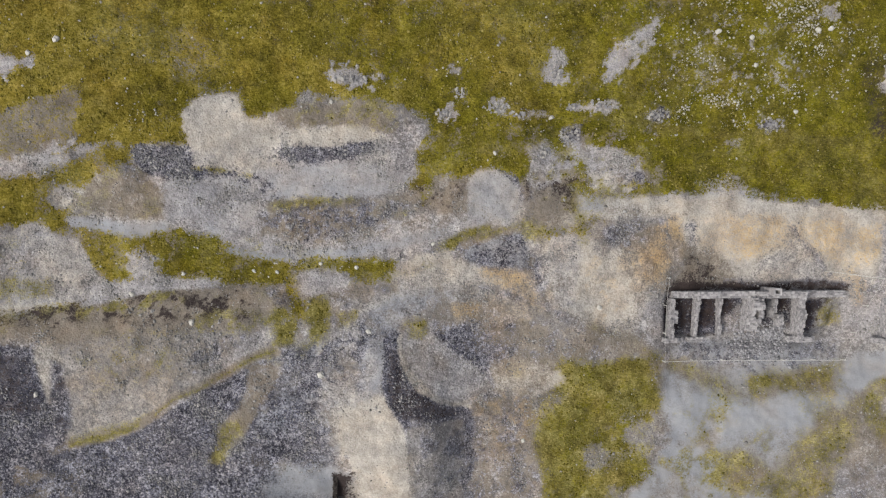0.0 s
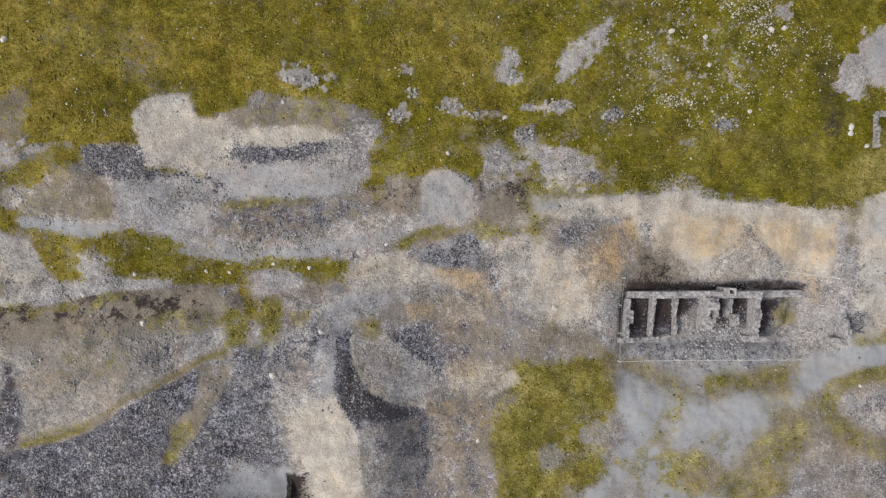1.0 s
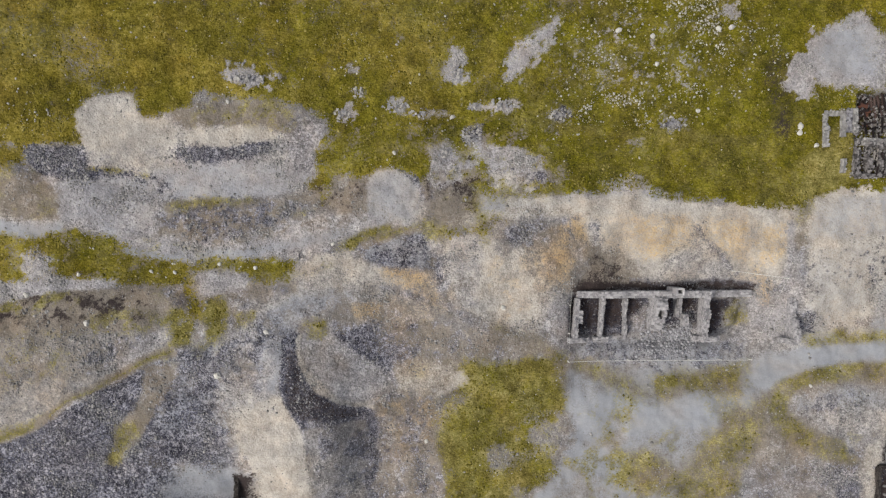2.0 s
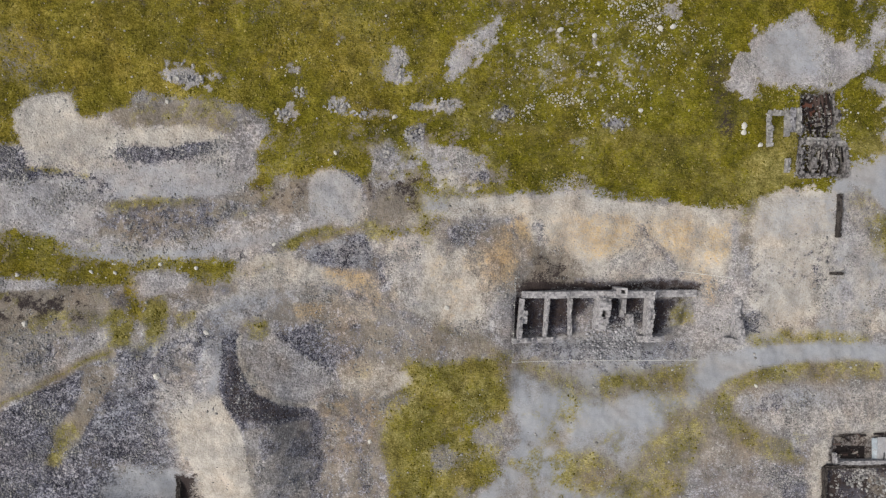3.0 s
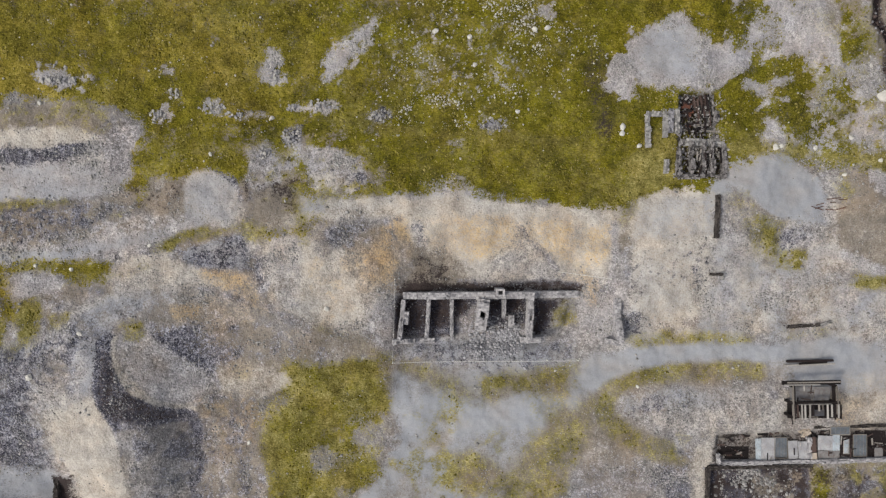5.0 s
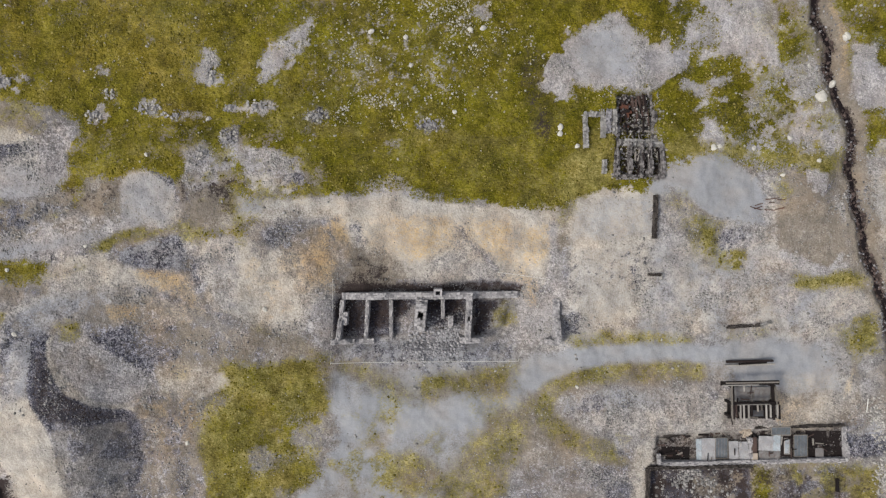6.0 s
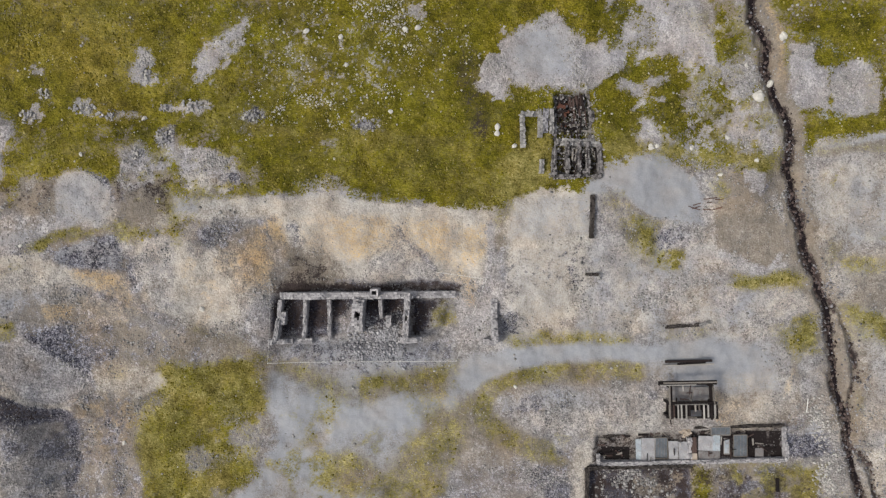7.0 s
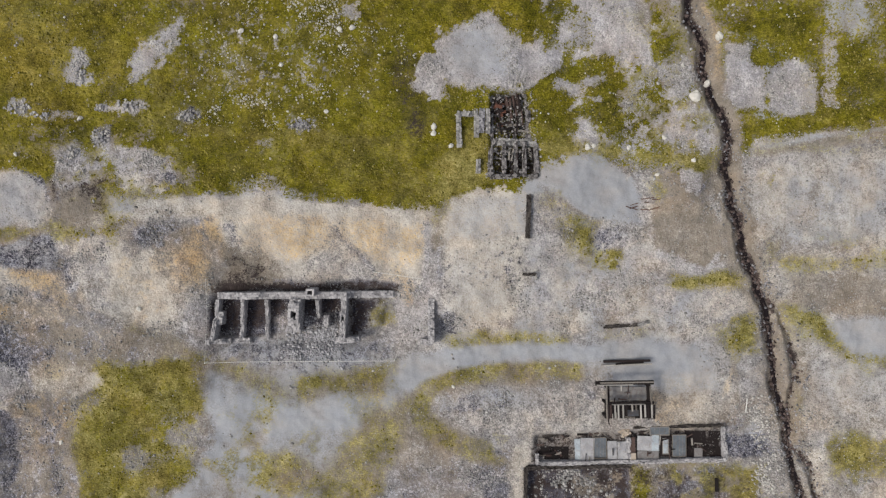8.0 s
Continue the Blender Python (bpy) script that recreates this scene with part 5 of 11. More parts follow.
speckle("pale", [(-6.1, -10.4), (1.1, -18.1), (2.4, -29.1), (-3.8, -28.6), (-4.1, -19.3)], 0.45, 1.6, 0.42, 281)
speckle("earth", [(-4.3, -18.7), (2.3, -18.8), (3.0, -28.9), (-4.8, -28.3)], 0.55, 2.0, 0.5, 282)
speckle("gravel", [(-4.1, -19.3), (0.7, -18.9), (1.9, -29.1), (-3.4, -28.6)], 0.6, 2.4, 0.5, 283)
# backs of the bays darkened again, painted shade under the back wall
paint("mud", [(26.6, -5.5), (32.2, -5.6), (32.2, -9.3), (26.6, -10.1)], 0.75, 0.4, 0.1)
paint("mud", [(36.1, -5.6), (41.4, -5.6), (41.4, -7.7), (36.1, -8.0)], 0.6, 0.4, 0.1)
# the crescent tip, the gully under it in painted shade, the pale cone
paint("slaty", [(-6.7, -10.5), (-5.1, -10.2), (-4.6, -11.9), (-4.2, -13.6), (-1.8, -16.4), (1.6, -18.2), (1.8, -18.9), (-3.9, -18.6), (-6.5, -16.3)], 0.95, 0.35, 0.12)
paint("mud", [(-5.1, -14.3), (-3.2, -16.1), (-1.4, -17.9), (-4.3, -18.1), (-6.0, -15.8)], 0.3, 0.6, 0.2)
paint("gravel", [(-3.7, -7.6), (-1.9, -8.5), (0.4, -11.6), (3.7, -14.2), (5.6, -15.3), (4.4, -17.0), (1.7, -18.0), (-1.7, -16.5), (-4.0, -13.9), (-4.8, -11.2), (-4.5, -8.9)], 0.85, 0.3, 0.12)
paint("pale", [(-1.7, -11.6), (0.6, -12.1), (3.7, -14.7), (4.1, -16.7), (1.7, -17.6), (-1.0, -16.3), (-2.8, -14.2)], 0.45, 0.7, 0.3)
speckle("earth", [(-4.5, -8.3), (-1.3, -9.2), (1.0, -13.0), (-0.2, -15.3), (-4.1, -12.3)], 0.5, 1.4, 0.5, 301)
paint("moss", [(-4.0, -7.8), (-2.2, -8.3), (-1.7, -10.2), (-2.8, -11.0), (-3.8, -9.9)], 0.75, 0.1, 0.2)
streak("pale", [(-4.8, -9.9), (-4.4, -12.8), (-2.0, -16.1), (1.4, -17.9), (4.3, -17.0)], 0.8, 0.9, 0.25, 0.15)
streak("pale", [(-1.4, -8.3), (1.0, -10.9), (4.1, -14.1)], 0.6, 0.7, 0.3, 0.15)
streak("slaty", [(-0.9, -8.2), (1.5, -10.7), (4.3, -13.5)], 0.7, 0.6, 0.3, 0.2)
paint("slaty", [(2.1, -8.0), (7.7, -8.5), (7.9, -12.1), (5.7, -12.8), (3.7, -11.7), (1.8, -10.1)], 0.6, 0.5, 0.3)
paint("cream", [(-10.0, -17.5), (-7.2, -15.8), (-5.2, -18.1), (-4.1, -22.6), (-3.4, -31.1), (-9.1, -31.0), (-7.9, -23.4), (-11.1, -20.0)], 0.9, 0.35, 0.15)
paint("ochre", [(-6.9, -20.6), (-4.6, -21.2), (-4.0, -25.1), (-5.8, -25.5)], 0.22, 0.9, 0.3)
paint("cream", [(-5.2, -3.2), (-2.1, -1.2), (1.1, -0.7), (3.8, -1.9), (6.7, -4.1), (1.8, -4.1), (-2.8, -3.6)], 0.65, 0.4, 0.2)
streak("slaty", [(-4.4, -3.3), (0.6, -3.8), (6.6, -4.9), (11.4, -6.5), (14.6, -8.3), (18.3, -11.2)], 0.5, 0.6, 0.3, 0.3)
streak("cream", [(7.4, -5.7), (11.4, -7.4), (15.0, -9.1), (18.7, -11.8)], 0.5, 0.5, 0.4, 0.2)
streak("moss", [(17.1, -9.5), (19.6, -10.2), (22.1, -10.5), (21.2, -11.5)], 1.4, 0.5, 0.6)
speckle("earth", [(-31.4, 29.4), (-1.5, 30.6), (-1.5, 19.2), (-13.6, 17.1), (-22.0, 17.6), (-29.0, 16.8)], 0.14, 2.6, 0.42, 302)
# south of the long shed
paint("moss", [(72.9, -26.0), (90.4, -25.7), (89.0, -34.9), (75.6, -34.9)], 0.95, 0.4, 0.6)
speckle("pale", [(76.3, -27.5), (89.0, -26.2), (89.0, -34.9), (76.3, -34.9)], 0.6, 1.6, 0.4, 241)
speckle("earth", [(71.5, -25.7), (90.4, -25.9), (89.0, -34.9), (71.5, -34.8)], 0.4, 2.0, 0.4, 242)
paint("slaty", [(63.0, -26.2), (71.2, -26.1), (74.2, -26.5), (74.3, -34.9), (63.0, -34.6)], 0.85, 0.4, 0.5)
# strip inside the pen's west wall: its shadow, put into the colour
paint("mud", [(63.0, -26.2), (64.3, -26.2), (64.4, -34.6), (63.0, -34.6)], 0.7, 0.4, 0.4)
paint("cream", [(69.4, -27.0), (71.2, -26.7), (70.8, -34.8), (68.8, -34.7)], 0.5, 0.4, 0.5)
speckle("mud", [(64.7, -26.6), (74.9, -26.5), (74.9, -34.9), (64.7, -34.6)], 0.6, 1.0, 0.45, 243)
# shadow east of the shed's end wall, painted on the ground
paint("slaty", [(86.3, -22.5), (90.4, -21.8), (92.5, -24.2), (86.6, -24.7)], 0.6, 0.6, 0.5)
# blue wash before the bins
paint("silt", [(28.9, -11.9), (42.0, -11.7), (44.6, -13.0), (43.3, -14.0), (36.8, -14.8), (32.8, -16.2), (30.2, -14.6)], 0.5, 0.8)
paint("slaty", [(62.5, -26.2), (75.0, -26.0), (75.2, -34.9), (62.5, -34.6)], 0.85, 0.4, 0.3)
speckle("mud", [(62.5, -26.2), (82.0, -26.0), (82.1, -34.9), (62.5, -34.6)], 0.65, 1.1, 0.48, 311)
paint("cream", [(68.0, -26.5), (69.2, -26.4), (69.3, -34.8), (67.8, -34.7)], 0.5, 0.5, 0.3)
paint("grass", [(75.2, -26.1), (77.8, -26.0), (77.9, -34.9), (75.2, -34.9)], 0.75, 0.1, 0.4)
paint("earth", [(77.8, -26.0), (88.1, -25.9), (87.4, -34.9), (77.9, -34.9)], 0.55, 0.4, 0.4)
speckle("slaty", [(77.8, -26.0), (86.7, -25.9), (86.8, -34.9), (77.9, -34.9)], 0.7, 1.6, 0.5, 312)
speckle("moss", [(79.4, -25.9), (88.7, -25.8), (88.1, -34.9), (79.4, -34.9)], 0.7, 2.2, 0.5, 313)
# the crescent lighter than the waste round it
paint("slaty", [(0.0, -8.0), (7.7, -8.5), (8.0, -13.3), (6.0, -14.9), (4.3, -14.2), (1.0, -10.8)], 0.6, 0.5, 0.25)
paint("pale", [(-3.6, -8.4), (-1.9, -9.0), (0.4, -12.0), (3.5, -14.4), (5.3, -15.3), (4.2, -16.8), (1.7, -17.8), (-1.5, -16.4), (-3.9, -13.8), (-4.6, -11.2), (-4.3, -9.3)], 0.5, 0.35, 0.15)
speckle("earth", [(-4.5, -8.3), (-1.3, -9.2), (1.0, -13.0), (-0.2, -15.3), (-4.1, -12.3)], 0.45, 1.2, 0.45, 315)
paint("moss", [(-4.0, -7.8), (-2.2, -8.3), (-1.7, -10.2), (-2.8, -11.0), (-3.8, -9.9)], 0.7, 0.1, 0.2)
# darker fan and waste in the south-west
paint("earth", [(-42.7, -11.4), (-35.9, -9.5), (-26.5, -8.8), (-20.5, -8.7), (-21.3, -10.6), (-25.7, -13.3), (-31.0, -15.9), (-38.8, -18.8), (-41.1, -17.6)], 0.35, 0.8, 0.5)
speckle("gravel", [(-42.7, -11.4), (-26.5, -8.8), (-20.5, -8.7), (-25.7, -13.3), (-31.0, -15.9), (-38.8, -18.8), (-41.1, -17.6)], 0.6, 1.8, 0.5, 316)
speckle("moss", [(-37.0, -9.6), (-27.2, -8.9), (-28.0, -12.4), (-36.2, -13.9)], 0.35, 1.5, 0.45, 317)
paint("slaty", [(-39.1, -20.7), (-29.6, -18.7), (-24.4, -18.1), (-23.3, -22.9), (-23.0, -30.8), (-42.6, -29.7), (-40.9, -23.7)], 0.5, 0.9, 0.6)
paint("slaty", [(-21.4, -19.0), (-16.8, -17.1), (-12.1, -19.6), (-14.2, -23.0), (-19.2, -23.5)], 0.5, 0.9, 0.6)
paint("mud", [(-46.8, -13.6), (-44.2, -14.1), (-43.0, -15.6), (-42.3, -18.7), (-43.3, -20.5), (-46.8, -20.4)], 0.35, 0.8, 0.4)
speckle("slaty", [(-24.2, -12.1), (-11.2, -9.6), (-11.2, -19.2), (-21.4, -21.0)], 0.5, 1.2, 0.42, 318)
streak("moss", [(-20.7, -14.2), (-21.6, -17.4), (-23.3, -20.5), (-24.7, -23.0)], 1.4, 0.6, 0.6)
# the south-west laid again with clean edges
paint("silt", [(-30.1, 7.5), (-25.2, 8.0), (-18.7, 8.0), (-11.4, 8.9), (-11.1, 6.0), (-18.7, 5.5), (-20.8, 5.5), (-23.8, 3.9), (-25.0, 2.0), (-29.8, 2.6), (-30.2, 5.5)], 0.5, 0.6, 0.2)
speckle("pale", [(-30.1, 7.5), (-25.2, 8.0), (-11.4, 8.9), (-11.1, 6.0), (-20.8, 5.5), (-25.0, 2.0), (-29.8, 2.6)], 0.5, 0.8, 0.5, 401)
paint("slaty", [(-33.1, 10.6), (-31.8, 11.2), (-30.0, 10.8), (-29.1, 8.7), (-26.9, 8.1), (-29.5, 7.5), (-32.2, 8.5)], 0.6, 0.4, 0.2)
paint("pale", [(-22.0, 5.5), (-19.5, 5.9), (-18.8, 3.7), (-20.8, 1.0), (-16.9, 0.2), (-11.4, 0.3), (-11.4, -0.7), (-16.9, -0.7), (-21.1, -0.3), (-24.1, 0.3), (-23.5, 3.1)], 0.65, 0.5, 0.2)
speckle("slaty", [(-19.4, 4.6), (-11.4, 5.2), (-6.5, 4.8), (-6.5, 2.3), (-11.4, 1.4), (-18.7, 1.1)], 0.6, 0.9, 0.5, 402)
speckle("mud", [(-19.4, 4.6), (-11.4, 5.2), (-6.5, 4.8), (-6.5, 2.3), (-11.4, 1.4), (-18.7, 1.1)], 0.3, 1.1, 0.45, 403)
paint("moss", [(-19.4, 5.1), (-16.3, 5.5), (-13.3, 5.5), (-12.7, 4.7), (-18.5, 4.2)], 0.5, 0.1, 0.3)
streak("pale", [(-18.7, 0.7), (-12.7, 0.1), (-6.5, 0.1), (-1.5, 1.0), (1.0, 2.3)], 1.4, 0.5, 0.5, 0.2)
paint("earth", [(-41.2, 6.3), (-37.7, 6.4), (-35.4, 8.0), (-32.7, 7.4), (-30.7, 6.0), (-30.1, 3.7), (-35.6, 3.7), (-38.7, 4.4)], 0.45, 0.3, 0.2)
speckle("pale", [(-41.2, 6.3), (-35.4, 8.0), (-30.7, 6.0), (-30.1, 3.7), (-38.7, 4.4)], 0.5, 1.0, 0.45, 404)
paint("grass", [(-48.4, 7.0), (-43.7, 7.3), (-41.4, 8.0), (-38.1, 9.5), (-34.8, 10.6), (-32.7, 11.1), (-33.4, 9.1), (-35.4, 8.5), (-37.6, 6.5), (-41.0, 6.8), (-41.6, 5.3), (-38.7, 3.3), (-36.8, 2.5), (-33.9, 2.0), (-29.9, 2.5), (-27.0, 1.9), (-24.1, 0.8), (-21.1, -0.3), (-16.9, -1.0), (-11.4, -0.8), (-5.3, -1.6), (-6.0, -2.6), (-8.2, -4.0), (-9.6, -3.0), (-11.4, -2.0), (-15.1, -1.7), (-16.8, -2.5), (-16.4, -4.2), (-15.4, -6.4), (-16.3, -6.6), (-17.6, -4.4), (-21.0, -3.7), (-26.8, -3.6), (-30.4, -2.5), (-32.5, 0.3), (-35.1, -0.3), (-35.7, -3.5), (-37.9, 0.1), (-38.6, 2.7), (-41.3, 2.9), (-42.9, 2.9), (-48.6, 2.7)], 0.9, 0.2, 0.3)
paint("grass", [(-37.5, 2.0), (-29.9, 2.1), (-24.4, 0.7), (-21.1, -0.7), (-16.9, -1.4), (-18.7, -3.0), (-25.1, -3.2), (-29.6, -1.7), (-31.9, 0.6), (-35.7, 0.6)], 0.5, 0.3, 0.3)
speckle("earth", [(-41.4, 8.4), (-32.5, 11.1), (-29.9, 2.5), (-16.3, -0.9), (-16.9, -3.6), (-26.8, -3.6), (-38.6, -1.1), (-44.0, 2.5)], 0.3, 1.3, 0.42, 441)
speckle("moss", [(-41.4, 8.4), (-32.5, 11.1), (-29.9, 2.5), (-6.5, -1.2), (-8.9, -3.7), (-26.8, -3.6), (-38.6, -1.1), (-44.0, 2.5)], 0.4, 1.6, 0.42, 442)
paint("moss", [(-32.3, 5.5), (-30.2, 5.8), (-30.1, 3.8), (-31.9, 3.7)], 0.5, 0.0, 0.2)
streak("pale", [(-39.5, 3.0), (-35.1, 2.8), (-30.2, 2.4)], 1.0, 0.8, 0.3, 0.12)
paint("pale", [(-44.0, 2.3), (-42.6, 2.8), (-41.3, 1.8), (-39.0, 1.3), (-38.1, -0.5), (-36.9, -2.9), (-34.6, -4.3), (-27.7, -3.6), (-28.9, -4.5), (-36.8, -5.7), (-48.7, -5.9), (-48.7, 1.3)], 0.6, 0.3, 0.2)
paint("cream", [(-42.9, 1.3), (-39.1, 0.7), (-38.0, -2.3), (-38.6, -4.7), (-42.5, -2.3)], 0.4, 0.7, 0.4)
paint("moss", [(-47.2, -2.9), (-41.4, -3.5), (-41.3, -4.9), (-47.1, -5.3)], 0.55, 0.0, 0.3)
paint("pale", [(-33.7, -0.5), (-31.9, 0.6), (-30.2, -1.1), (-31.5, -2.8), (-33.4, -2.3)], 0.5, 0.6, 0.3)
paint("grass", [(-36.8, -5.7), (-32.7, -5.0), (-26.8, -4.0), (-27.2, -5.4), (-30.0, -6.5), (-40.7, -6.8), (-41.9, -6.2)], 0.75, 0.1, 0.3)
speckle("mud", [(-36.8, -5.7), (-32.7, -5.0), (-26.8, -4.0), (-27.2, -5.4), (-30.0, -6.7), (-42.9, -7.0), (-42.9, -6.2)], 0.6, 0.8, 0.55, 405)
paint("earth", [(-29.4, -6.3), (-26.8, -4.4), (-22.2, -4.0), (-17.4, -3.9), (-16.6, -6.1), (-18.5, -6.4), (-21.0, -8.0), (-24.4, -7.6)], 0.75, 0.3, 0.2)
speckle("slaty", [(-29.4, -6.3), (-26.8, -4.4), (-17.4, -3.9), (-16.6, -6.1), (-21.0, -8.0)], 0.6, 1.2, 0.5, 406)
speckle("mud", [(-24.8, -4.9), (-20.7, -5.3), (-20.5, -7.6), (-26.7, -7.5), (-27.9, -6.0)], 0.6, 0.9, 0.55, 407)
streak("pale", [(-38.0, -6.0), (-33.3, -4.8), (-28.0, -3.9), (-25.7, -3.6)], 0.9, 0.75, 0.4, 0.15)
paint("earth", [(-48.7, -7.1), (-37.3, -7.6), (-26.7, -6.7), (-19.8, -7.4), (-19.6, -8.9), (-26.7, -8.5), (-35.6, -9.0), (-48.6, -9.4)], 0.7, 0.3, 0.2)
speckle("mud", [(-42.9, -6.3), (-28.5, -6.3), (-28.7, -7.9), (-48.6, -7.8), (-48.7, -6.7)], 0.65, 1.0, 0.55, 408)
speckle("moss", [(-48.6, -7.8), (-37.3, -8.3), (-26.7, -8.3), (-26.7, -9.1), (-48.6, -9.3)], 0.4, 1.6, 0.5, 409)
paint("earth", [(-41.4, -10.1), (-35.5, -9.6), (-26.7, -9.6), (-19.6, -9.1), (-20.9, -11.1), (-23.3, -13.0), (-27.4, -15.4), (-32.7, -17.7), (-38.4, -19.4), (-40.7, -19.7), (-41.4, -15.4)], 0.5, 0.4, 0.25)
paint("cream", [(-41.4, -10.1), (-38.4, -11.9), (-26.8, -13.2), (-25.0, -13.3), (-27.4, -15.4), (-32.7, -17.7), (-38.4, -19.4), (-40.7, -19.7), (-41.4, -15.4)], 0.22, 0.6, 0.3)
speckle("gravel", [(-41.4, -10.1), (-26.7, -9.6), (-19.6, -9.1), (-23.3, -13.0), (-32.7, -17.7), (-40.7, -19.7)], 0.4, 0.9, 0.45, 443)
speckle("pale", [(-41.4, -10.1), (-26.7, -9.6), (-19.6, -9.1), (-23.3, -13.0), (-32.7, -17.7), (-40.7, -19.7)], 0.25, 1.4, 0.42, 410)
speckle("moss", [(-38.4, -9.8), (-25.0, -9.7), (-30.3, -14.4), (-37.8, -15.5)], 0.4, 1.1, 0.38, 411)
speckle("slaty", [(-27.0, -9.9), (-22.6, -9.6), (-23.9, -12.2), (-26.5, -12.9)], 0.6, 0.8, 0.5, 412)
paint("silt", [(-25.9, -12.9), (-21.7, -10.9), (-21.1, -12.2), (-24.9, -13.5)], 0.5, 0.4, 0.2)
streak("cream", [(-41.5, -10.9), (-40.7, -14.2), (-40.9, -17.2), (-39.9, -19.3)], 1.1, 0.6, 0.4, 0.15)
paint("slaty", [(-48.6, -9.3), (-43.0, -10.5), (-42.3, -14.1), (-41.4, -17.7), (-41.1, -20.7), (-41.3, -23.7), (-48.6, -23.3)], 0.9, 0.35, 0.15)
paint("mud", [(-48.6, -10.4), (-43.2, -11.3), (-42.5, -14.7), (-41.9, -17.4), (-48.6, -17.2)], 0.4, 0.4, 0.15)
paint("slaty", [(-38.1, -21.0), (-29.8, -18.5), (-23.3, -14.8), (-19.1, -12.3), (-18.3, -15.9), (-20.8, -19.6), (-24.0, -22.3), (-11.7, -28.4), (-11.7, -32.8), (-40.5, -30.8), (-40.6, -23.1)], 0.55, 0.5, 0.3)
speckle("earth", [(-47.0, -21.0), (-37.8, -20.8), (-30.4, -19.3), (-32.7, -23.4), (-40.6, -27.3), (-47.0, -26.9)], 0.5, 1.8, 0.45, 413)
speckle("pale", [(-38.1, -21.0), (-29.8, -18.5), (-19.1, -12.3), (-11.4, -11.1), (-11.7, -29.1), (-40.6, -27.3)], 0.25, 0.7, 0.42, 414)
streak("cream", [(-30.4, -17.9), (-26.8, -16.2), (-23.8, -14.5), (-21.0, -12.9)], 0.6, 0.7, 0.25, 0.1)
streak("moss", [(-39.0, -20.4), (-35.6, -19.2), (-32.7, -18.5), (-29.8, -17.3), (-26.8, -15.7), (-24.2, -14.0), (-22.2, -12.5), (-19.1, -11.5)], 0.6, 0.75, 0.1, 0.25)
streak("mud", [(-30.7, -17.6), (-26.8, -15.8), (-24.4, -14.3)], 0.25, 0.35, 0.2, 0.1)
paint("earth", [(-24.5, -22.6), (-24.2, -19.0), (-21.0, -16.6), (-19.3, -13.7), (-18.3, -14.0), (-20.4, -17.7), (-21.6, -20.3), (-23.5, -22.1)], 0.6, 0.3, 0.2)
paint("moss", [(-23.9, -21.3), (-23.9, -18.9), (-20.9, -16.6), (-20.4, -17.4), (-21.6, -20.1), (-23.2, -21.5)], 0.5, -0.1, 0.2)
paint("moss", [(-24.7, -18.8), (-23.6, -18.6), (-23.9, -21.8), (-23.9, -23.4), (-25.6, -22.8), (-24.3, -21.3)], 0.85, 0.0, 0.25)
paint("silt", [(-18.4, -15.3), (-13.8, -15.0), (-11.9, -16.6), (-11.8, -22.5), (-18.5, -22.6)], 0.25, 0.8, 0.4)
paint("silt", [(-21.2, -25.9), (-17.1, -24.9), (-11.6, -24.0), (-11.6, -32.8), (-20.6, -32.1)], 0.5, 0.5, 0.3)
paint("cream", [(-14.1, -15.4), (-11.4, -12.9), (-8.8, -16.0), (-11.1, -18.8)], 0.45, 0.5, 0.3)
# the middle: forks, cone, crescent
paint("pale", [(-16.3, -2.8), (-12.6, -2.3), (-10.4, -3.7), (-11.4, -5.0), (-15.1, -5.0)], 0.75, 0.35, 0.2)
paint("moss", [(-14.7, -5.8), (-12.7, -5.5), (-12.2, -8.8), (-14.2, -9.3)], 0.85, 0.1, 0.3)
paint("earth", [(-12.1, -6.6), (-8.8, -6.4), (-9.2, -8.1), (-11.8, -8.7)], 0.5, 0.4, 0.2)
speckle("moss", [(-12.1, -6.6), (-8.8, -6.4), (-9.2, -8.1), (-11.8, -8.7)], 0.6, 0.9, 0.5, 415)
paint("cream", [(-4.8, -2.4), (0.4, -0.6), (2.0, -1.8), (2.4, -3.1), (5.5, -3.9), (2.2, -4.1), (-3.4, -3.3)], 0.9, 0.3, 0.12)
paint("silt", [(1.7, -0.9), (4.0, 1.3), (8.6, 1.8), (9.7, 0.1), (9.4, -2.2), (5.4, -2.2)], 0.5, 0.35, 0.15)
speckle("slaty", [(1.7, -0.9), (4.0, 1.3), (8.6, 1.8), (9.7, 0.1), (9.4, -2.2), (5.4, -2.2)], 0.6, 0.7, 0.5, 416)
paint("ochre", [(2.9, -2.5), (6.1, -2.4), (7.5, -4.1), (3.5, -3.7)], 0.35, 0.6, 0.3)
paint("cream", [(11.7, 0.1), (14.2, 2.0), (16.4, 0.3), (17.1, -7.7), (13.2, -6.7)], 0.6, 0.4, 0.2)
streak("moss", [(0.9, 0.1), (2.9, 1.6), (5.4, 2.3)], 0.8, 0.6, 0.0, 0.15)
paint("silt", [(-8.9, -6.4), (-4.0, -4.4), (1.0, -4.1), (-2.8, -6.5), (-6.5, -6.9)], 0.35, 0.6, 0.3)
streak("cream", [(-8.9, -6.6), (-4.0, -4.7), (-0.3, -4.1), (4.8, -5.1), (9.9, -6.9), (14.5, -8.7), (17.2, -10.3)], 0.9, 0.4, 0.4, 0.2)
streak("slaty", [(-3.4, -4.0), (2.2, -4.8), (6.7, -6.4), (13.2, -9.1)], 0.35, 0.55, 0.25, 0.12)
streak("slaty", [(10.2, -0.6), (10.9, -3.8), (11.9, -7.0), (15.2, -9.6)], 0.4, 0.4, 0.3, 0.2)
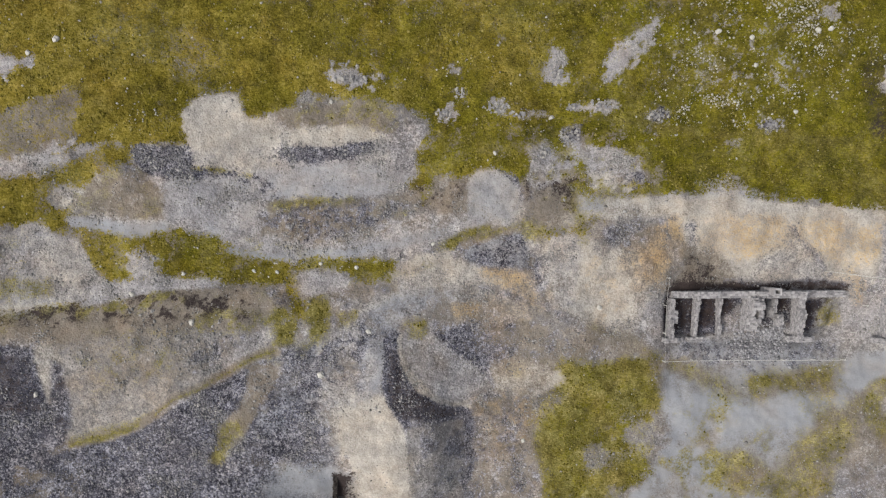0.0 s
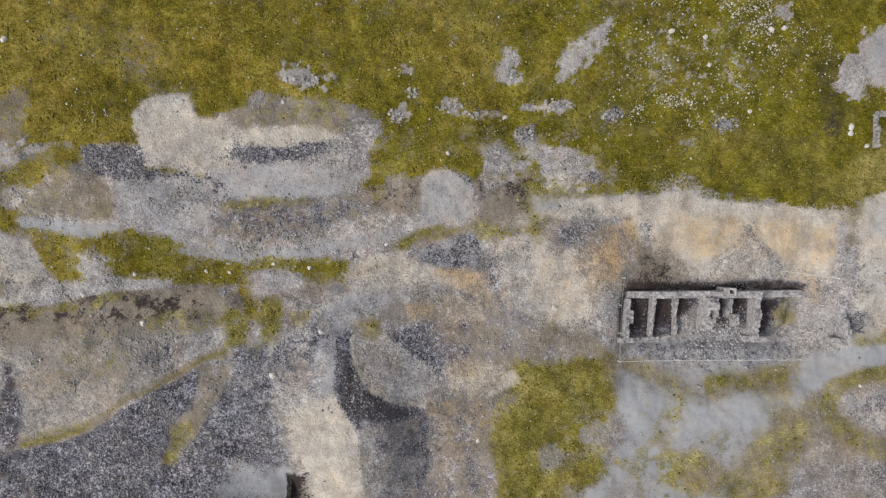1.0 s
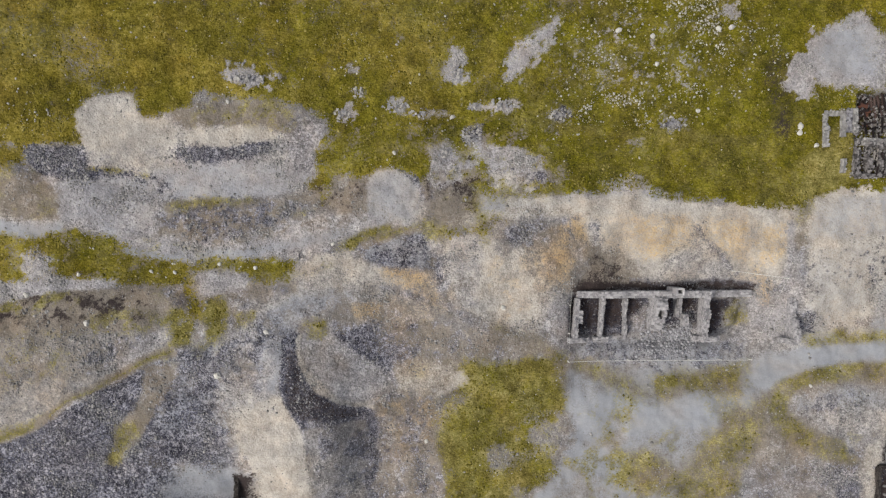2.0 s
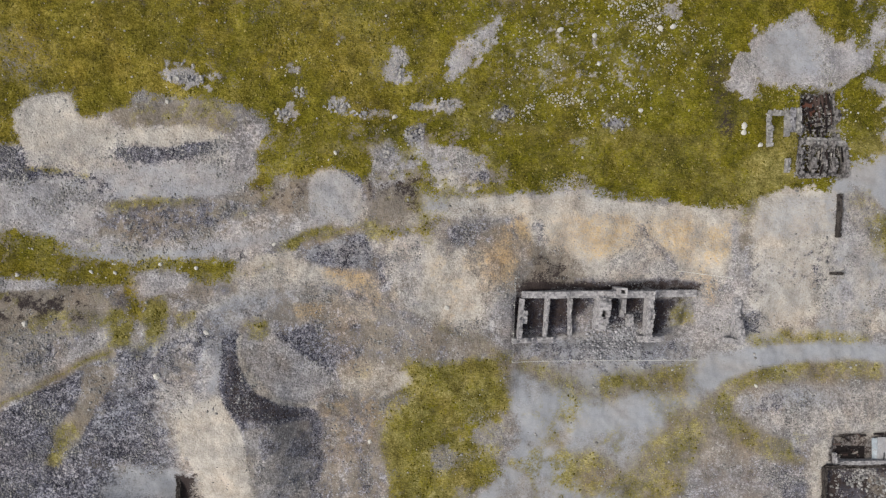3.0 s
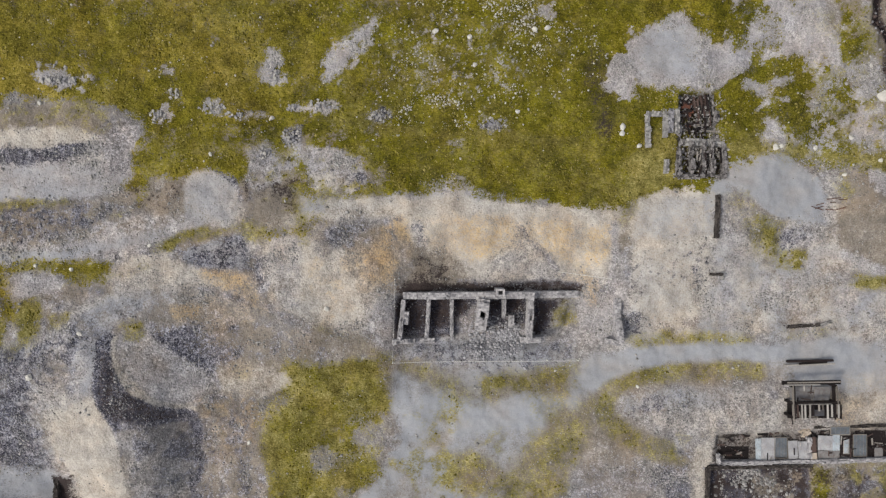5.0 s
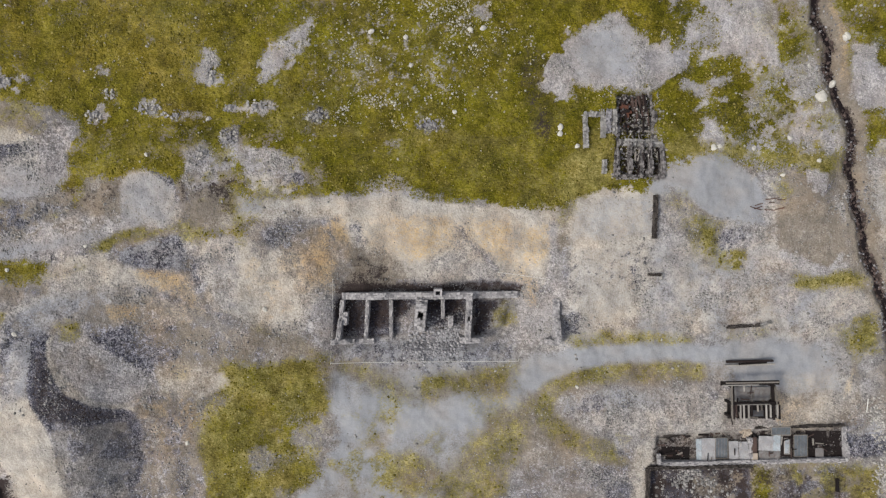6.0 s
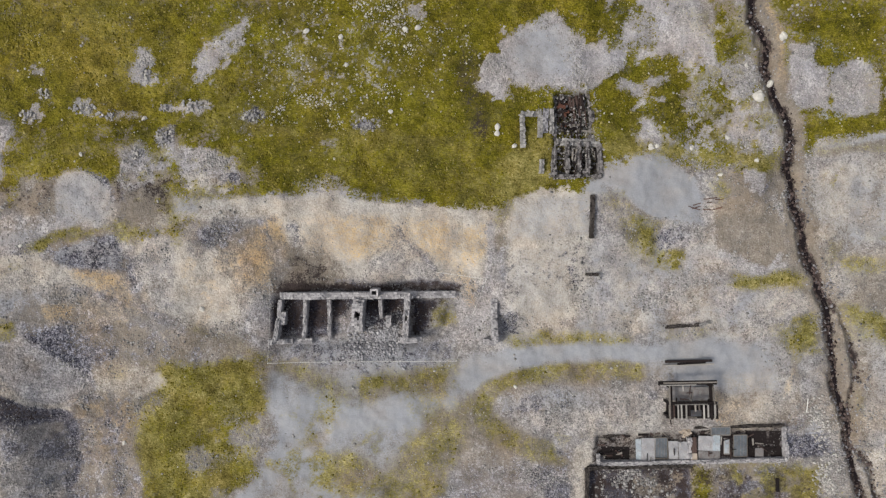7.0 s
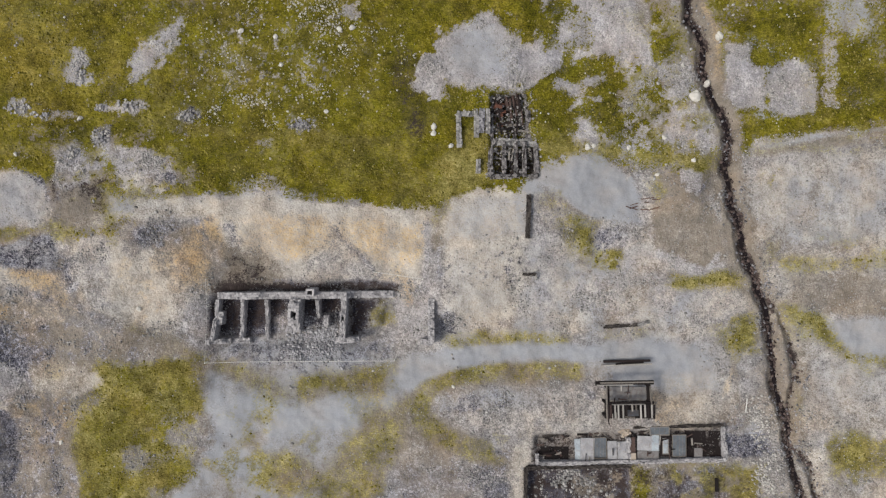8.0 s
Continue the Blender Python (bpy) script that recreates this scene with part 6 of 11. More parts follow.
speckle("slaty", [(-14.4, -10.6), (-7.7, -6.9), (-2.8, -6.7), (-3.4, -8.8), (-6.5, -9.9), (-7.7, -15.0), (-13.8, -15.0)], 0.65, 0.7, 0.5, 417)
speckle("silt", [(-14.4, -10.6), (-7.7, -6.9), (-6.5, -9.9), (-7.7, -15.0), (-13.8, -15.0)], 0.25, 0.8, 0.45, 418)
streak("pale", [(-6.8, -10.2), (-7.2, -13.0), (-7.8, -15.4)], 0.9, 0.6, 0.4, 0.15)
# shade of the gully, painted with the two darkest covers
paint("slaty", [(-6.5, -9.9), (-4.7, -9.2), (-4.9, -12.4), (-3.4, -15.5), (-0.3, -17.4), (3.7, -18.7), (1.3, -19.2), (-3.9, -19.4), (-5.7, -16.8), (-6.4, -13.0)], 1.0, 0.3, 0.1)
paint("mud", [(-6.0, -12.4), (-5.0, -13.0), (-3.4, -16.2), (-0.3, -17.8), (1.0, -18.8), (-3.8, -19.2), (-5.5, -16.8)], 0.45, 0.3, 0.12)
paint("earth", [(-4.5, -9.4), (-3.4, -7.4), (-1.8, -8.7), (-0.2, -11.4), (3.6, -14.1), (4.9, -15.5), (4.2, -16.8), (1.6, -18.0), (-2.1, -15.6), (-4.3, -13.0)], 0.7, 0.25, 0.08)
paint("pale", [(-3.4, -12.4), (-0.3, -12.1), (3.6, -14.3), (4.8, -15.7), (4.0, -16.8), (1.6, -17.8), (-1.8, -15.6)], 0.6, 0.4, 0.12)
paint("moss", [(-4.1, -8.2), (-2.3, -8.1), (-1.8, -10.2), (-3.6, -10.3)], 0.6, 0.0, 0.2)
# light on the crescent's rim, painted as a thin cream line
streak("cream", [(-4.7, -9.7), (-4.6, -12.4), (-2.8, -15.6), (0.3, -17.5), (3.2, -18.1)], 0.5, 0.85, 0.2, 0.06)
streak("slaty", [(-1.4, -9.4), (1.1, -11.5), (4.6, -14.4)], 0.5, 0.7, 0.2, 0.1)
streak("pale", [(-2.4, -10.1), (1.0, -12.8), (4.3, -15.5)], 0.35, 0.7, 0.2, 0.08)
paint("slaty", [(-1.4, -9.1), (2.2, -8.4), (8.7, -10.3), (8.2, -11.9), (4.9, -12.9), (1.6, -11.5)], 0.6, 0.4, 0.2)
paint("cream", [(5.3, -13.6), (8.1, -12.9), (13.3, -14.0), (14.1, -15.5), (10.0, -16.8), (6.2, -16.2)], 0.6, 0.4, 0.2)
paint("moss", [(6.8, -13.0), (9.4, -12.9), (9.5, -14.9), (7.4, -14.7)], 0.35, 0.0, 0.2)
paint("cream", [(-8.8, -17.1), (-6.4, -16.0), (-5.5, -17.3), (-4.0, -20.5), (-3.5, -28.0), (-3.4, -33.0), (-9.7, -32.9), (-8.3, -25.8), (-11.4, -21.3), (-10.6, -18.6)], 0.9, 0.25, 0.1)
paint("earth", [(-3.3, -19.6), (2.4, -19.8), (3.0, -25.1), (1.1, -28.4), (-2.7, -33.0)], 0.45, 0.4, 0.25)
speckle("slaty", [(-3.3, -19.6), (2.4, -19.8), (3.0, -25.1), (1.1, -28.4), (-2.7, -33.0)], 0.45, 1.4, 0.45, 419)
paint("earth", [(3.5, -17.0), (10.0, -17.8), (10.4, -23.4), (9.4, -29.8), (3.5, -29.7)], 0.4, 0.5, 0.3)
speckle("ochre", [(5.1, -16.7), (10.4, -17.8), (10.0, -23.4), (4.8, -23.3)], 0.3, 1.5, 0.45, 420)
speckle("slaty", [(2.9, -19.2), (9.4, -18.1), (10.0, -29.8), (2.9, -29.6)], 0.6, 0.9, 0.42, 421)
speckle("moss", [(10.0, -12.9), (23.2, -13.0), (23.1, -30.0), (10.0, -29.8)], 0.35, 1.0, 0.45, 422, 1.0, ("silt", "mud", "cream"))
paint("moss", [(-13.4, 29.0), (16.0, 29.9), (9.8, 22.0), (2.5, 18.1), (-8.8, 18.4), (-16.5, 21.2)], 0.25, 2.0, 0.6)
# tips, mounds and banks between the bins and the stream
paint("cream", [(53.4, 2.6), (54.4, 5.2), (56.0, 6.4), (62.1, 6.1), (62.2, 1.3), (62.6, -3.9), (60.6, -7.5), (55.4, -7.8), (53.4, -5.2), (53.1, -0.6)], 0.7, 0.5, 0.2)
paint("silt", [(55.4, 6.2), (62.1, 6.0), (62.1, 2.0), (58.6, 1.5), (55.7, 2.5)], 0.45, 0.7, 0.3)
speckle("slaty", [(56.7, 0.0), (62.5, 0.7), (62.6, -4.5), (56.7, -3.9)], 0.5, 0.6, 0.32, 431)
streak("slaty", [(52.3, 1.4), (52.5, -2.5), (53.3, -5.2)], 0.7, 0.45, 0.5, 0.3)
streak("earth", [(53.3, 5.2), (52.7, 2.7), (52.1, 0.1)], 0.8, 0.5, 0.5, 0.3)
paint("pale", [(63.0, 6.1), (65.6, 6.3), (66.4, 1.3), (66.9, -5.2), (66.0, -9.5), (63.3, -9.5), (62.8, -0.6)], 0.5, 0.5, 0.3)
paint("silt", [(66.0, 6.2), (68.3, 8.1), (73.6, 8.8), (75.3, 6.5), (75.8, 2.6), (72.4, 2.9), (69.7, 3.9), (67.7, 4.8)], 0.8, 0.45, 0.2)
streak("mud", [(67.0, 4.8), (69.0, 4.0), (71.2, 3.0)], 0.3, 0.35, 0.2, 0.1)
streak("moss", [(65.3, 6.2), (66.4, 2.6), (67.7, -0.6)], 0.9, 0.5, 0.3, 0.3)
speckle("moss", [(67.0, 4.5), (71.0, 3.1), (69.5, -2.6), (67.1, -1.0)], 0.5, 1.0, 0.5, 432)
paint("moss", [(68.7, 2.3), (69.8, 2.1), (69.8, -0.6), (68.5, -0.4)], 0.9, 0.0, 0.3)
paint("moss", [(70.5, -0.7), (72.9, -0.3), (73.2, -2.5), (71.6, -2.8), (70.4, -1.7)], 0.9, 0.0, 0.3)
paint("pale", [(70.1, 2.3), (73.2, 2.6), (73.3, 0.1), (70.2, -0.1)], 0.6, 0.3, 0.3)
speckle("slaty", [(70.1, 2.3), (73.2, 2.6), (73.3, 0.1), (70.2, -0.1)], 0.5, 0.6, 0.45, 433)
paint("earth", [(76.9, 4.4), (78.9, 5.9), (82.9, 5.7), (85.0, 2.6), (85.5, -0.7), (83.2, -2.7), (79.9, -1.7), (77.4, 0.5)], 0.65, 0.5, 0.2)
paint("cream", [(77.7, 3.9), (82.2, 5.2), (84.4, 1.3), (83.2, -1.7), (79.2, -0.7)], 0.25, 0.8, 0.4)
streak("pale", [(76.7, -1.0), (79.2, -1.7), (83.2, -3.1), (85.3, -2.0)], 0.7, 0.8, 0.3, 0.2)
streak("moss", [(79.8, -4.4), (82.6, -4.4), (85.3, -3.7), (87.4, -4.0)], 1.1, 0.85, 0.1, 0.3)
paint("moss", [(75.7, 7.8), (77.8, 7.5), (78.3, 5.5), (77.1, 5.1)], 0.6, 0.2, 0.4)
speckle("slaty", [(80.3, 7.5), (82.9, 7.9), (83.0, 5.3), (80.8, 5.3)], 0.6, 0.6, 0.5, 434)
streak("earth", [(84.0, 7.8), (85.5, 2.6), (86.4, -0.7), (88.2, -5.4)], 1.2, 0.6, 0.4, 0.3)
paint("pale", [(82.0, -5.5), (84.6, -4.3), (88.1, -6.0), (87.8, -7.8), (84.1, -8.8)], 0.65, 0.4, 0.25)
streak("silt", [(66.6, -3.2), (66.3, -5.9), (65.7, -9.2)], 0.8, 0.5, 0.5, 0.3)
streak("silt", [(77.4, -2.7), (77.0, -5.3), (76.7, -8.0)], 1.0, 0.5, 0.5, 0.3)
# smooth flats across the stream
paint("silt", [(92.0, 8.4), (100.3, 9.1), (111.4, 9.5), (112.1, 1.2), (93.0, 0.5)], 0.4, 1.0, 0.4)
paint("cream", [(87.1, 8.4), (92.6, 8.9), (92.3, 1.3), (88.7, 0.5)], 0.4, 0.8, 0.4)
paint("earth", [(92.5, -3.0), (102.7, -2.9), (112.4, -3.4), (112.7, -7.8), (96.0, -7.8)], 0.5, 0.8, 0.3)
streak("moss", [(91.6, -1.2), (96.3, -2.2), (102.6, -1.1), (112.2, -0.8)], 1.4, 0.7, 0.4, 0.4)
paint("moss", [(92.0, -7.4), (96.0, -8.0), (97.6, -10.9), (93.7, -11.0)], 0.6, 0.2, 0.4)
# thin olive growth over the washed yard
paint("silt", [(33.1, -17.0), (38.3, -16.3), (43.6, -17.2), (46.4, -18.0), (43.7, -19.3), (42.9, -21.5), (39.8, -25.6), (38.3, -26.1), (36.4, -24.1), (33.1, -23.5)], 0.6, 0.8, 0.4)
paint("earth", [(43.0, -19.4), (48.3, -18.2), (48.3, -22.3), (46.3, -25.7), (45.0, -29.1), (40.2, -29.5), (40.3, -26.1), (42.9, -22.8)], 0.5, 0.6, 0.3)
paint("moss", [(43.0, -19.4), (48.3, -18.2), (48.3, -22.3), (46.3, -25.7), (45.0, -29.1), (40.2, -29.5), (40.3, -26.1), (42.9, -22.8)], 0.6, 0.6, 0.3)
paint("moss", [(40.9, -26.3), (44.6, -24.8), (44.9, -27.7), (41.6, -29.5)], 0.6, 0.1, 0.3)
paint("moss", [(34.1, -16.3), (41.0, -14.5), (46.2, -13.7), (46.6, -15.4), (43.6, -17.2), (39.7, -16.6), (34.1, -17.6)], 0.5, 0.5, 0.4)
paint("earth", [(48.5, -19.6), (55.4, -23.1), (56.8, -25.2), (47.5, -27.0), (46.9, -23.6)], 0.35, 0.8, 0.4)
paint("pale", [(53.5, -17.4), (59.4, -16.8), (66.1, -16.5), (67.4, -19.9), (60.8, -22.0), (54.8, -20.8), (51.8, -19.4)], 0.45, 0.5, 0.3)
speckle("slaty", [(53.5, -17.4), (60.7, -16.8), (60.7, -19.2), (52.1, -19.4)], 0.55, 0.7, 0.45, 435)
streak("moss", [(67.4, -14.4), (60.7, -14.5), (56.1, -14.6), (52.8, -15.7), (50.3, -17.7), (49.9, -19.7), (52.1, -21.7), (56.1, -24.3), (59.4, -24.9)], 1.3, 0.85, 0.1, 0.2)
# stream banks and the thin turf beside them
speckle("earth", [(72.7, 31.4), (80.8, 31.3), (85.7, 11.7), (73.2, 12.9)], 0.55, 2.0, 0.5, 451, 1.5)
speckle("pale", [(72.7, 31.4), (80.8, 31.3), (85.7, 11.7), (73.2, 12.9)], 0.5, 1.2, 0.42, 452, 1.5)
speckle("earth", [(81.4, 31.3), (109.9, 31.0), (111.6, 12.7), (87.0, 12.3)], 0.5, 2.4, 0.45, 453, 1.5)
speckle("moss", [(81.4, 31.3), (109.9, 31.0), (111.6, 12.7), (87.0, 12.3)], 0.6, 1.8, 0.45, 454, 1.5)
speckle("silt", [(84.4, 24.2), (94.6, 22.8), (95.8, 14.5), (88.8, 14.5)], 0.5, 2.0, 0.5, 455)
streak("earth", [(80.3, 31.3), (81.7, 25.3), (83.5, 20.5), (84.7, 15.5), (86.2, 10.4), (86.8, 6.5), (87.8, 2.6), (89.9, -4.0)], 1.7, 0.75, 0.5, 0.4)
streak("ochre", [(81.1, 31.3), (82.3, 25.3), (83.9, 21.1), (85.0, 16.1), (86.3, 11.7)], 0.9, 0.3, 0.5, 0.4)
streak("silt", [(78.4, 31.3), (79.9, 24.1), (81.4, 18.7), (82.7, 14.2)], 1.3, 0.22, 0.5, 0.4)
streak("earth", [(84.1, 10.4), (84.9, 5.2), (86.8, -0.7), (88.7, -5.3), (89.5, -10.7)], 1.2, 0.5, 0.5, 0.4)
streak("earth", [(91.2, -6.7), (93.0, -13.4), (94.3, -20.2), (96.1, -26.9)], 1.4, 0.55, 0.5, 0.4)
speckle("earth", [(88.6, 9.7), (111.4, 10.2), (113.8, -31.0), (95.1, -31.0), (91.7, -13.5)], 0.35, 3.0, 0.5, 456)
speckle("gravel", [(88.6, 9.7), (111.4, 10.2), (113.8, -31.0), (95.1, -31.0), (91.7, -13.5)], 0.3, 1.2, 0.45, 457)
paint("grass", [(83.7, 31.3), (109.9, 31.0), (111.5, 13.0), (95.2, 13.8), (86.9, 12.9), (85.5, 16.1)], 0.45, 0.5, 0.6)
speckle("moss", [(72.8, 26.5), (79.8, 26.5), (84.4, 13.0), (73.2, 13.3)], 0.5, 1.6, 0.5, 462, 1.5)
paint("pale", [(84.8, 23.1), (87.2, 22.8), (87.6, 20.6), (88.8, 20.2), (89.3, 16.7), (90.5, 15.5), (88.8, 15.5), (87.6, 16.8), (85.4, 17.3)], 0.85, 0.3, 0.4)
paint("pale", [(89.2, 19.2), (90.8, 21.1), (92.7, 21.2), (93.9, 18.5), (93.3, 15.7), (90.6, 15.7), (89.3, 17.4)], 0.8, 0.3, 0.4)
streak("moss", [(93.7, 21.0), (94.4, 17.3), (93.9, 15.1)], 1.3, 0.7, 0.3, 0.4)
paint("silt", [(94.5, 31.3), (100.1, 31.2), (100.7, 24.0), (98.3, 22.8), (95.7, 25.9)], 0.5, 0.5, 0.6)
streak("grass", [(88.2, 13.7), (95.2, 14.7), (102.6, 15.6), (111.3, 16.5)], 1.5, 0.6, 0.4, 0.4)
# browner growth in the yard
speckle("earth", [(33.1, -13.0), (67.3, -13.2), (67.4, -17.2), (60.1, -25.9), (44.8, -30.3), (33.1, -30.0)], 0.5, 1.3, 0.5, 458, 1.0, ("silt", "pale"))
# the stained bank above the bins
paint("cream", [(27.2, 5.2), (33.0, 6.1), (39.4, 4.8), (51.4, 3.9), (51.4, 0.8), (49.9, -2.5), (45.9, -1.8), (36.8, -0.2), (30.2, -1.8), (27.7, 0.9)], 0.35, 1.0, 0.4)
paint("ochre", [(32.3, 3.8), (39.4, 4.0), (45.9, 3.4), (50.5, 2.7), (49.8, -1.5), (43.3, 0.1), (36.8, -0.5), (32.9, 0.2)], 0.22, 1.2, 0.5)
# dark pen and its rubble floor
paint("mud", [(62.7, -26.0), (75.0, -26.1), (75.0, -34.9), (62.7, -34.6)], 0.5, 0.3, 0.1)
speckle("earth", [(68.4, -27.3), (74.6, -26.8), (74.6, -34.9), (68.5, -34.7)], 0.5, 1.2, 0.5, 459)
speckle("mud", [(75.0, -26.0), (94.0, -25.7), (93.4, -35.0), (75.0, -34.9)], 0.4, 1.2, 0.45, 460)
# blue-grey stone dust before the bins
paint("silt", [(27.6, -10.7), (34.1, -10.7), (43.3, -10.7), (46.6, -11.2), (46.6, -13.0), (38.0, -13.4), (30.2, -13.0)], 0.45, 0.6, 0.3)
speckle("slaty", [(25.7, -10.5), (47.2, -10.7), (47.2, -13.4), (25.7, -13.2)], 0.55, 0.7, 0.42, 461)
paint("earth", [(23.8, -12.9), (27.6, -13.3), (32.1, -16.3), (30.2, -17.2), (26.3, -16.2), (23.8, -15.5)], 0.45, 0.6, 0.3)
# the western tip and the broken ground, laid again
paint("cream", [(-30.9, 15.5), (-26.0, 15.9), (-23.8, 16.4), (-22.1, 16.6), (-21.6, 15.3), (-20.9, 14.0), (-18.2, 13.6), (-17.8, 11.2), (-20.8, 9.9), (-26.4, 10.9), (-31.3, 10.7)], 0.6, 0.3, 0.15)
paint("pale", [(-31.3, 10.5), (-26.4, 10.8), (-23.0, 11.0), (-17.8, 11.1), (-17.6, 9.4), (-20.8, 8.9), (-26.5, 8.8), (-31.4, 8.6)], 0.5, 0.5, 0.2)
paint("grass", [(-22.0, 16.6), (-15.6, 16.8), (-16.6, 15.3), (-19.4, 14.3), (-21.0, 14.0), (-21.6, 15.2)], 0.85, 0.1, 0.3)
paint("earth", [(-17.5, 14.8), (-15.6, 15.8), (-6.8, 16.2), (-6.6, 14.6), (-6.1, 12.5), (-8.1, 13.3), (-12.2, 14.1), (-17.1, 12.7)], 0.55, 0.4, 0.3)
speckle("moss", [(-14.4, 15.9), (-6.8, 16.2), (-6.4, 12.5), (-8.7, 13.6), (-12.8, 13.9)], 0.5, 1.0, 0.48, 471)
speckle("slaty", [(-16.9, 15.6), (-12.1, 16.0), (-12.5, 13.9), (-17.4, 12.7)], 0.4, 0.8, 0.45, 472)
paint("cream", [(-13.2, 12.9), (-11.1, 13.7), (-8.7, 13.8), (-6.4, 12.3), (-8.8, 12.0), (-12.3, 12.3)], 0.6, 0.3, 0.15)
paint("slaty", [(-17.0, 10.5), (-14.8, 11.1), (-11.8, 10.7), (-8.8, 11.6), (-8.1, 11.0), (-11.3, 9.8), (-14.0, 9.3), (-16.7, 9.5)], 0.7, 0.3, 0.3)
speckle("mud", [(-16.9, 10.6), (-11.8, 11.1), (-8.1, 11.4), (-11.3, 9.6), (-16.7, 9.4)], 0.4, 0.7, 0.45, 473)
paint("silt", [(-17.9, 8.8), (-12.5, 8.9), (-6.5, 8.8), (-2.9, 8.1), (-5.1, 6.4), (-10.2, 5.6), (-18.0, 5.6)], 0.55, 0.5, 0.2)
speckle("pale", [(-17.9, 9.4), (-2.9, 9.5), (-5.1, 6.0), (-18.0, 5.6)], 0.45, 0.7, 0.5, 474)
paint("slaty", [(-5.8, 14.9), (-4.4, 16.0), (-2.6, 14.9), (-1.3, 12.8), (-2.0, 10.4), (-3.8, 8.1), (-5.4, 8.1), (-5.7, 11.9)], 0.4, 0.4, 0.2)
speckle("pale", [(-5.8, 15.2), (-1.3, 15.0), (-1.4, 9.5), (-5.8, 8.1)], 0.5, 0.7, 0.5, 475)
paint("cream", [(-8.6, 10.7), (-5.9, 11.1), (-5.5, 8.8), (-8.3, 8.8)], 0.4, 0.5, 0.3)
paint("moss", [(-25.4, 8.7), (-23.8, 8.7), (-23.8, 8.0), (-25.3, 8.0)], 0.7, 0.0, 0.2)
speckle("slaty", [(-23.7, 8.7), (-20.3, 8.6), (-18.0, 6.6), (-18.0, 5.6), (-22.1, 5.7)], 0.55, 0.8, 0.5, 476)
paint("earth", [(-19.2, 5.0), (-14.4, 5.3), (-7.2, 5.4), (-7.3, 3.6), (-12.1, 1.4), (-18.0, 2.0)], 0.45, 0.5, 0.3)
speckle("slaty", [(-18.0, 5.0), (-7.2, 5.4), (-3.0, 4.5), (-7.3, 2.9), (-12.1, 1.4), (-18.0, 2.0)], 0.6, 0.7, 0.5, 477)
paint("moss", [(-19.1, 4.6), (-17.4, 5.1), (-15.2, 5.1), (-15.7, 4.2), (-18.3, 4.0)], 0.6, 0.0, 0.25)
speckle("moss", [(-7.9, 4.5), (-3.0, 4.5), (-3.0, 3.1), (-7.9, 3.1)], 0.5, 0.7, 0.5, 478)
paint("pale", [(-12.1, 1.7), (-7.3, 2.9), (-1.2, 4.4), (3.1, 4.1), (7.5, 2.6), (1.9, 1.5), (-3.0, 0.8), (-11.5, 0.6)], 0.6, 0.5, 0.25)
paint("grass", [(-3.0, 10.7), (-1.0, 13.4), (1.5, 14.4), (7.0, 14.8), (11.9, 14.2), (15.7, 14.6), (19.5, 13.4), (23.3, 11.5), (28.4, 11.6), (28.4, 6.8), (25.2, 6.2), (23.9, 7.7), (22.0, 10.2), (19.4, 11.4), (15.7, 11.8), (15.4, 13.6), (13.5, 13.8), (12.8, 11.7), (13.2, 10.3), (10.0, 11.3), (9.4, 8.9), (8.8, 7.3), (6.9, 8.6), (4.4, 9.0), (3.2, 8.1), (0.1, 7.7), (-1.8, 5.1), (-3.0, 6.4), (-4.2, 7.0), (-2.9, 8.8)], 0.85, -0.1, 0.25)
speckle("earth", [(-2.8, 14.0), (13.2, 14.6), (12.5, 9.5), (-2.9, 7.6)], 0.25, 1.4, 0.4, 479)
paint("pale", [(13.3, 13.8), (15.4, 14.1), (15.7, 11.9), (14.7, 10.2), (13.7, 10.9), (13.4, 12.7)], 0.75, 0.3, 0.3)
paint("pale", [(10.2, 11.3), (11.7, 11.9), (13.2, 10.2), (13.6, 8.9), (11.9, 7.7), (9.7, 7.0), (10.1, 8.9), (11.9, 9.7)], 0.7, 0.3, 0.25)
paint("pale", [(16.0, 10.9), (19.1, 11.6), (21.7, 10.6), (22.0, 9.6), (17.9, 9.3), (16.0, 8.9)], 0.75, 0.3, 0.25)
paint("slaty", [(18.5, 9.2), (22.0, 9.1), (23.6, 8.4), (22.0, 7.4), (19.4, 8.2)], 0.6, 0.3, 0.3)
paint("cream", [(16.2, 8.6), (18.8, 8.8), (21.7, 7.2), (20.7, 6.1), (16.9, 6.9)], 0.6, 0.35, 0.25)
paint("moss", [(22.0, 6.8), (24.5, 7.9), (25.2, 6.2), (22.3, 6.0)], 0.7, 0.0, 0.3)
paint("cream", [(3.1, 8.1), (4.1, 8.9), (6.3, 8.8), (8.1, 7.3), (9.2, 4.6), (8.4, 2.9), (5.0, 3.1), (2.8, 4.5)], 0.45, 0.35, 0.15)
paint("pale", [(3.2, 7.9), (6.0, 8.6), (7.8, 6.4), (8.1, 3.3), (4.4, 3.6)], 0.4, 0.5, 0.2)
streak("slaty", [(6.4, 8.8), (8.1, 7.5), (9.1, 5.6)], 0.5, 0.6, 0.25, 0.2)
paint("earth", [(-0.5, 7.5), (2.5, 7.7), (2.7, 5.6), (0.1, 4.4), (-1.1, 5.7)], 0.6, 0.3, 0.3)
speckle("mud", [(-0.5, 7.5), (2.5, 7.7), (2.7, 5.6), (0.1, 4.4)], 0.4, 0.7, 0.45, 480)
paint("earth", [(10.1, 6.3), (13.1, 6.5), (13.7, 4.4), (10.6, 3.4), (9.7, 4.8)], 0.55, 0.4, 0.3)
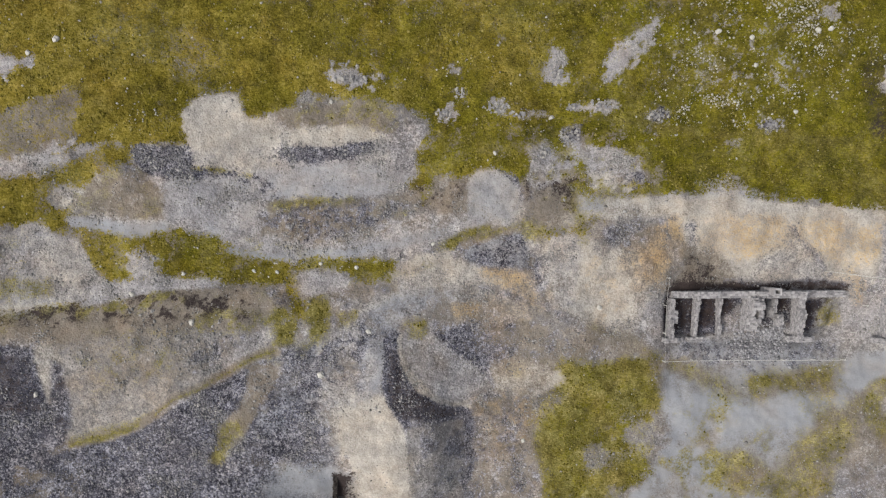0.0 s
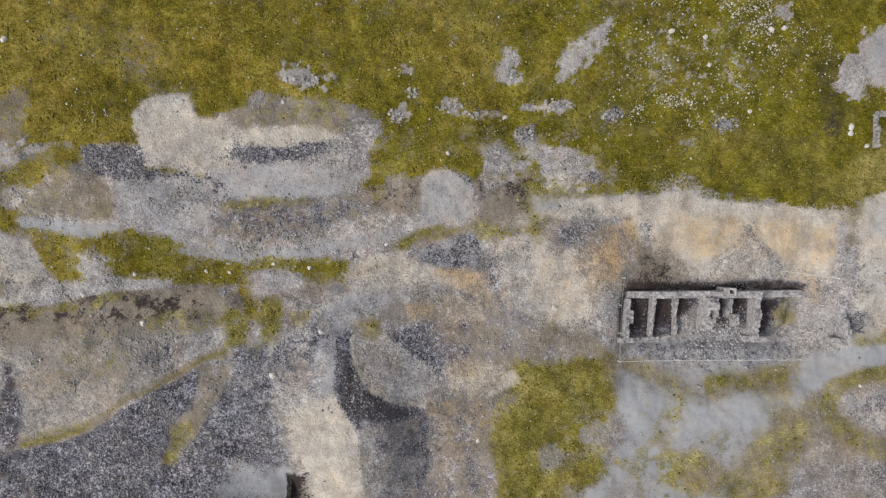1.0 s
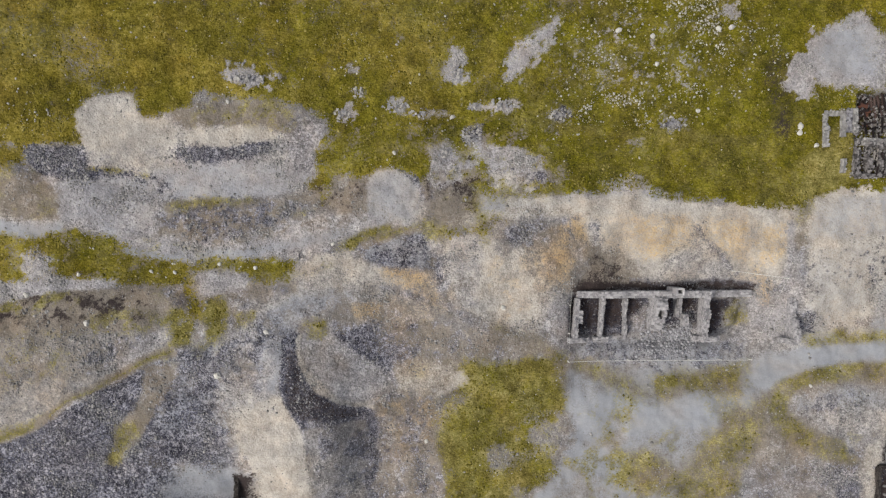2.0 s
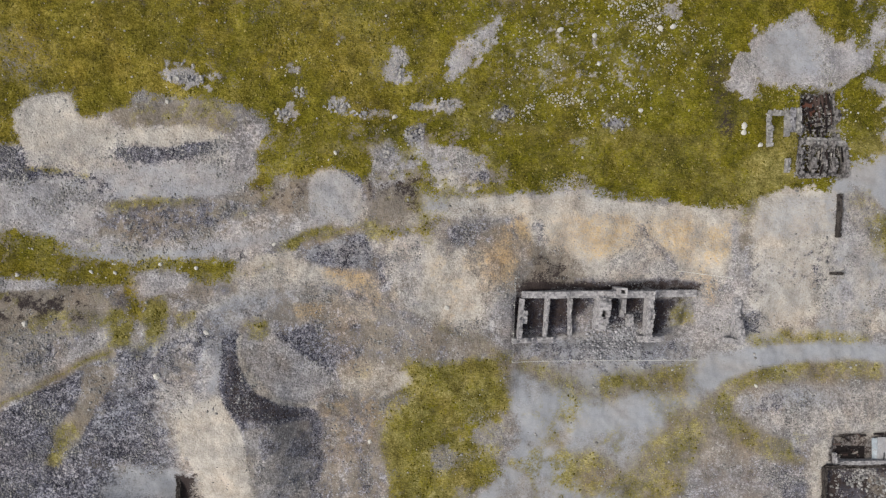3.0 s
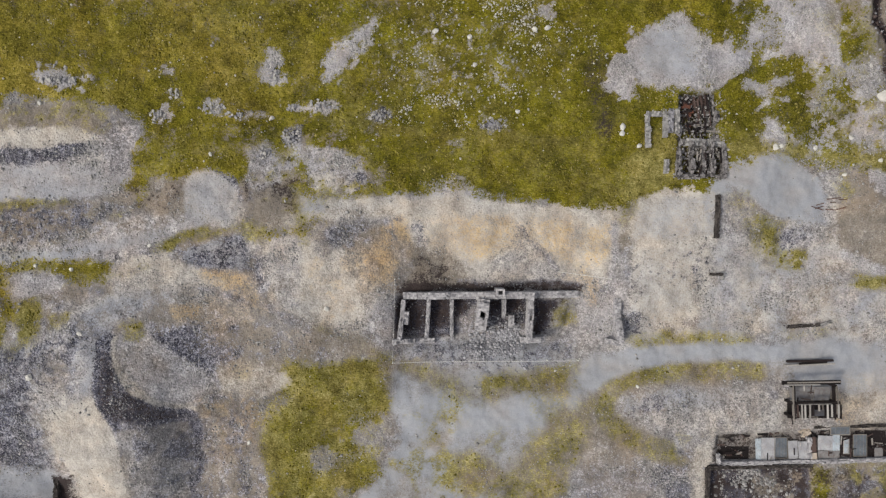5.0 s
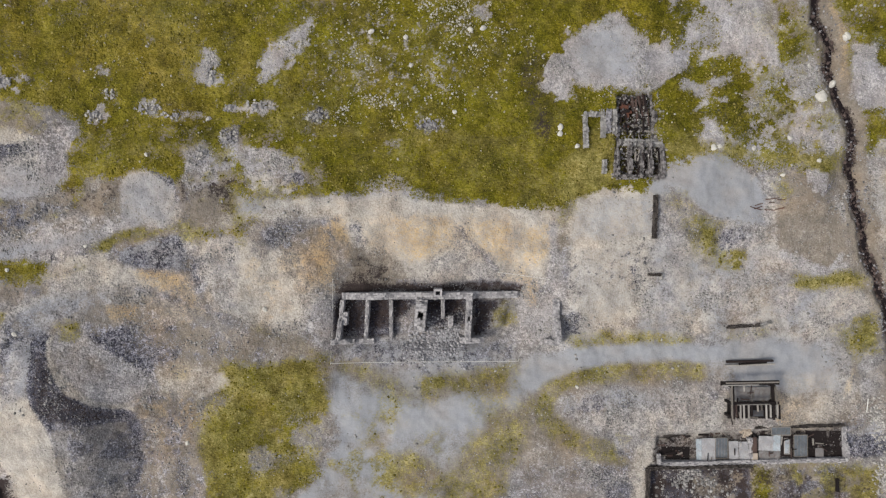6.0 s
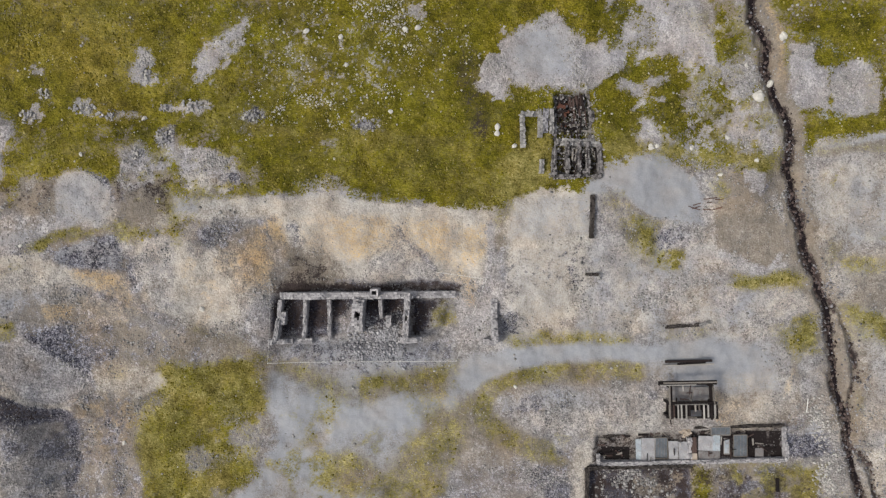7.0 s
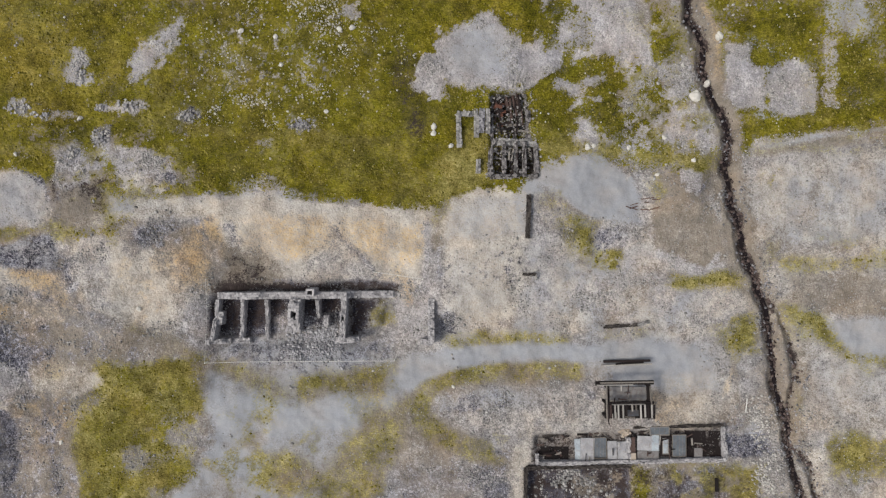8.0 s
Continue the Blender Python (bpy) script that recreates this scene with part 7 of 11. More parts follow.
speckle("mud", [(10.1, 6.3), (13.4, 6.5), (13.6, 4.4), (10.1, 3.6)], 0.35, 1.0, 0.45, 481)
streak("cream", [(11.9, 3.1), (16.9, 3.8), (22.0, 4.7), (28.5, 5.1)], 1.3, 0.45, 0.5, 0.3)
streak("moss", [(0.7, -0.0), (2.5, 1.5), (5.0, 2.5)], 0.9, 0.85, 0.0, 0.15)
paint("moss", [(7.8, 2.9), (10.0, 3.6), (11.8, 2.3), (10.9, 0.7), (9.3, 1.5)], 0.7, 0.1, 0.3)
paint("moss", [(14.9, 3.9), (16.0, 4.0), (16.0, 0.7), (15.0, 0.6)], 0.65, 0.0, 0.25)
paint("slaty", [(1.8, 0.1), (5.0, 1.9), (8.7, 2.1), (9.3, -1.8), (5.8, -2.3), (2.8, -1.5)], 0.45, 0.35, 0.2)
speckle("silt", [(1.8, 0.1), (5.0, 1.9), (8.7, 2.1), (9.3, -1.8), (3.1, -1.5)], 0.5, 0.8, 0.5, 482)
paint("cream", [(-3.0, -0.6), (-0.0, -0.3), (3.1, -2.4), (6.8, -3.7), (1.8, -3.8), (-3.0, -3.6)], 0.6, 0.5, 0.25)
paint("ochre", [(3.1, -2.3), (5.5, -2.5), (7.7, -3.7), (7.4, -4.5), (4.3, -3.7)], 0.35, 0.6, 0.4)
paint("ochre", [(0.7, -5.9), (3.9, -6.5), (3.9, -7.9), (1.2, -7.8)], 0.45, 0.3, 0.3)
paint("slaty", [(10.6, -0.5), (11.8, -0.5), (12.4, -6.6), (11.2, -6.8), (10.0, -3.7)], 0.35, 0.5, 0.3)
paint("pale", [(12.1, 1.4), (15.0, 1.5), (15.6, -0.9), (14.9, -6.6), (12.4, -6.6), (11.8, -1.8)], 0.55, 0.4, 0.25)
paint("cream", [(15.0, -0.9), (19.4, -1.1), (21.3, -3.8), (22.0, -7.7), (19.4, -8.6), (16.2, -7.6), (15.6, -3.7)], 0.55, 0.4, 0.25)
paint("silt", [(17.8, 1.9), (21.3, 2.3), (21.3, 0.1), (18.8, -0.2)], 0.4, 0.6, 0.3)
speckle("slaty", [(17.5, 2.9), (23.9, 3.3), (23.9, 0.1), (19.4, -0.6)], 0.5, 0.8, 0.45, 483)
paint("ochre", [(22.3, 0.6), (24.0, 0.7), (24.9, -2.5), (23.4, -3.2)], 0.4, 0.6, 0.4)
streak("slaty", [(11.7, -7.2), (15.5, -9.2), (20.0, -10.9)], 0.6, 0.5, 0.3, 0.2)
streak("pale", [(9.8, -6.8), (13.0, -8.8), (16.8, -10.9)], 0.4, 0.5, 0.3, 0.15)
speckle("slaty", [(22.0, -6.4), (25.9, -6.5), (25.9, -11.0), (21.9, -11.0)], 0.5, 0.7, 0.42, 484)
# broken edges and worn turf over the mounds
speckle("earth", [(8.8, 14.2), (23.9, 14.3), (25.8, 6.2), (14.4, 2.6), (8.7, 3.3)], 0.5, 1.1, 0.45, 491)
speckle("moss", [(9.4, 13.3), (23.9, 12.8), (25.2, 6.2), (15.6, 3.6), (9.4, 6.4)], 0.6, 1.2, 0.4, 492)
speckle("mud", [(9.4, 12.0), (15.7, 12.7), (15.6, 3.6), (10.0, 3.6)], 0.35, 1.0, 0.4, 493)
speckle("mud", [(7.0, 12.9), (13.2, 13.6), (13.5, 9.5), (6.9, 8.9)], 0.35, 1.6, 0.5, 494)
speckle("pale", [(-1.1, 8.5), (3.2, 8.9), (3.1, 3.9), (-1.2, 3.9)], 0.5, 0.9, 0.42, 495)
speckle("earth", [(-1.5, 15.0), (11.9, 15.2), (11.9, 13.0), (-1.6, 12.8)], 0.35, 1.1, 0.42, 496)
streak("grass", [(15.0, 11.3), (15.7, 8.9), (16.0, 6.7)], 0.9, 0.6, 0.2, 0.5)
streak("slaty", [(9.5, 6.9), (10.1, 5.1), (9.5, 3.1)], 0.5, 0.4, 0.3, 0.3)
speckle("earth", [(-19.8, 5.3), (6.9, 5.4), (6.8, 1.1), (-19.8, 1.1)], 0.35, 1.6, 0.42, 497)
speckle("slaty", [(-29.8, 8.6), (-17.9, 8.8), (-6.0, 5.4), (-7.3, 1.4), (-30.0, 1.4)], 0.3, 0.8, 0.4, 498, 1.0, ("grass", "moss"))
speckle("earth", [(-11.6, 30.2), (28.3, 31.2), (28.4, 15.3), (3.3, 15.0), (-12.0, 17.1)], 0.2, 1.2, 0.36, 499)
# the dark wet band under the western turf
paint("mud", [(-48.7, -6.2), (-40.8, -6.3), (-36.8, -5.5), (-26.8, -4.2), (-21.0, -4.1), (-16.9, -4.4), (-16.6, -6.1), (-19.8, -7.8), (-29.6, -7.5), (-38.5, -7.7), (-48.6, -7.8)], 0.3, 0.5, 0.4)
speckle("moss", [(-48.7, -6.2), (-36.8, -5.6), (-26.8, -4.4), (-17.5, -4.1), (-16.9, -6.1), (-29.7, -7.1), (-48.6, -7.6)], 0.4, 1.2, 0.4, 501)
# smooth washed flat across the stream
paint("silt", [(98.7, -8.5), (104.5, -8.1), (116.3, -7.7), (116.6, -13.3), (104.7, -13.3), (100.3, -12.4)], 0.75, 0.35, 0.15)
paint("cream", [(95.3, -14.8), (100.4, -14.1), (104.8, -14.7), (116.7, -14.7), (117.0, -21.4), (98.7, -22.9), (95.8, -20.2)], 0.4, 0.8, 0.3)
streak("moss", [(93.4, -7.8), (96.3, -8.7), (99.1, -12.0), (103.0, -14.7)], 1.2, 0.6, 0.3, 0.4)
streak("moss", [(92.4, -1.5), (96.6, -2.0), (103.6, -1.1), (112.6, -0.8)], 1.2, 0.5, 0.4, 0.4)
paint("moss", [(99.4, -23.2), (105.0, -22.4), (113.8, -22.8), (113.9, -27.5), (100.0, -27.6)], 0.6, 0.4, 0.5)
streak("earth", [(88.9, 11.1), (95.3, 12.1), (103.3, 13.1), (111.5, 13.7)], 0.8, 0.5, 0.4, 0.3)
# floors of the bins, with the walls' shade painted in
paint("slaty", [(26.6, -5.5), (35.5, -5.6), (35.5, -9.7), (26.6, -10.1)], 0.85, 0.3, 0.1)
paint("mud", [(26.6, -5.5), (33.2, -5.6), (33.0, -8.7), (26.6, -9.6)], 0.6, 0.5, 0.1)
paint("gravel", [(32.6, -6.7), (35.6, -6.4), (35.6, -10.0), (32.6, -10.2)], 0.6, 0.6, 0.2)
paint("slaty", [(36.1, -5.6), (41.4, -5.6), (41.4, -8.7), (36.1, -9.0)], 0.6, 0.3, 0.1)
# ---- the meadow, closed turf with its stone patches ----
paint("grass", [(-25.2, 26.2), (46.9, 27.5), (48.2, 21.5), (49.4, 17.3), (52.9, 13.6), (52.4, 7.9), (50.6, 5.6), (38.8, 6.3), (36.8, 7.2), (34.9, 7.2), (27.1, 6.5), (25.8, 9.1), (22.0, 11.6), (18.2, 13.7), (13.1, 14.5), (9.4, 13.4), (4.6, 13.0), (-0.3, 12.6), (-1.6, 14.2), (-5.7, 16.2), (-8.5, 16.8), (-21.2, 16.8), (-25.5, 16.9)], 0.6, 0.3, 0.3)
speckle("moss", [(-2.4, 27.0), (46.9, 27.5), (51.8, 7.2), (38.8, 6.3), (22.0, 11.6), (9.5, 18.3)], 0.25, 2.4, 0.45, 660, 2.0)
paint("pale", [(-13.1, 19.1), (-10.2, 19.5), (-7.4, 18.9), (-7.9, 18.1), (-12.0, 18.0)], 0.75, 0.3, 0.7)
paint("pale", [(12.2, 22.1), (13.0, 21.7), (13.8, 19.0), (12.6, 18.3), (11.4, 18.9)], 0.75, 0.4, 0.6)
paint("pale", [(18.3, 20.8), (21.4, 24.0), (23.6, 25.2), (23.9, 24.1), (22.0, 21.8), (20.4, 20.3), (18.6, 18.7), (17.9, 19.3)], 0.75, 0.5, 0.8)
paint("pale", [(13.5, 16.3), (17.0, 16.1), (18.6, 17.1), (20.0, 16.3), (18.2, 15.6), (14.4, 15.6)], 0.75, 0.2, 0.6)
paint("slaty", [(23.3, 15.4), (24.9, 15.8), (25.7, 14.9), (23.9, 14.5)], 0.6, 0.2, 0.2)
paint("slaty", [(35.4, 13.9), (36.9, 14.6), (38.2, 13.6), (36.6, 13.1)], 0.75, 0.1, 0.2)
paint("pale", [(-0.4, 15.4), (1.0, 15.9), (1.8, 14.8), (0.6, 13.9), (-0.3, 14.4)], 0.7, 0.2, 0.25)
paint("pale", [(4.6, 16.9), (6.5, 16.4), (7.1, 14.8), (10.1, 15.6), (11.9, 14.9), (9.5, 14.5), (5.8, 14.8)], 0.6, 0.2, 0.25)
paint("pale", [(0.7, 20.4), (2.0, 20.1), (1.6, 19.4), (0.7, 19.5)], 0.6, 0.1, 0.2)
paint("pale", [(41.8, 26.9), (43.6, 27.1), (43.4, 25.5), (42.2, 25.1)], 0.7, 0.2, 0.3)
speckle("pale", [(28.3, 25.2), (40.6, 25.5), (40.2, 20.2), (38.5, 16.3), (32.1, 16.0), (29.0, 18.5)], 0.45, 0.6, 0.24, 661, 1.5)
speckle("pale", [(23.3, 24.0), (28.3, 24.0), (28.4, 17.9), (23.9, 18.5)], 0.25, 0.5, 0.24, 662, 1.5)
paint("gravel", [(31.9, 12.2), (33.7, 12.5), (34.1, 11.0), (32.2, 10.7)], 0.35, 0.4, 0.3)
paint("mud", [(47.5, 22.2), (48.5, 22.4), (49.3, 18.6), (50.1, 15.6), (50.5, 12.4), (49.2, 11.7), (48.4, 14.3), (47.7, 16.8), (47.0, 19.2)], 0.4, 0.9, 0.5)
paint("mud", [(49.3, 14.6), (50.9, 14.8), (50.7, 11.7), (49.4, 11.7)], 0.3, 0.8, 0.5)
streak("moss", [(26.5, 13.6), (32.1, 12.9), (37.2, 13.3), (42.5, 12.3), (47.7, 12.6)], 0.5, 0.6, 0.0, 0.2)
streak("mud", [(11.9, 14.7), (18.2, 14.8), (23.3, 13.8), (28.4, 13.4)], 0.6, 0.25, 0.4, 0.4)
streak("mud", [(27.1, 9.1), (32.2, 8.8), (38.7, 9.3), (44.5, 8.6)], 0.5, 0.2, 0.4, 0.4)
paint("moss", [(46.5, 9.1), (50.4, 9.1), (54.3, 11.7), (57.6, 9.1), (54.4, 6.2), (47.9, 5.9)], 0.35, 0.8, 0.4)
paint("moss", [(26.4, 12.8), (34.7, 12.5), (46.4, 12.0), (49.8, 9.2), (47.9, 6.6), (38.8, 6.6), (28.4, 7.2), (26.5, 9.7)], 0.3, 1.2, 0.5)
speckle("grass", [(-1.6, 13.9), (13.1, 14.8), (18.2, 13.7), (15.7, 11.6), (9.4, 9.0), (2.1, 8.3), (-2.9, 7.7)], 0.5, 1.4, 0.5, 690)
streak("moss", [(-1.0, 8.9), (4.6, 10.8), (9.4, 11.4), (14.4, 13.5)], 0.9, 0.5, 0.3, 0.5)
# ---- the western tip, laid in full ----
paint("grass", [(-36.7, 16.9), (-25.7, 17.4), (-26.0, 16.1), (-27.4, 14.6), (-27.7, 13.0), (-27.0, 12.2), (-27.3, 11.3), (-32.5, 11.0), (-35.1, 11.6), (-37.2, 11.9)], 0.9, -0.2, 0.2)
paint("grass", [(-21.2, 17.6), (-13.3, 17.2), (-15.6, 16.8), (-15.7, 15.3), (-18.1, 14.8), (-19.6, 14.4), (-20.9, 14.3), (-21.1, 15.5)], 0.85, -0.2, 0.2)
paint("cream", [(-27.3, 14.3), (-25.8, 16.0), (-23.8, 16.5), (-21.8, 16.5), (-21.3, 14.9), (-21.0, 13.8), (-18.4, 14.2), (-17.3, 13.2), (-18.3, 11.0), (-19.4, 8.8), (-22.0, 8.4), (-24.8, 8.7), (-26.8, 9.2), (-26.6, 11.3)], 0.5, 0.35, 0.12)
paint("cream", [(-18.5, 13.2), (-15.2, 13.0), (-11.0, 13.5), (-8.6, 13.3), (-6.9, 12.0), (-9.8, 11.7), (-14.0, 11.9), (-16.4, 11.6), (-18.3, 11.0)], 0.55, 0.35, 0.12)
paint("earth", [(-18.1, 15.0), (-12.1, 15.4), (-6.7, 15.5), (-4.9, 15.0), (-6.1, 13.4), (-8.6, 13.5), (-12.2, 13.5), (-16.4, 13.2), (-17.8, 13.8)], 0.6, 0.35, 0.2)
speckle("moss", [(-15.7, 15.6), (-6.1, 16.2), (-3.7, 14.1), (-6.2, 12.5), (-8.6, 13.5), (-15.8, 13.2)], 0.5, 0.9, 0.45, 601)
paint("slaty", [(-32.3, 11.0), (-29.4, 11.1), (-27.1, 10.9), (-26.8, 9.5), (-27.1, 8.3), (-22.6, 8.5), (-22.4, 8.0), (-26.3, 7.5), (-29.1, 7.7), (-31.6, 7.9), (-32.6, 8.5)], 0.75, 0.3, 0.15)
speckle("slaty", [(-17.2, 11.0), (-13.5, 11.3), (-8.3, 11.5), (-8.0, 10.5), (-12.3, 9.9), (-16.5, 9.6)], 0.7, 0.7, 0.5, 602)
paint("pale", [(-29.7, 7.3), (-23.3, 7.6), (-21.6, 6.3), (-21.8, 2.7), (-24.4, 2.0), (-27.9, 2.3), (-29.8, 2.9)], 0.6, 0.5, 0.15)
paint("silt", [(-16.6, 9.2), (-12.3, 9.5), (-6.2, 9.5), (-2.8, 8.2), (-3.8, 7.3), (-6.9, 6.0), (-12.4, 6.0), (-16.7, 6.2), (-18.5, 7.2)], 0.35, 0.5, 0.15)
paint("pale", [(-16.6, 9.2), (-12.3, 9.5), (-6.2, 9.5), (-2.8, 8.2), (-3.8, 7.3), (-6.9, 6.0), (-12.4, 6.0), (-16.7, 6.2), (-18.5, 7.2)], 0.4, 0.5, 0.15)
paint("earth", [(-35.8, 6.4), (-34.5, 7.7), (-32.1, 8.5), (-30.8, 7.5), (-29.7, 5.9), (-30.1, 3.2), (-34.7, 3.0), (-36.3, 3.9), (-37.9, 5.4)], 0.5, 0.35, 0.15)
streak("mud", [(-31.8, 7.8), (-30.5, 6.5), (-29.7, 5.5)], 0.9, 0.3, 0.4, 0.4)
streak("moss", [(-25.4, 8.5), (-22.6, 8.4), (-20.9, 8.0)], 0.35, 0.6, 0.0, 0.25)
paint("moss", [(-18.5, 4.9), (-16.1, 5.6), (-9.7, 5.6), (-8.7, 5.1), (-12.4, 4.8), (-16.1, 4.5)], 0.6, -0.2, 0.2)
speckle("earth", [(-18.8, 4.5), (-8.7, 5.0), (-5.0, 5.7), (-3.8, 2.9), (-8.8, 0.1), (-16.2, 0.1), (-19.8, 2.0)], 0.6, 0.8, 0.52, 603)
speckle("mud", [(-18.8, 4.1), (-8.8, 4.7), (-6.3, 3.2), (-10.0, 0.7), (-16.8, 0.7), (-19.5, 2.3)], 0.4, 0.6, 0.45, 604)
streak("silt", [(-39.0, 2.8), (-35.9, 2.4), (-32.4, 1.9), (-29.8, 2.2)], 1.2, 0.75, 0.4, 0.12)
streak("silt", [(-23.2, 0.1), (-20.4, -0.6), (-15.6, -0.7), (-10.0, -0.4), (-5.0, 0.6), (-0.1, 2.1)], 0.9, 0.6, 0.4, 0.12)
paint("silt", [(-22.1, 5.6), (-20.7, 5.7), (-20.5, 3.1), (-21.8, 2.7)], 0.4, 0.5, 0.15)
# turf band and the dark wet ground under it
paint("earth", [(-41.3, -7.1), (-38.1, -6.3), (-32.9, -5.2), (-27.1, -4.0), (-22.5, -4.5), (-18.4, -4.8), (-18.3, -7.2), (-21.1, -7.9), (-25.8, -8.6), (-32.7, -8.7), (-41.2, -8.8)], 0.7, 0.4, 0.2)
speckle("mud", [(-41.3, -7.0), (-38.1, -6.1), (-32.9, -5.2), (-28.9, -4.7), (-22.5, -4.8), (-20.1, -6.3), (-21.1, -7.5), (-29.8, -7.8), (-41.2, -8.1)], 0.75, 1.0, 0.55, 605)
speckle("moss", [(-39.1, -6.4), (-33.0, -4.8), (-27.7, -4.2), (-27.7, -5.6), (-34.7, -7.1), (-39.1, -7.4)], 0.7, 1.0, 0.5, 606)
speckle("moss", [(-28.1, -8.3), (-24.2, -6.2), (-19.5, -7.2), (-20.0, -9.0), (-26.3, -9.3)], 0.55, 1.0, 0.5, 607)
paint("pale", [(-36.5, -4.2), (-33.0, -3.8), (-27.1, -3.4), (-24.3, -3.3), (-24.3, -3.8), (-28.9, -4.5), (-33.0, -4.9), (-38.1, -6.1)], 0.6, 0.3, 0.2)
# the grey fan
paint("gravel", [(-40.2, -10.2), (-34.4, -9.4), (-26.3, -9.4), (-21.1, -9.0), (-18.2, -9.6), (-21.3, -12.0), (-23.9, -13.4), (-26.4, -14.8), (-29.2, -16.2), (-33.0, -18.5), (-38.6, -20.1), (-41.2, -19.0)], 0.45, 0.5, 0.2)
speckle("earth", [(-37.9, -9.4), (-26.3, -9.4), (-22.3, -9.5), (-23.9, -13.1), (-29.5, -15.3), (-37.9, -14.2)], 0.45, 0.9, 0.48, 608)
speckle("moss", [(-39.0, -10.8), (-26.8, -10.1), (-27.3, -11.8), (-32.6, -14.2), (-37.9, -13.0)], 0.35, 0.8, 0.42, 609)
speckle("slaty", [(-27.4, -10.2), (-24.0, -9.5), (-20.0, -8.1), (-19.1, -9.0), (-22.2, -11.4), (-26.1, -13.0)], 0.6, 0.8, 0.5, 610)
streak("pale", [(-23.9, -12.8), (-22.2, -11.7), (-20.2, -9.9), (-18.8, -9.0)], 1.6, 0.5, 0.5, 0.3)
streak("slaty", [(-40.9, -21.6), (-38.7, -21.2), (-35.2, -20.5), (-32.5, -19.7), (-29.9, -18.2), (-27.3, -16.3), (-24.4, -14.9), (-22.3, -13.5), (-20.0, -12.3)], 1.7, 0.8, 0.4, 0.25)
streak("earth", [(-41.4, -21.2), (-38.6, -20.5), (-35.1, -19.7), (-32.7, -18.8), (-30.1, -17.5), (-28.9, -16.3), (-26.1, -15.1), (-23.3, -13.4), (-21.3, -12.0), (-18.2, -11.1)], 1.1, 0.85, 0.3, 0.15)
streak("moss", [(-39.8, -20.7), (-37.0, -20.2), (-34.4, -19.4), (-32.7, -18.7)], 0.55, 0.85, -0.1, 0.2)
streak("moss", [(-30.4, -17.7), (-28.9, -16.3), (-26.1, -15.1), (-23.3, -13.4), (-21.3, -12.1), (-18.2, -11.1)], 0.3, 0.85, -0.15, 0.15)
streak("pale", [(-29.7, -17.4), (-28.1, -16.4), (-25.9, -15.5), (-23.9, -14.4)], 0.35, 0.6, 0.25, 0.08)
# brown tongue
paint("slaty", [(-25.6, -15.4), (-22.3, -13.8), (-21.1, -15.0), (-23.0, -18.4), (-24.7, -21.3), (-26.8, -21.8), (-27.7, -19.2)], 0.6, 0.4, 0.2)
paint("earth", [(-21.0, -12.6), (-18.5, -12.3), (-17.6, -13.3), (-19.8, -17.0), (-21.7, -20.1), (-23.6, -22.7), (-24.4, -21.9), (-24.1, -19.3), (-21.8, -16.9), (-21.1, -15.0)], 0.7, 0.3, 0.15)
paint("moss", [(-24.3, -19.0), (-21.9, -18.5), (-21.7, -20.1), (-23.6, -22.7), (-23.7, -23.6), (-25.2, -23.1), (-25.1, -22.2), (-24.2, -21.6)], 0.6, -0.2, 0.15)
# dark waste, pale cone
speckle("slaty", [(-38.7, -21.7), (-25.6, -21.2), (-24.4, -26.9), (-38.6, -26.6)], 0.7, 1.6, 0.52, 611)
speckle("mud", [(-31.3, -20.4), (-24.4, -21.9), (-24.4, -24.9), (-30.4, -24.8)], 0.45, 1.2, 0.5, 612)
speckle("mud", [(-18.3, -17.0), (-13.6, -19.6), (-11.4, -23.7), (-14.6, -25.8), (-18.0, -22.2)], 0.4, 1.4, 0.55, 613)
paint("slaty", [(-17.8, -18.0), (-14.8, -19.0), (-12.1, -21.6), (-11.7, -24.1), (-15.1, -24.3), (-18.0, -22.2)], 0.45, 0.6, 0.2)
paint("silt", [(-19.2, -25.9), (-15.8, -25.3), (-12.8, -24.8), (-11.6, -26.0), (-13.0, -28.1), (-19.2, -27.2)], 0.5, 0.6, 0.2)
paint("cream", [(-9.5, -16.6), (-7.6, -15.2), (-6.0, -15.9), (-4.7, -18.3), (-4.2, -21.4), (-3.8, -27.8), (-10.8, -28.2), (-9.5, -23.6), (-11.1, -20.3), (-13.5, -18.0), (-12.3, -17.0)], 0.55, 0.5, 0.12)
paint("pale", [(-13.5, -15.8), (-12.1, -13.3), (-8.5, -12.7), (-6.8, -10.5), (-6.1, -12.2), (-7.0, -14.6), (-7.6, -15.8), (-9.8, -16.8), (-12.9, -18.0)], 0.35, 0.6, 0.3)
streak("silt", [(-6.6, -10.4), (-6.8, -12.8), (-7.4, -15.2)], 0.7, 0.6, 0.4, 0.12)
# foot of the adit wall, painted shadow again
paint("mud", [(-12.5, -25.1), (-11.0, -25.3), (-11.4, -28.2), (-12.5, -28.2)], 0.8, 0.3, 0.05)
# gully and crescent tip: the gully's shade and the lit rim are painted
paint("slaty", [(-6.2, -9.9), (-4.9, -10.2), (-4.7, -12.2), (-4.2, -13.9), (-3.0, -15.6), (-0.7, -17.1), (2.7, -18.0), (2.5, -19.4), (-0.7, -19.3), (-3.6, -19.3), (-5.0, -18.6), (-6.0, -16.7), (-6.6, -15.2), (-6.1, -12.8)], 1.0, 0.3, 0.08)
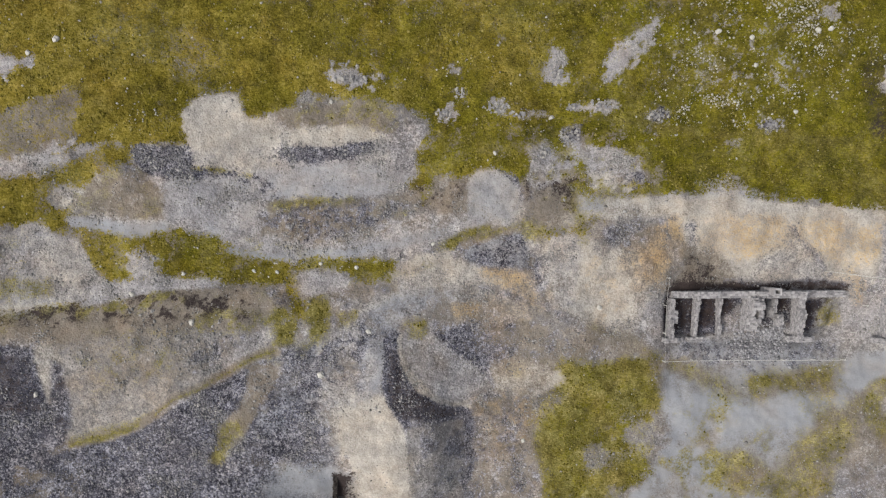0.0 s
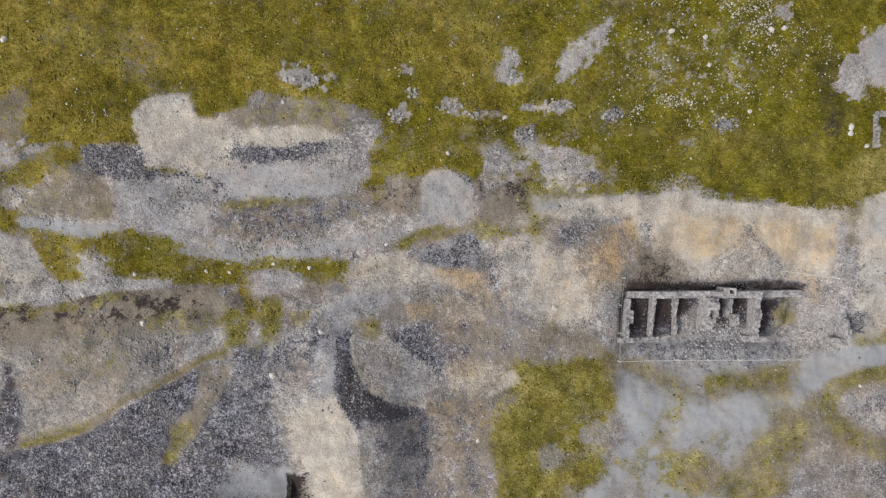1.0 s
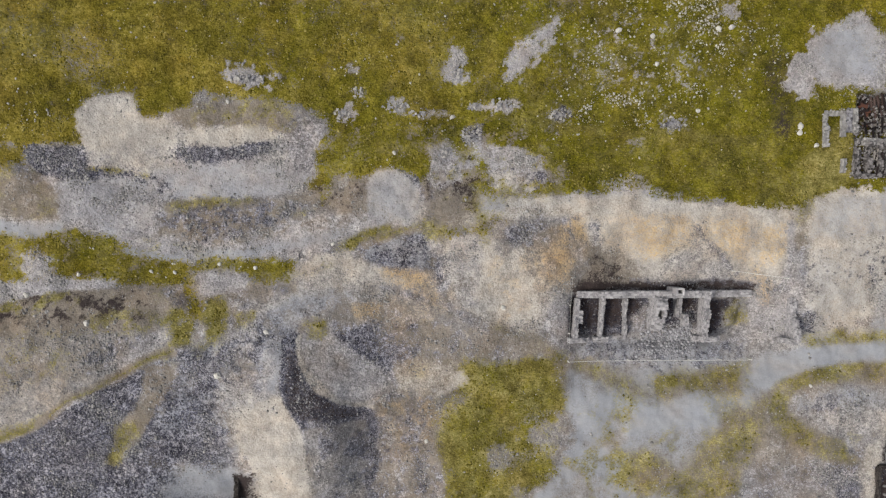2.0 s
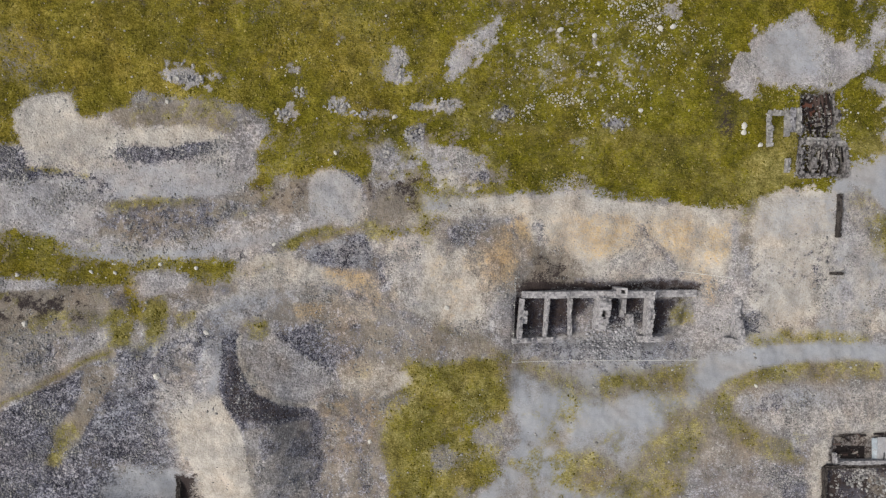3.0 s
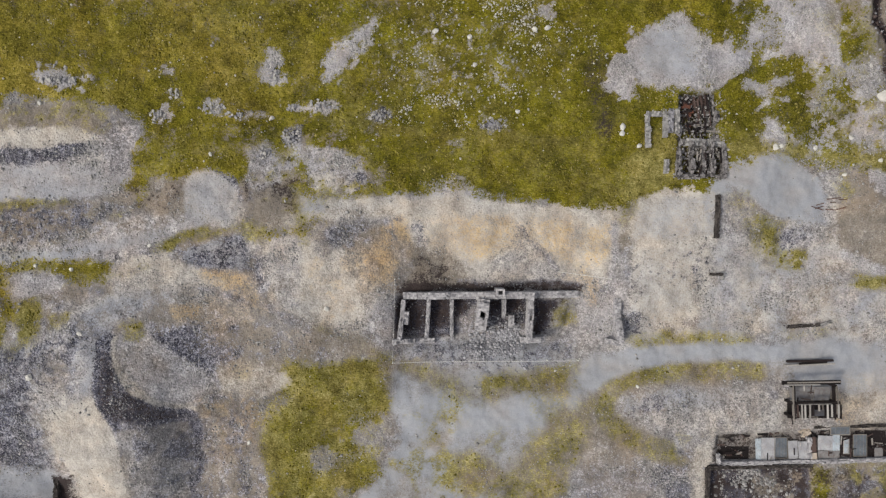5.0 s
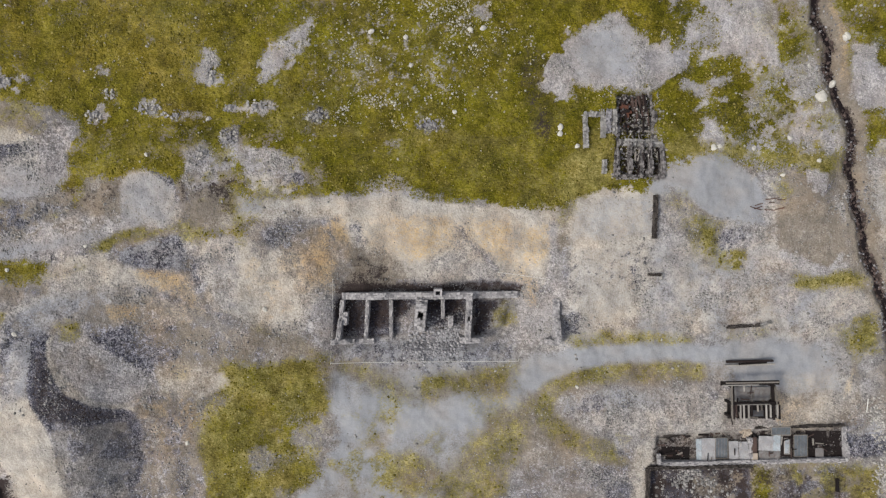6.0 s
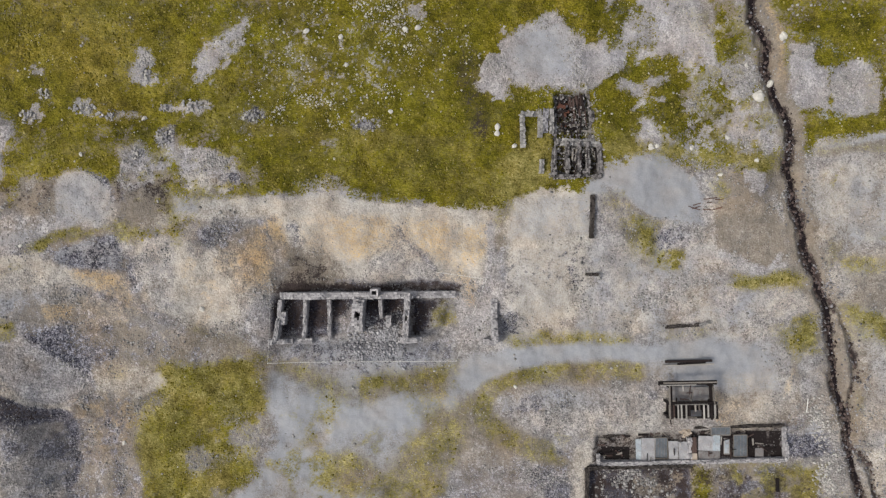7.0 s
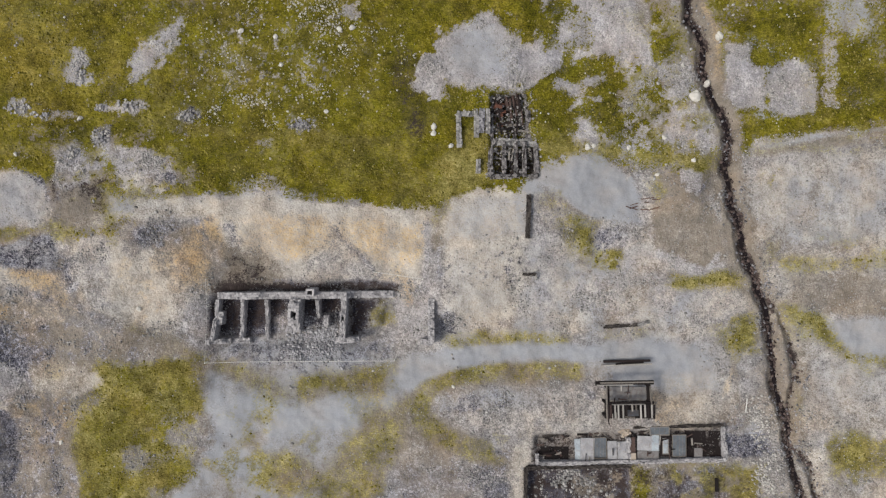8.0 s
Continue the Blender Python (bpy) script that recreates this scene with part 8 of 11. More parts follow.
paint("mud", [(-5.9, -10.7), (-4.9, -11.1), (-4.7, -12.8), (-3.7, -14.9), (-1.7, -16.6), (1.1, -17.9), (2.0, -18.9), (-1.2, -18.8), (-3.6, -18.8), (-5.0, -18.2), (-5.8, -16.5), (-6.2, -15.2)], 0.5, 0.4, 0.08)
paint("gravel", [(-4.4, -8.9), (-3.5, -8.0), (-1.3, -9.3), (0.5, -11.3), (3.6, -13.4), (5.3, -14.9), (4.6, -16.2), (2.7, -17.4), (0.8, -17.4), (-1.3, -16.1), (-3.1, -14.3), (-4.2, -12.3), (-4.6, -10.4)], 0.75, 0.25, 0.06)
paint("pale", [(-4.3, -9.2), (-3.5, -8.2), (-1.3, -9.6), (0.5, -11.6), (3.6, -13.7), (5.1, -15.0), (4.4, -16.0), (2.7, -17.2), (0.8, -17.3), (-1.3, -16.0), (-3.0, -14.1), (-4.0, -12.3), (-4.4, -10.4)], 0.6, 0.25, 0.06)
speckle("earth", [(-4.1, -9.2), (-2.5, -8.3), (-0.1, -11.3), (1.1, -13.9), (-1.9, -14.8), (-3.7, -12.3)], 0.3, 1.2, 0.5, 614)
paint("pale", [(-2.5, -13.6), (1.1, -13.3), (4.6, -14.7), (4.3, -16.0), (2.4, -17.1), (-0.1, -16.5), (-1.8, -15.2)], 0.5, 0.5, 0.12)
# sunlit rim of the crescent, put into the colour
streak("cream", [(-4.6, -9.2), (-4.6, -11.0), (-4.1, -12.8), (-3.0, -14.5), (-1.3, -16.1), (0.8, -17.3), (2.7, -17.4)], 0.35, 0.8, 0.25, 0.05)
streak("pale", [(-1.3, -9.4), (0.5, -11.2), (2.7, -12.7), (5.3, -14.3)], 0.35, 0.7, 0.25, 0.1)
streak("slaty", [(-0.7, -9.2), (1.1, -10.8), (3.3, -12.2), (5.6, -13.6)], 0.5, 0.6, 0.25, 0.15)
streak("slaty", [(-2.5, -12.4), (-0.7, -13.2), (1.7, -14.7)], 0.3, 0.3, 0.3, 0.2)
paint("moss", [(-4.0, -8.5), (-2.9, -7.8), (-1.6, -9.3), (-2.3, -10.2), (-3.5, -9.7)], 0.6, -0.3, 0.15)
# slopes right of the crescent
paint("slaty", [(-0.7, -9.0), (4.3, -8.5), (8.2, -9.5), (9.1, -11.9), (6.2, -12.5), (4.3, -13.3), (1.8, -11.7)], 0.4, 0.4, 0.25)
speckle("mud", [(-2.6, -4.0), (3.7, -6.6), (10.1, -9.5), (10.7, -11.8), (4.9, -12.8), (-0.1, -8.7)], 0.3, 0.7, 0.42, 615)
paint("earth", [(5.6, -12.9), (8.2, -12.2), (12.0, -12.3), (12.7, -14.4), (11.4, -16.1), (8.8, -16.8), (6.2, -16.1), (5.3, -14.5)], 0.45, 0.4, 0.2)
paint("gravel", [(-3.3, -18.8), (2.3, -19.6), (3.0, -28.6), (-3.0, -27.8), (-3.7, -22.1)], 0.7, 0.6, 0.2)
paint("pale", [(-3.0, -19.2), (1.7, -19.8), (2.3, -28.6), (-2.7, -27.8)], 0.3, 0.8, 0.4)
speckle("slaty", [(-3.0, -18.9), (3.6, -19.7), (4.3, -28.6), (-2.7, -27.8)], 0.55, 1.0, 0.48, 616)
streak("slaty", [(2.7, -18.6), (2.8, -22.8), (2.3, -26.6), (2.6, -28.6)], 0.6, 0.6, 0.4, 0.4)
streak("pale", [(4.3, -19.4), (5.6, -23.4), (6.2, -27.8)], 1.4, 0.5, 0.5, 0.4)
streak("slaty", [(7.2, -18.7), (7.8, -22.6), (8.2, -27.1)], 0.7, 0.5, 0.4, 0.4)
speckle("ochre", [(3.3, -16.6), (9.5, -16.1), (9.8, -20.6), (7.5, -23.3), (3.6, -21.5)], 0.35, 1.0, 0.5, 617)
paint("cream", [(-6.3, -2.7), (-3.8, -1.4), (-0.1, -0.8), (2.4, -1.8), (6.2, -3.1), (8.1, -3.7), (3.7, -4.0), (-1.3, -4.0), (-5.0, -3.6)], 0.5, 0.4, 0.12)
paint("ochre", [(4.3, -1.9), (8.1, -2.4), (9.4, -3.7), (6.9, -4.2), (4.3, -3.2)], 0.3, 0.5, 0.2)
paint("ochre", [(0.9, -5.7), (4.3, -6.2), (4.2, -8.2), (1.5, -8.3), (0.7, -6.9)], 0.35, 0.3, 0.15)
streak("slaty", [(-0.1, -4.0), (3.7, -5.9), (8.1, -7.6), (12.7, -9.5), (16.5, -11.5)], 0.5, 0.2, 0.5, 0.4)
# moss field
paint("earth", [(13.0, -11.6), (16.6, -10.2), (21.8, -9.7), (23.2, -11.9), (19.2, -12.9), (15.2, -12.8)], 0.4, 0.5, 0.25)
paint("moss", [(13.0, -12.0), (15.3, -12.9), (19.2, -12.9), (22.1, -12.4), (24.2, -14.3), (24.5, -17.9), (22.2, -19.8), (21.5, -22.1), (24.4, -22.8), (23.5, -25.7), (19.9, -27.3), (16.6, -27.9), (11.7, -27.8), (12.0, -23.1), (10.0, -21.2), (9.6, -19.7), (11.7, -17.1), (14.6, -14.1)], 0.5, -0.1, 0.25)
speckle("grass", [(10.8, -19.3), (19.2, -16.1), (24.1, -16.8), (24.4, -26.1), (16.6, -27.9), (11.7, -27.8), (12.0, -23.1)], 0.35, 1.8, 0.5, 618)
speckle("grass", [(13.0, -12.1), (24.2, -13.0), (24.4, -19.5), (14.6, -17.9)], 0.2, 2.2, 0.45, 619)
paint("gravel", [(20.9, -20.7), (22.9, -19.6), (24.5, -20.5), (23.9, -22.4), (21.5, -22.1)], 0.6, 0.3, 0.3)
paint("gravel", [(16.2, -22.9), (17.9, -22.4), (18.9, -23.6), (18.2, -24.9), (16.6, -24.5)], 0.55, 0.2, 0.3)
# darker blue waste in the south-west
paint("slaty", [(-41.9, -21.5), (-35.3, -21.2), (-26.8, -21.2), (-24.4, -23.7), (-19.8, -25.8), (-19.7, -27.1), (-41.8, -26.4)], 0.5, 1.0, 0.4)
paint("slaty", [(-26.7, -15.4), (-22.3, -13.5), (-21.4, -15.0), (-24.2, -18.7), (-25.3, -21.9), (-27.9, -21.8), (-28.1, -18.5)], 0.5, 0.7, 0.3)
paint("slaty", [(-23.3, -21.9), (-19.6, -18.2), (-17.1, -15.2), (-15.7, -12.0), (-13.3, -12.1), (-14.1, -17.1), (-16.1, -20.9), (-18.7, -24.7), (-22.1, -25.7)], 0.45, 0.8, 0.4)
paint("slaty", [(-41.2, -11.7), (-40.2, -12.3), (-39.4, -15.3), (-39.6, -19.1), (-40.4, -21.0), (-41.9, -21.5)], 0.8, 0.5, 0.15)
speckle("mud", [(-41.2, -11.7), (-40.2, -12.3), (-39.4, -15.3), (-40.0, -20.4), (-41.9, -20.9)], 0.5, 1.2, 0.5, 663)
speckle("silt", [(-21.6, -12.0), (-8.5, -9.7), (-6.0, -15.8), (-13.6, -19.6), (-20.9, -22.0)], 0.3, 0.8, 0.42, 664)
# smooth trodden ground at the head of the track
paint("silt", [(-8.6, -7.3), (-5.0, -4.9), (-0.1, -3.7), (3.7, -5.0), (1.2, -6.2), (-2.5, -7.4), (-6.2, -9.2)], 0.4, 0.7, 0.3)
paint("earth", [(5.0, -6.2), (10.1, -7.6), (15.3, -10.2), (16.6, -12.2), (12.7, -12.0), (7.5, -10.9), (4.3, -8.5)], 0.35, 0.7, 0.3)
streak("mud", [(-2.9, -4.3), (-0.1, -4.4), (2.4, -5.3)], 0.5, 0.3, 0.4, 0.4)
streak("cream", [(-3.8, -3.6), (1.2, -4.4), (6.2, -6.3), (11.4, -8.6), (16.5, -11.2)], 0.7, 0.45, 0.5, 0.2)
streak("earth", [(10.1, -5.0), (10.7, -7.2), (13.9, -8.9), (17.9, -10.9)], 0.5, 0.5, 0.4, 0.3)
speckle("slaty", [(-19.7, 4.1), (-16.7, 5.1), (-8.7, 5.0), (-6.3, 3.9), (-8.8, 2.0), (-14.4, 0.7), (-18.6, 1.7)], 0.6, 0.5, 0.45, 670)
paint("earth", [(-0.7, 7.9), (2.8, 7.8), (2.6, 4.5), (-0.7, 3.9), (-3.8, 5.1), (-6.3, 5.7), (-3.8, 6.1)], 0.55, 0.4, 0.3)
speckle("mud", [(-3.8, 7.6), (2.8, 7.8), (2.6, 4.8), (-3.8, 4.2)], 0.45, 0.6, 0.45, 671)
paint("silt", [(3.4, 8.3), (6.2, 8.8), (8.1, 7.4), (9.1, 5.2), (8.1, 3.1), (3.7, 2.9), (2.5, 4.5), (3.1, 7.0)], 0.35, 0.5, 0.12)
streak("mud", [(8.6, 8.0), (9.4, 6.4), (9.3, 4.8)], 0.4, 0.4, 0.3, 0.2)
paint("moss", [(-2.9, -2.4), (-0.7, -1.5), (-6.2, -3.3), (-8.7, -3.6), (-9.4, -2.7), (-6.3, -2.3)], 0.5, 0.1, 0.3)
streak("earth", [(2.4, 0.1), (5.6, 1.9), (8.8, 2.5), (10.7, 2.6)], 0.9, 0.6, 0.4, 0.2)
streak("moss", [(3.7, 1.1), (6.2, 2.1), (9.4, 2.8), (11.3, 2.1)], 0.4, 0.6, 0.0, 0.3)
paint("earth", [(9.4, 5.2), (12.6, 5.8), (13.9, 3.9), (12.9, 2.6), (10.0, 3.0)], 0.5, 0.5, 0.3)
paint("silt", [(15.2, 6.2), (19.0, 5.7), (24.2, 5.7), (27.4, 6.2), (28.1, 5.1), (22.9, 4.3), (19.0, 4.2), (15.2, 4.4)], 0.4, 0.6, 0.2)
paint("slaty", [(18.0, 2.3), (22.9, 3.0), (24.6, 2.0), (24.3, 0.1), (20.3, 0.1), (18.3, 0.7)], 0.5, 0.5, 0.25)
streak("mud", [(16.4, 3.0), (20.3, 3.3), (24.9, 3.6)], 0.5, 0.4, 0.5, 0.3)
# purple-brown slopes between the crescent and the bins
paint("earth", [(4.3, -6.2), (10.1, -7.6), (15.3, -9.6), (17.9, -11.9), (12.7, -12.1), (7.5, -11.9), (4.3, -10.2), (3.0, -8.2)], 0.35, 1.0, 0.4)
speckle("slaty", [(2.4, -7.5), (11.3, -7.6), (19.2, -10.9), (17.9, -12.9), (8.8, -12.9), (2.4, -11.4)], 0.45, 0.7, 0.45, 691)
speckle("ochre", [(2.4, -3.7), (12.6, -5.0), (16.6, -9.6), (8.8, -11.5), (3.7, -8.8)], 0.2, 1.6, 0.5, 692)
speckle("slaty", [(2.4, -16.5), (10.1, -16.1), (10.7, -28.4), (3.0, -28.6)], 0.5, 0.8, 0.48, 693)
paint("earth", [(3.6, -16.6), (9.5, -16.1), (10.8, -20.6), (11.4, -28.4), (3.6, -28.7)], 0.3, 1.0, 0.4)
speckle("mud", [(2.4, -17.9), (10.1, -16.7), (10.1, -27.7), (3.0, -27.9)], 0.3, 0.6, 0.42, 694)
# stony tops of the mounds under the meadow
paint("pale", [(9.1, 11.3), (11.3, 11.9), (12.6, 10.6), (11.9, 9.0), (10.0, 8.9)], 0.5, 0.4, 0.3)
paint("pale", [(15.1, 11.9), (18.3, 11.5), (22.2, 9.0), (21.5, 7.7), (17.7, 8.7), (14.5, 9.9)], 0.5, 0.4, 0.3)
paint("moss", [(-1.3, 12.6), (3.7, 13.5), (8.7, 13.0), (10.0, 11.4), (6.2, 10.4), (1.2, 9.5), (-1.3, 8.9)], 0.3, 0.4, 0.4)
paint("slaty", [(13.0, 13.9), (15.5, 14.0), (15.8, 12.2), (13.6, 12.1)], 0.5, 0.3, 0.3)
streak("gravel", [(-3.8, -3.3), (1.2, -3.8), (6.2, -5.0), (10.0, -6.9), (14.6, -9.6)], 2.2, 0.4, 1.0, 0.4)
paint("earth", [(-0.1, -5.2), (5.0, -5.6), (5.3, -8.8), (0.2, -8.7)], 0.35, 0.6, 0.3)
speckle("earth", [(-8.8, -3.0), (19.0, -2.5), (19.2, -12.9), (-3.7, -12.3)], 0.3, 2.0, 0.48, 695)
# ---- the stained bank and the white tip, laid in full ----
paint("cream", [(18.2, 5.9), (24.0, 5.7), (30.4, 6.0), (36.0, 5.5), (43.7, 5.0), (51.8, 4.2), (50.9, 2.7), (45.0, 3.3), (38.5, 3.8), (32.2, 3.9), (28.4, 3.4), (22.2, 3.9), (18.2, 4.3)], 0.7, 0.4, 0.15)
paint("earth", [(18.2, 4.9), (24.0, 4.6), (28.4, 4.1), (22.2, 3.8), (18.2, 3.9)], 0.4, 0.4, 0.2)
paint("cream", [(28.4, 4.1), (32.8, 3.9), (38.5, 3.8), (45.0, 3.3), (50.8, 2.7), (50.7, -1.7), (49.8, -3.7), (47.5, -3.0), (44.8, -2.1), (41.0, 0.3), (37.0, -1.0), (38.2, -3.7), (35.6, -4.0), (32.2, -2.4), (30.4, -1.7), (28.8, -0.0)], 0.85, 0.6, 0.2)
paint("cream", [(28.7, 3.8), (32.8, 3.6), (33.2, 0.3), (35.0, -1.4), (37.0, -1.0), (38.2, -3.7), (35.6, -4.0), (32.2, -2.4), (30.4, -1.7), (29.0, -0.0)], 0.9, 0.6, 0.2)
paint("cream", [(38.2, 3.6), (47.6, 3.2), (50.7, 2.8), (50.5, -1.7), (49.8, -3.7), (47.5, -3.0), (44.9, -1.7), (41.7, 0.9), (40.4, 2.5)], 0.6, 0.7, 0.2)
speckle("ochre", [(32.5, 3.8), (38.5, 3.8), (50.5, 3.1), (50.5, -2.0), (46.8, -1.7), (41.7, 0.3), (37.0, -1.0), (33.6, -0.7)], 0.2, 1.6, 0.5, 641)
speckle("cream", [(28.4, 4.1), (50.5, 3.5), (50.5, -2.4), (38.3, -1.7), (29.2, -1.7)], 0.35, 1.2, 0.45, 642)
paint("ochre", [(28.4, 3.9), (32.8, 3.9), (38.5, 3.8), (50.8, 2.7), (50.7, -1.7), (47.5, -2.4), (43.6, -1.2), (41.0, 0.5), (37.0, -1.0), (33.6, -1.4), (30.4, -0.7), (28.8, 0.3)], 0.2, 0.9, 0.3)
paint("ochre", [(32.9, 3.4), (36.0, 3.4), (38.6, 3.0), (38.4, 0.8), (36.7, -0.7), (35.1, -1.4), (34.0, -0.2), (33.0, 0.9)], 0.3, 1.3, 0.5)
paint("ochre", [(41.8, 3.0), (43.7, 3.4), (45.5, 3.1), (45.7, 0.2), (46.8, -1.7), (44.5, -1.4), (42.5, 0.2)], 0.3, 1.2, 0.5)
paint("ochre", [(47.7, 2.7), (50.5, 2.6), (50.4, -0.3), (49.3, -2.2), (47.6, -0.9)], 0.35, 1.0, 0.5)
streak("ochre", [(47.5, -2.4), (48.4, -4.0), (48.7, -6.4)], 1.2, 0.35, 0.6, 0.3)
streak("cream", [(46.6, 3.2), (46.9, 0.9), (47.5, -1.7)], 0.5, 0.5, 0.4, 0.15)
streak("ochre", [(26.6, 3.5), (27.0, 1.6), (27.7, -0.4)], 1.0, 0.5, 0.5, 0.3)
streak("ochre", [(23.4, 1.6), (24.5, 0.3), (25.1, -1.6)], 1.4, 0.4, 0.5, 0.3)
streak("slaty", [(28.3, 2.9), (28.7, 0.3), (28.3, -2.3)], 1.0, 0.45, 0.5, 0.4)
streak("slaty", [(26.7, 0.9), (27.1, -1.6), (26.4, -3.6)], 0.9, 0.4, 0.5, 0.4)
streak("slaty", [(22.1, 3.5), (23.0, 0.9), (23.5, -2.3)], 0.8, 0.35, 0.5, 0.4)
paint("gravel", [(40.0, 2.5), (41.1, 0.9), (43.6, -0.9), (45.1, -2.9), (46.8, -3.7), (40.8, -4.2), (36.9, -4.0), (36.2, -3.0), (37.6, -0.7), (39.4, 0.3)], 0.5, 0.5, 0.3)
paint("pale", [(37.3, -1.4), (40.3, -0.7), (43.2, -2.0), (43.5, -3.6), (38.2, -3.7), (36.2, -3.0)], 0.5, 0.5, 0.2)
paint("cream", [(37.3, -1.4), (40.3, -0.7), (43.2, -2.0), (43.5, -3.6), (38.2, -3.7), (36.2, -3.0)], 0.4, 0.6, 0.2)
streak("slaty", [(40.2, 2.3), (40.9, 1.0), (42.9, -0.7), (44.8, -2.7)], 0.6, 0.5, 0.4, 0.25)
streak("earth", [(40.1, 1.6), (38.4, -0.1), (36.7, -1.2)], 0.5, 0.6, 0.4, 0.2)
paint("earth", [(27.7, 0.3), (32.3, -0.4), (34.3, -2.4), (34.2, -4.0), (30.3, -4.2), (27.3, -4.2)], 0.75, 0.6, 0.2)
paint("mud", [(29.3, -2.3), (30.7, -1.8), (32.1, -2.6), (32.0, -3.7), (29.7, -4.1), (28.1, -4.0)], 0.35, 0.7, 0.4)
speckle("mud", [(27.5, -0.4), (32.2, -1.0), (32.9, -4.0), (27.2, -4.2)], 0.5, 0.7, 0.45, 631)
# painted shadow behind the bins' back wall
streak("mud", [(27.4, -4.4), (32.3, -4.4), (38.2, -4.2), (43.5, -4.2), (47.4, -4.5)], 0.8, 0.8, 0.5, 0.2)
streak("slaty", [(32.9, -3.7), (40.8, -3.9), (47.4, -4.1)], 0.9, 0.35, 0.6, 0.3)
paint("cream", [(52.4, 3.8), (54.0, 5.7), (57.3, 6.5), (60.8, 6.3), (61.0, 1.8), (60.1, -0.4), (59.5, -3.7), (60.6, -7.3), (58.6, -9.0), (54.0, -7.6), (52.8, -3.7), (53.1, 0.2)], 0.92, 0.5, 0.15)
paint("silt", [(53.4, 4.4), (57.3, 6.1), (60.6, 6.0), (60.6, 2.1), (58.5, 0.8), (54.7, 1.2), (53.1, 0.9)], 0.4, 0.6, 0.12)
speckle("slaty", [(53.1, 0.2), (60.4, 0.8), (61.2, -3.7), (54.0, -4.3)], 0.5, 0.4, 0.25, 632)
paint("silt", [(53.1, 0.2), (59.8, 0.2), (60.2, -6.3), (58.0, -8.7), (54.0, -7.3), (53.0, -3.7)], 0.2, 0.8, 0.3)
speckle("slaty", [(52.7, -1.1), (54.0, -1.1), (54.7, -8.9), (53.0, -9.0)], 0.4, 0.6, 0.42, 633)
streak("moss", [(51.5, 3.1), (52.4, 4.4), (53.4, 5.1)], 0.7, 0.5, 0.2, 0.4)
speckle("earth", [(51.1, 3.8), (53.1, 4.7), (53.1, 0.2), (51.4, -0.4)], 0.5, 0.7, 0.5, 634)
streak("pale", [(50.9, 2.8), (51.2, -0.4), (50.9, -3.7)], 0.8, 0.7, 0.4, 0.2)
paint("pale", [(49.7, -6.7), (51.4, -6.3), (51.2, -10.4), (48.4, -10.7), (49.2, -8.7)], 0.6, 0.4, 0.3)
# painted shadow on the east side of the low stone wall
paint("slaty", [(52.1, -7.3), (54.0, -7.6), (53.7, -9.6), (52.2, -10.0)], 0.5, 0.4, 0.3)
# floors of the bays, dark at the back where wall shade is painted on
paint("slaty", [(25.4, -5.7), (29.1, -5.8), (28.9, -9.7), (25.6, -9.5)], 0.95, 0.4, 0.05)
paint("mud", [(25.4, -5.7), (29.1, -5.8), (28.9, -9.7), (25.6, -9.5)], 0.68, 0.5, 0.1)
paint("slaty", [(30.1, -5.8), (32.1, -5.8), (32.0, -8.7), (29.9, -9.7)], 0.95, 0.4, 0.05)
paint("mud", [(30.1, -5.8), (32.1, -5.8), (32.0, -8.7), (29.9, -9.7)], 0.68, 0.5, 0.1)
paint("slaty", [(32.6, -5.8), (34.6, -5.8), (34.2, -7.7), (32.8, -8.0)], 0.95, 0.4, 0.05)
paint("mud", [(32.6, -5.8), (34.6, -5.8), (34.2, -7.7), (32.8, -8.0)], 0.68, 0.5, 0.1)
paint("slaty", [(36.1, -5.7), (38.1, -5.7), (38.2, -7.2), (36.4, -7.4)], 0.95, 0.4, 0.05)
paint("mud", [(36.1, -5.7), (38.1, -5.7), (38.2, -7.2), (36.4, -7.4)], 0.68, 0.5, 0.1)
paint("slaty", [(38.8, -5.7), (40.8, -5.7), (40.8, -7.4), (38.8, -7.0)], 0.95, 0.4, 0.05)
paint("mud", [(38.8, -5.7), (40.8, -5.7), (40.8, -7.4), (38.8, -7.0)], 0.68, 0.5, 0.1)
# last bay: the pier's shadow painted along its east side
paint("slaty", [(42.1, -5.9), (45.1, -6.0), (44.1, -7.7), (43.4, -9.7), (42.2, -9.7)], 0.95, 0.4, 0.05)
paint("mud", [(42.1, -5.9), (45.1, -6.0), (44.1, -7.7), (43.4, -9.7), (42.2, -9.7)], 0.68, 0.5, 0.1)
paint("silt", [(25.7, -10.7), (32.0, -10.8), (42.0, -10.9), (43.4, -12.1), (40.7, -14.7), (38.1, -14.8), (34.2, -14.3), (30.2, -13.6), (26.5, -12.8)], 0.35, 0.6, 0.2)
speckle("slaty", [(25.7, -10.6), (44.7, -10.9), (43.4, -14.4), (38.1, -15.1), (30.3, -13.9)], 0.5, 0.5, 0.42, 635)
paint("silt", [(32.8, -14.3), (35.5, -14.4), (35.6, -16.8), (34.3, -16.5)], 0.6, 0.4, 0.2)
paint("moss", [(44.7, -13.4), (47.4, -13.1), (47.4, -14.7), (44.7, -15.0)], 0.5, 0.0, 0.3)
paint("moss", [(44.1, -7.4), (46.7, -7.2), (47.0, -9.1), (44.7, -8.9)], 0.6, 0.0, 0.3)
# the yard, washed blue, with olive islands
paint("silt", [(25.6, -13.7), (28.5, -15.4), (32.3, -16.1), (33.1, -18.0), (30.5, -19.3), (29.2, -22.6), (26.6, -22.5), (25.4, -17.9)], 0.6, 0.6, 0.2)
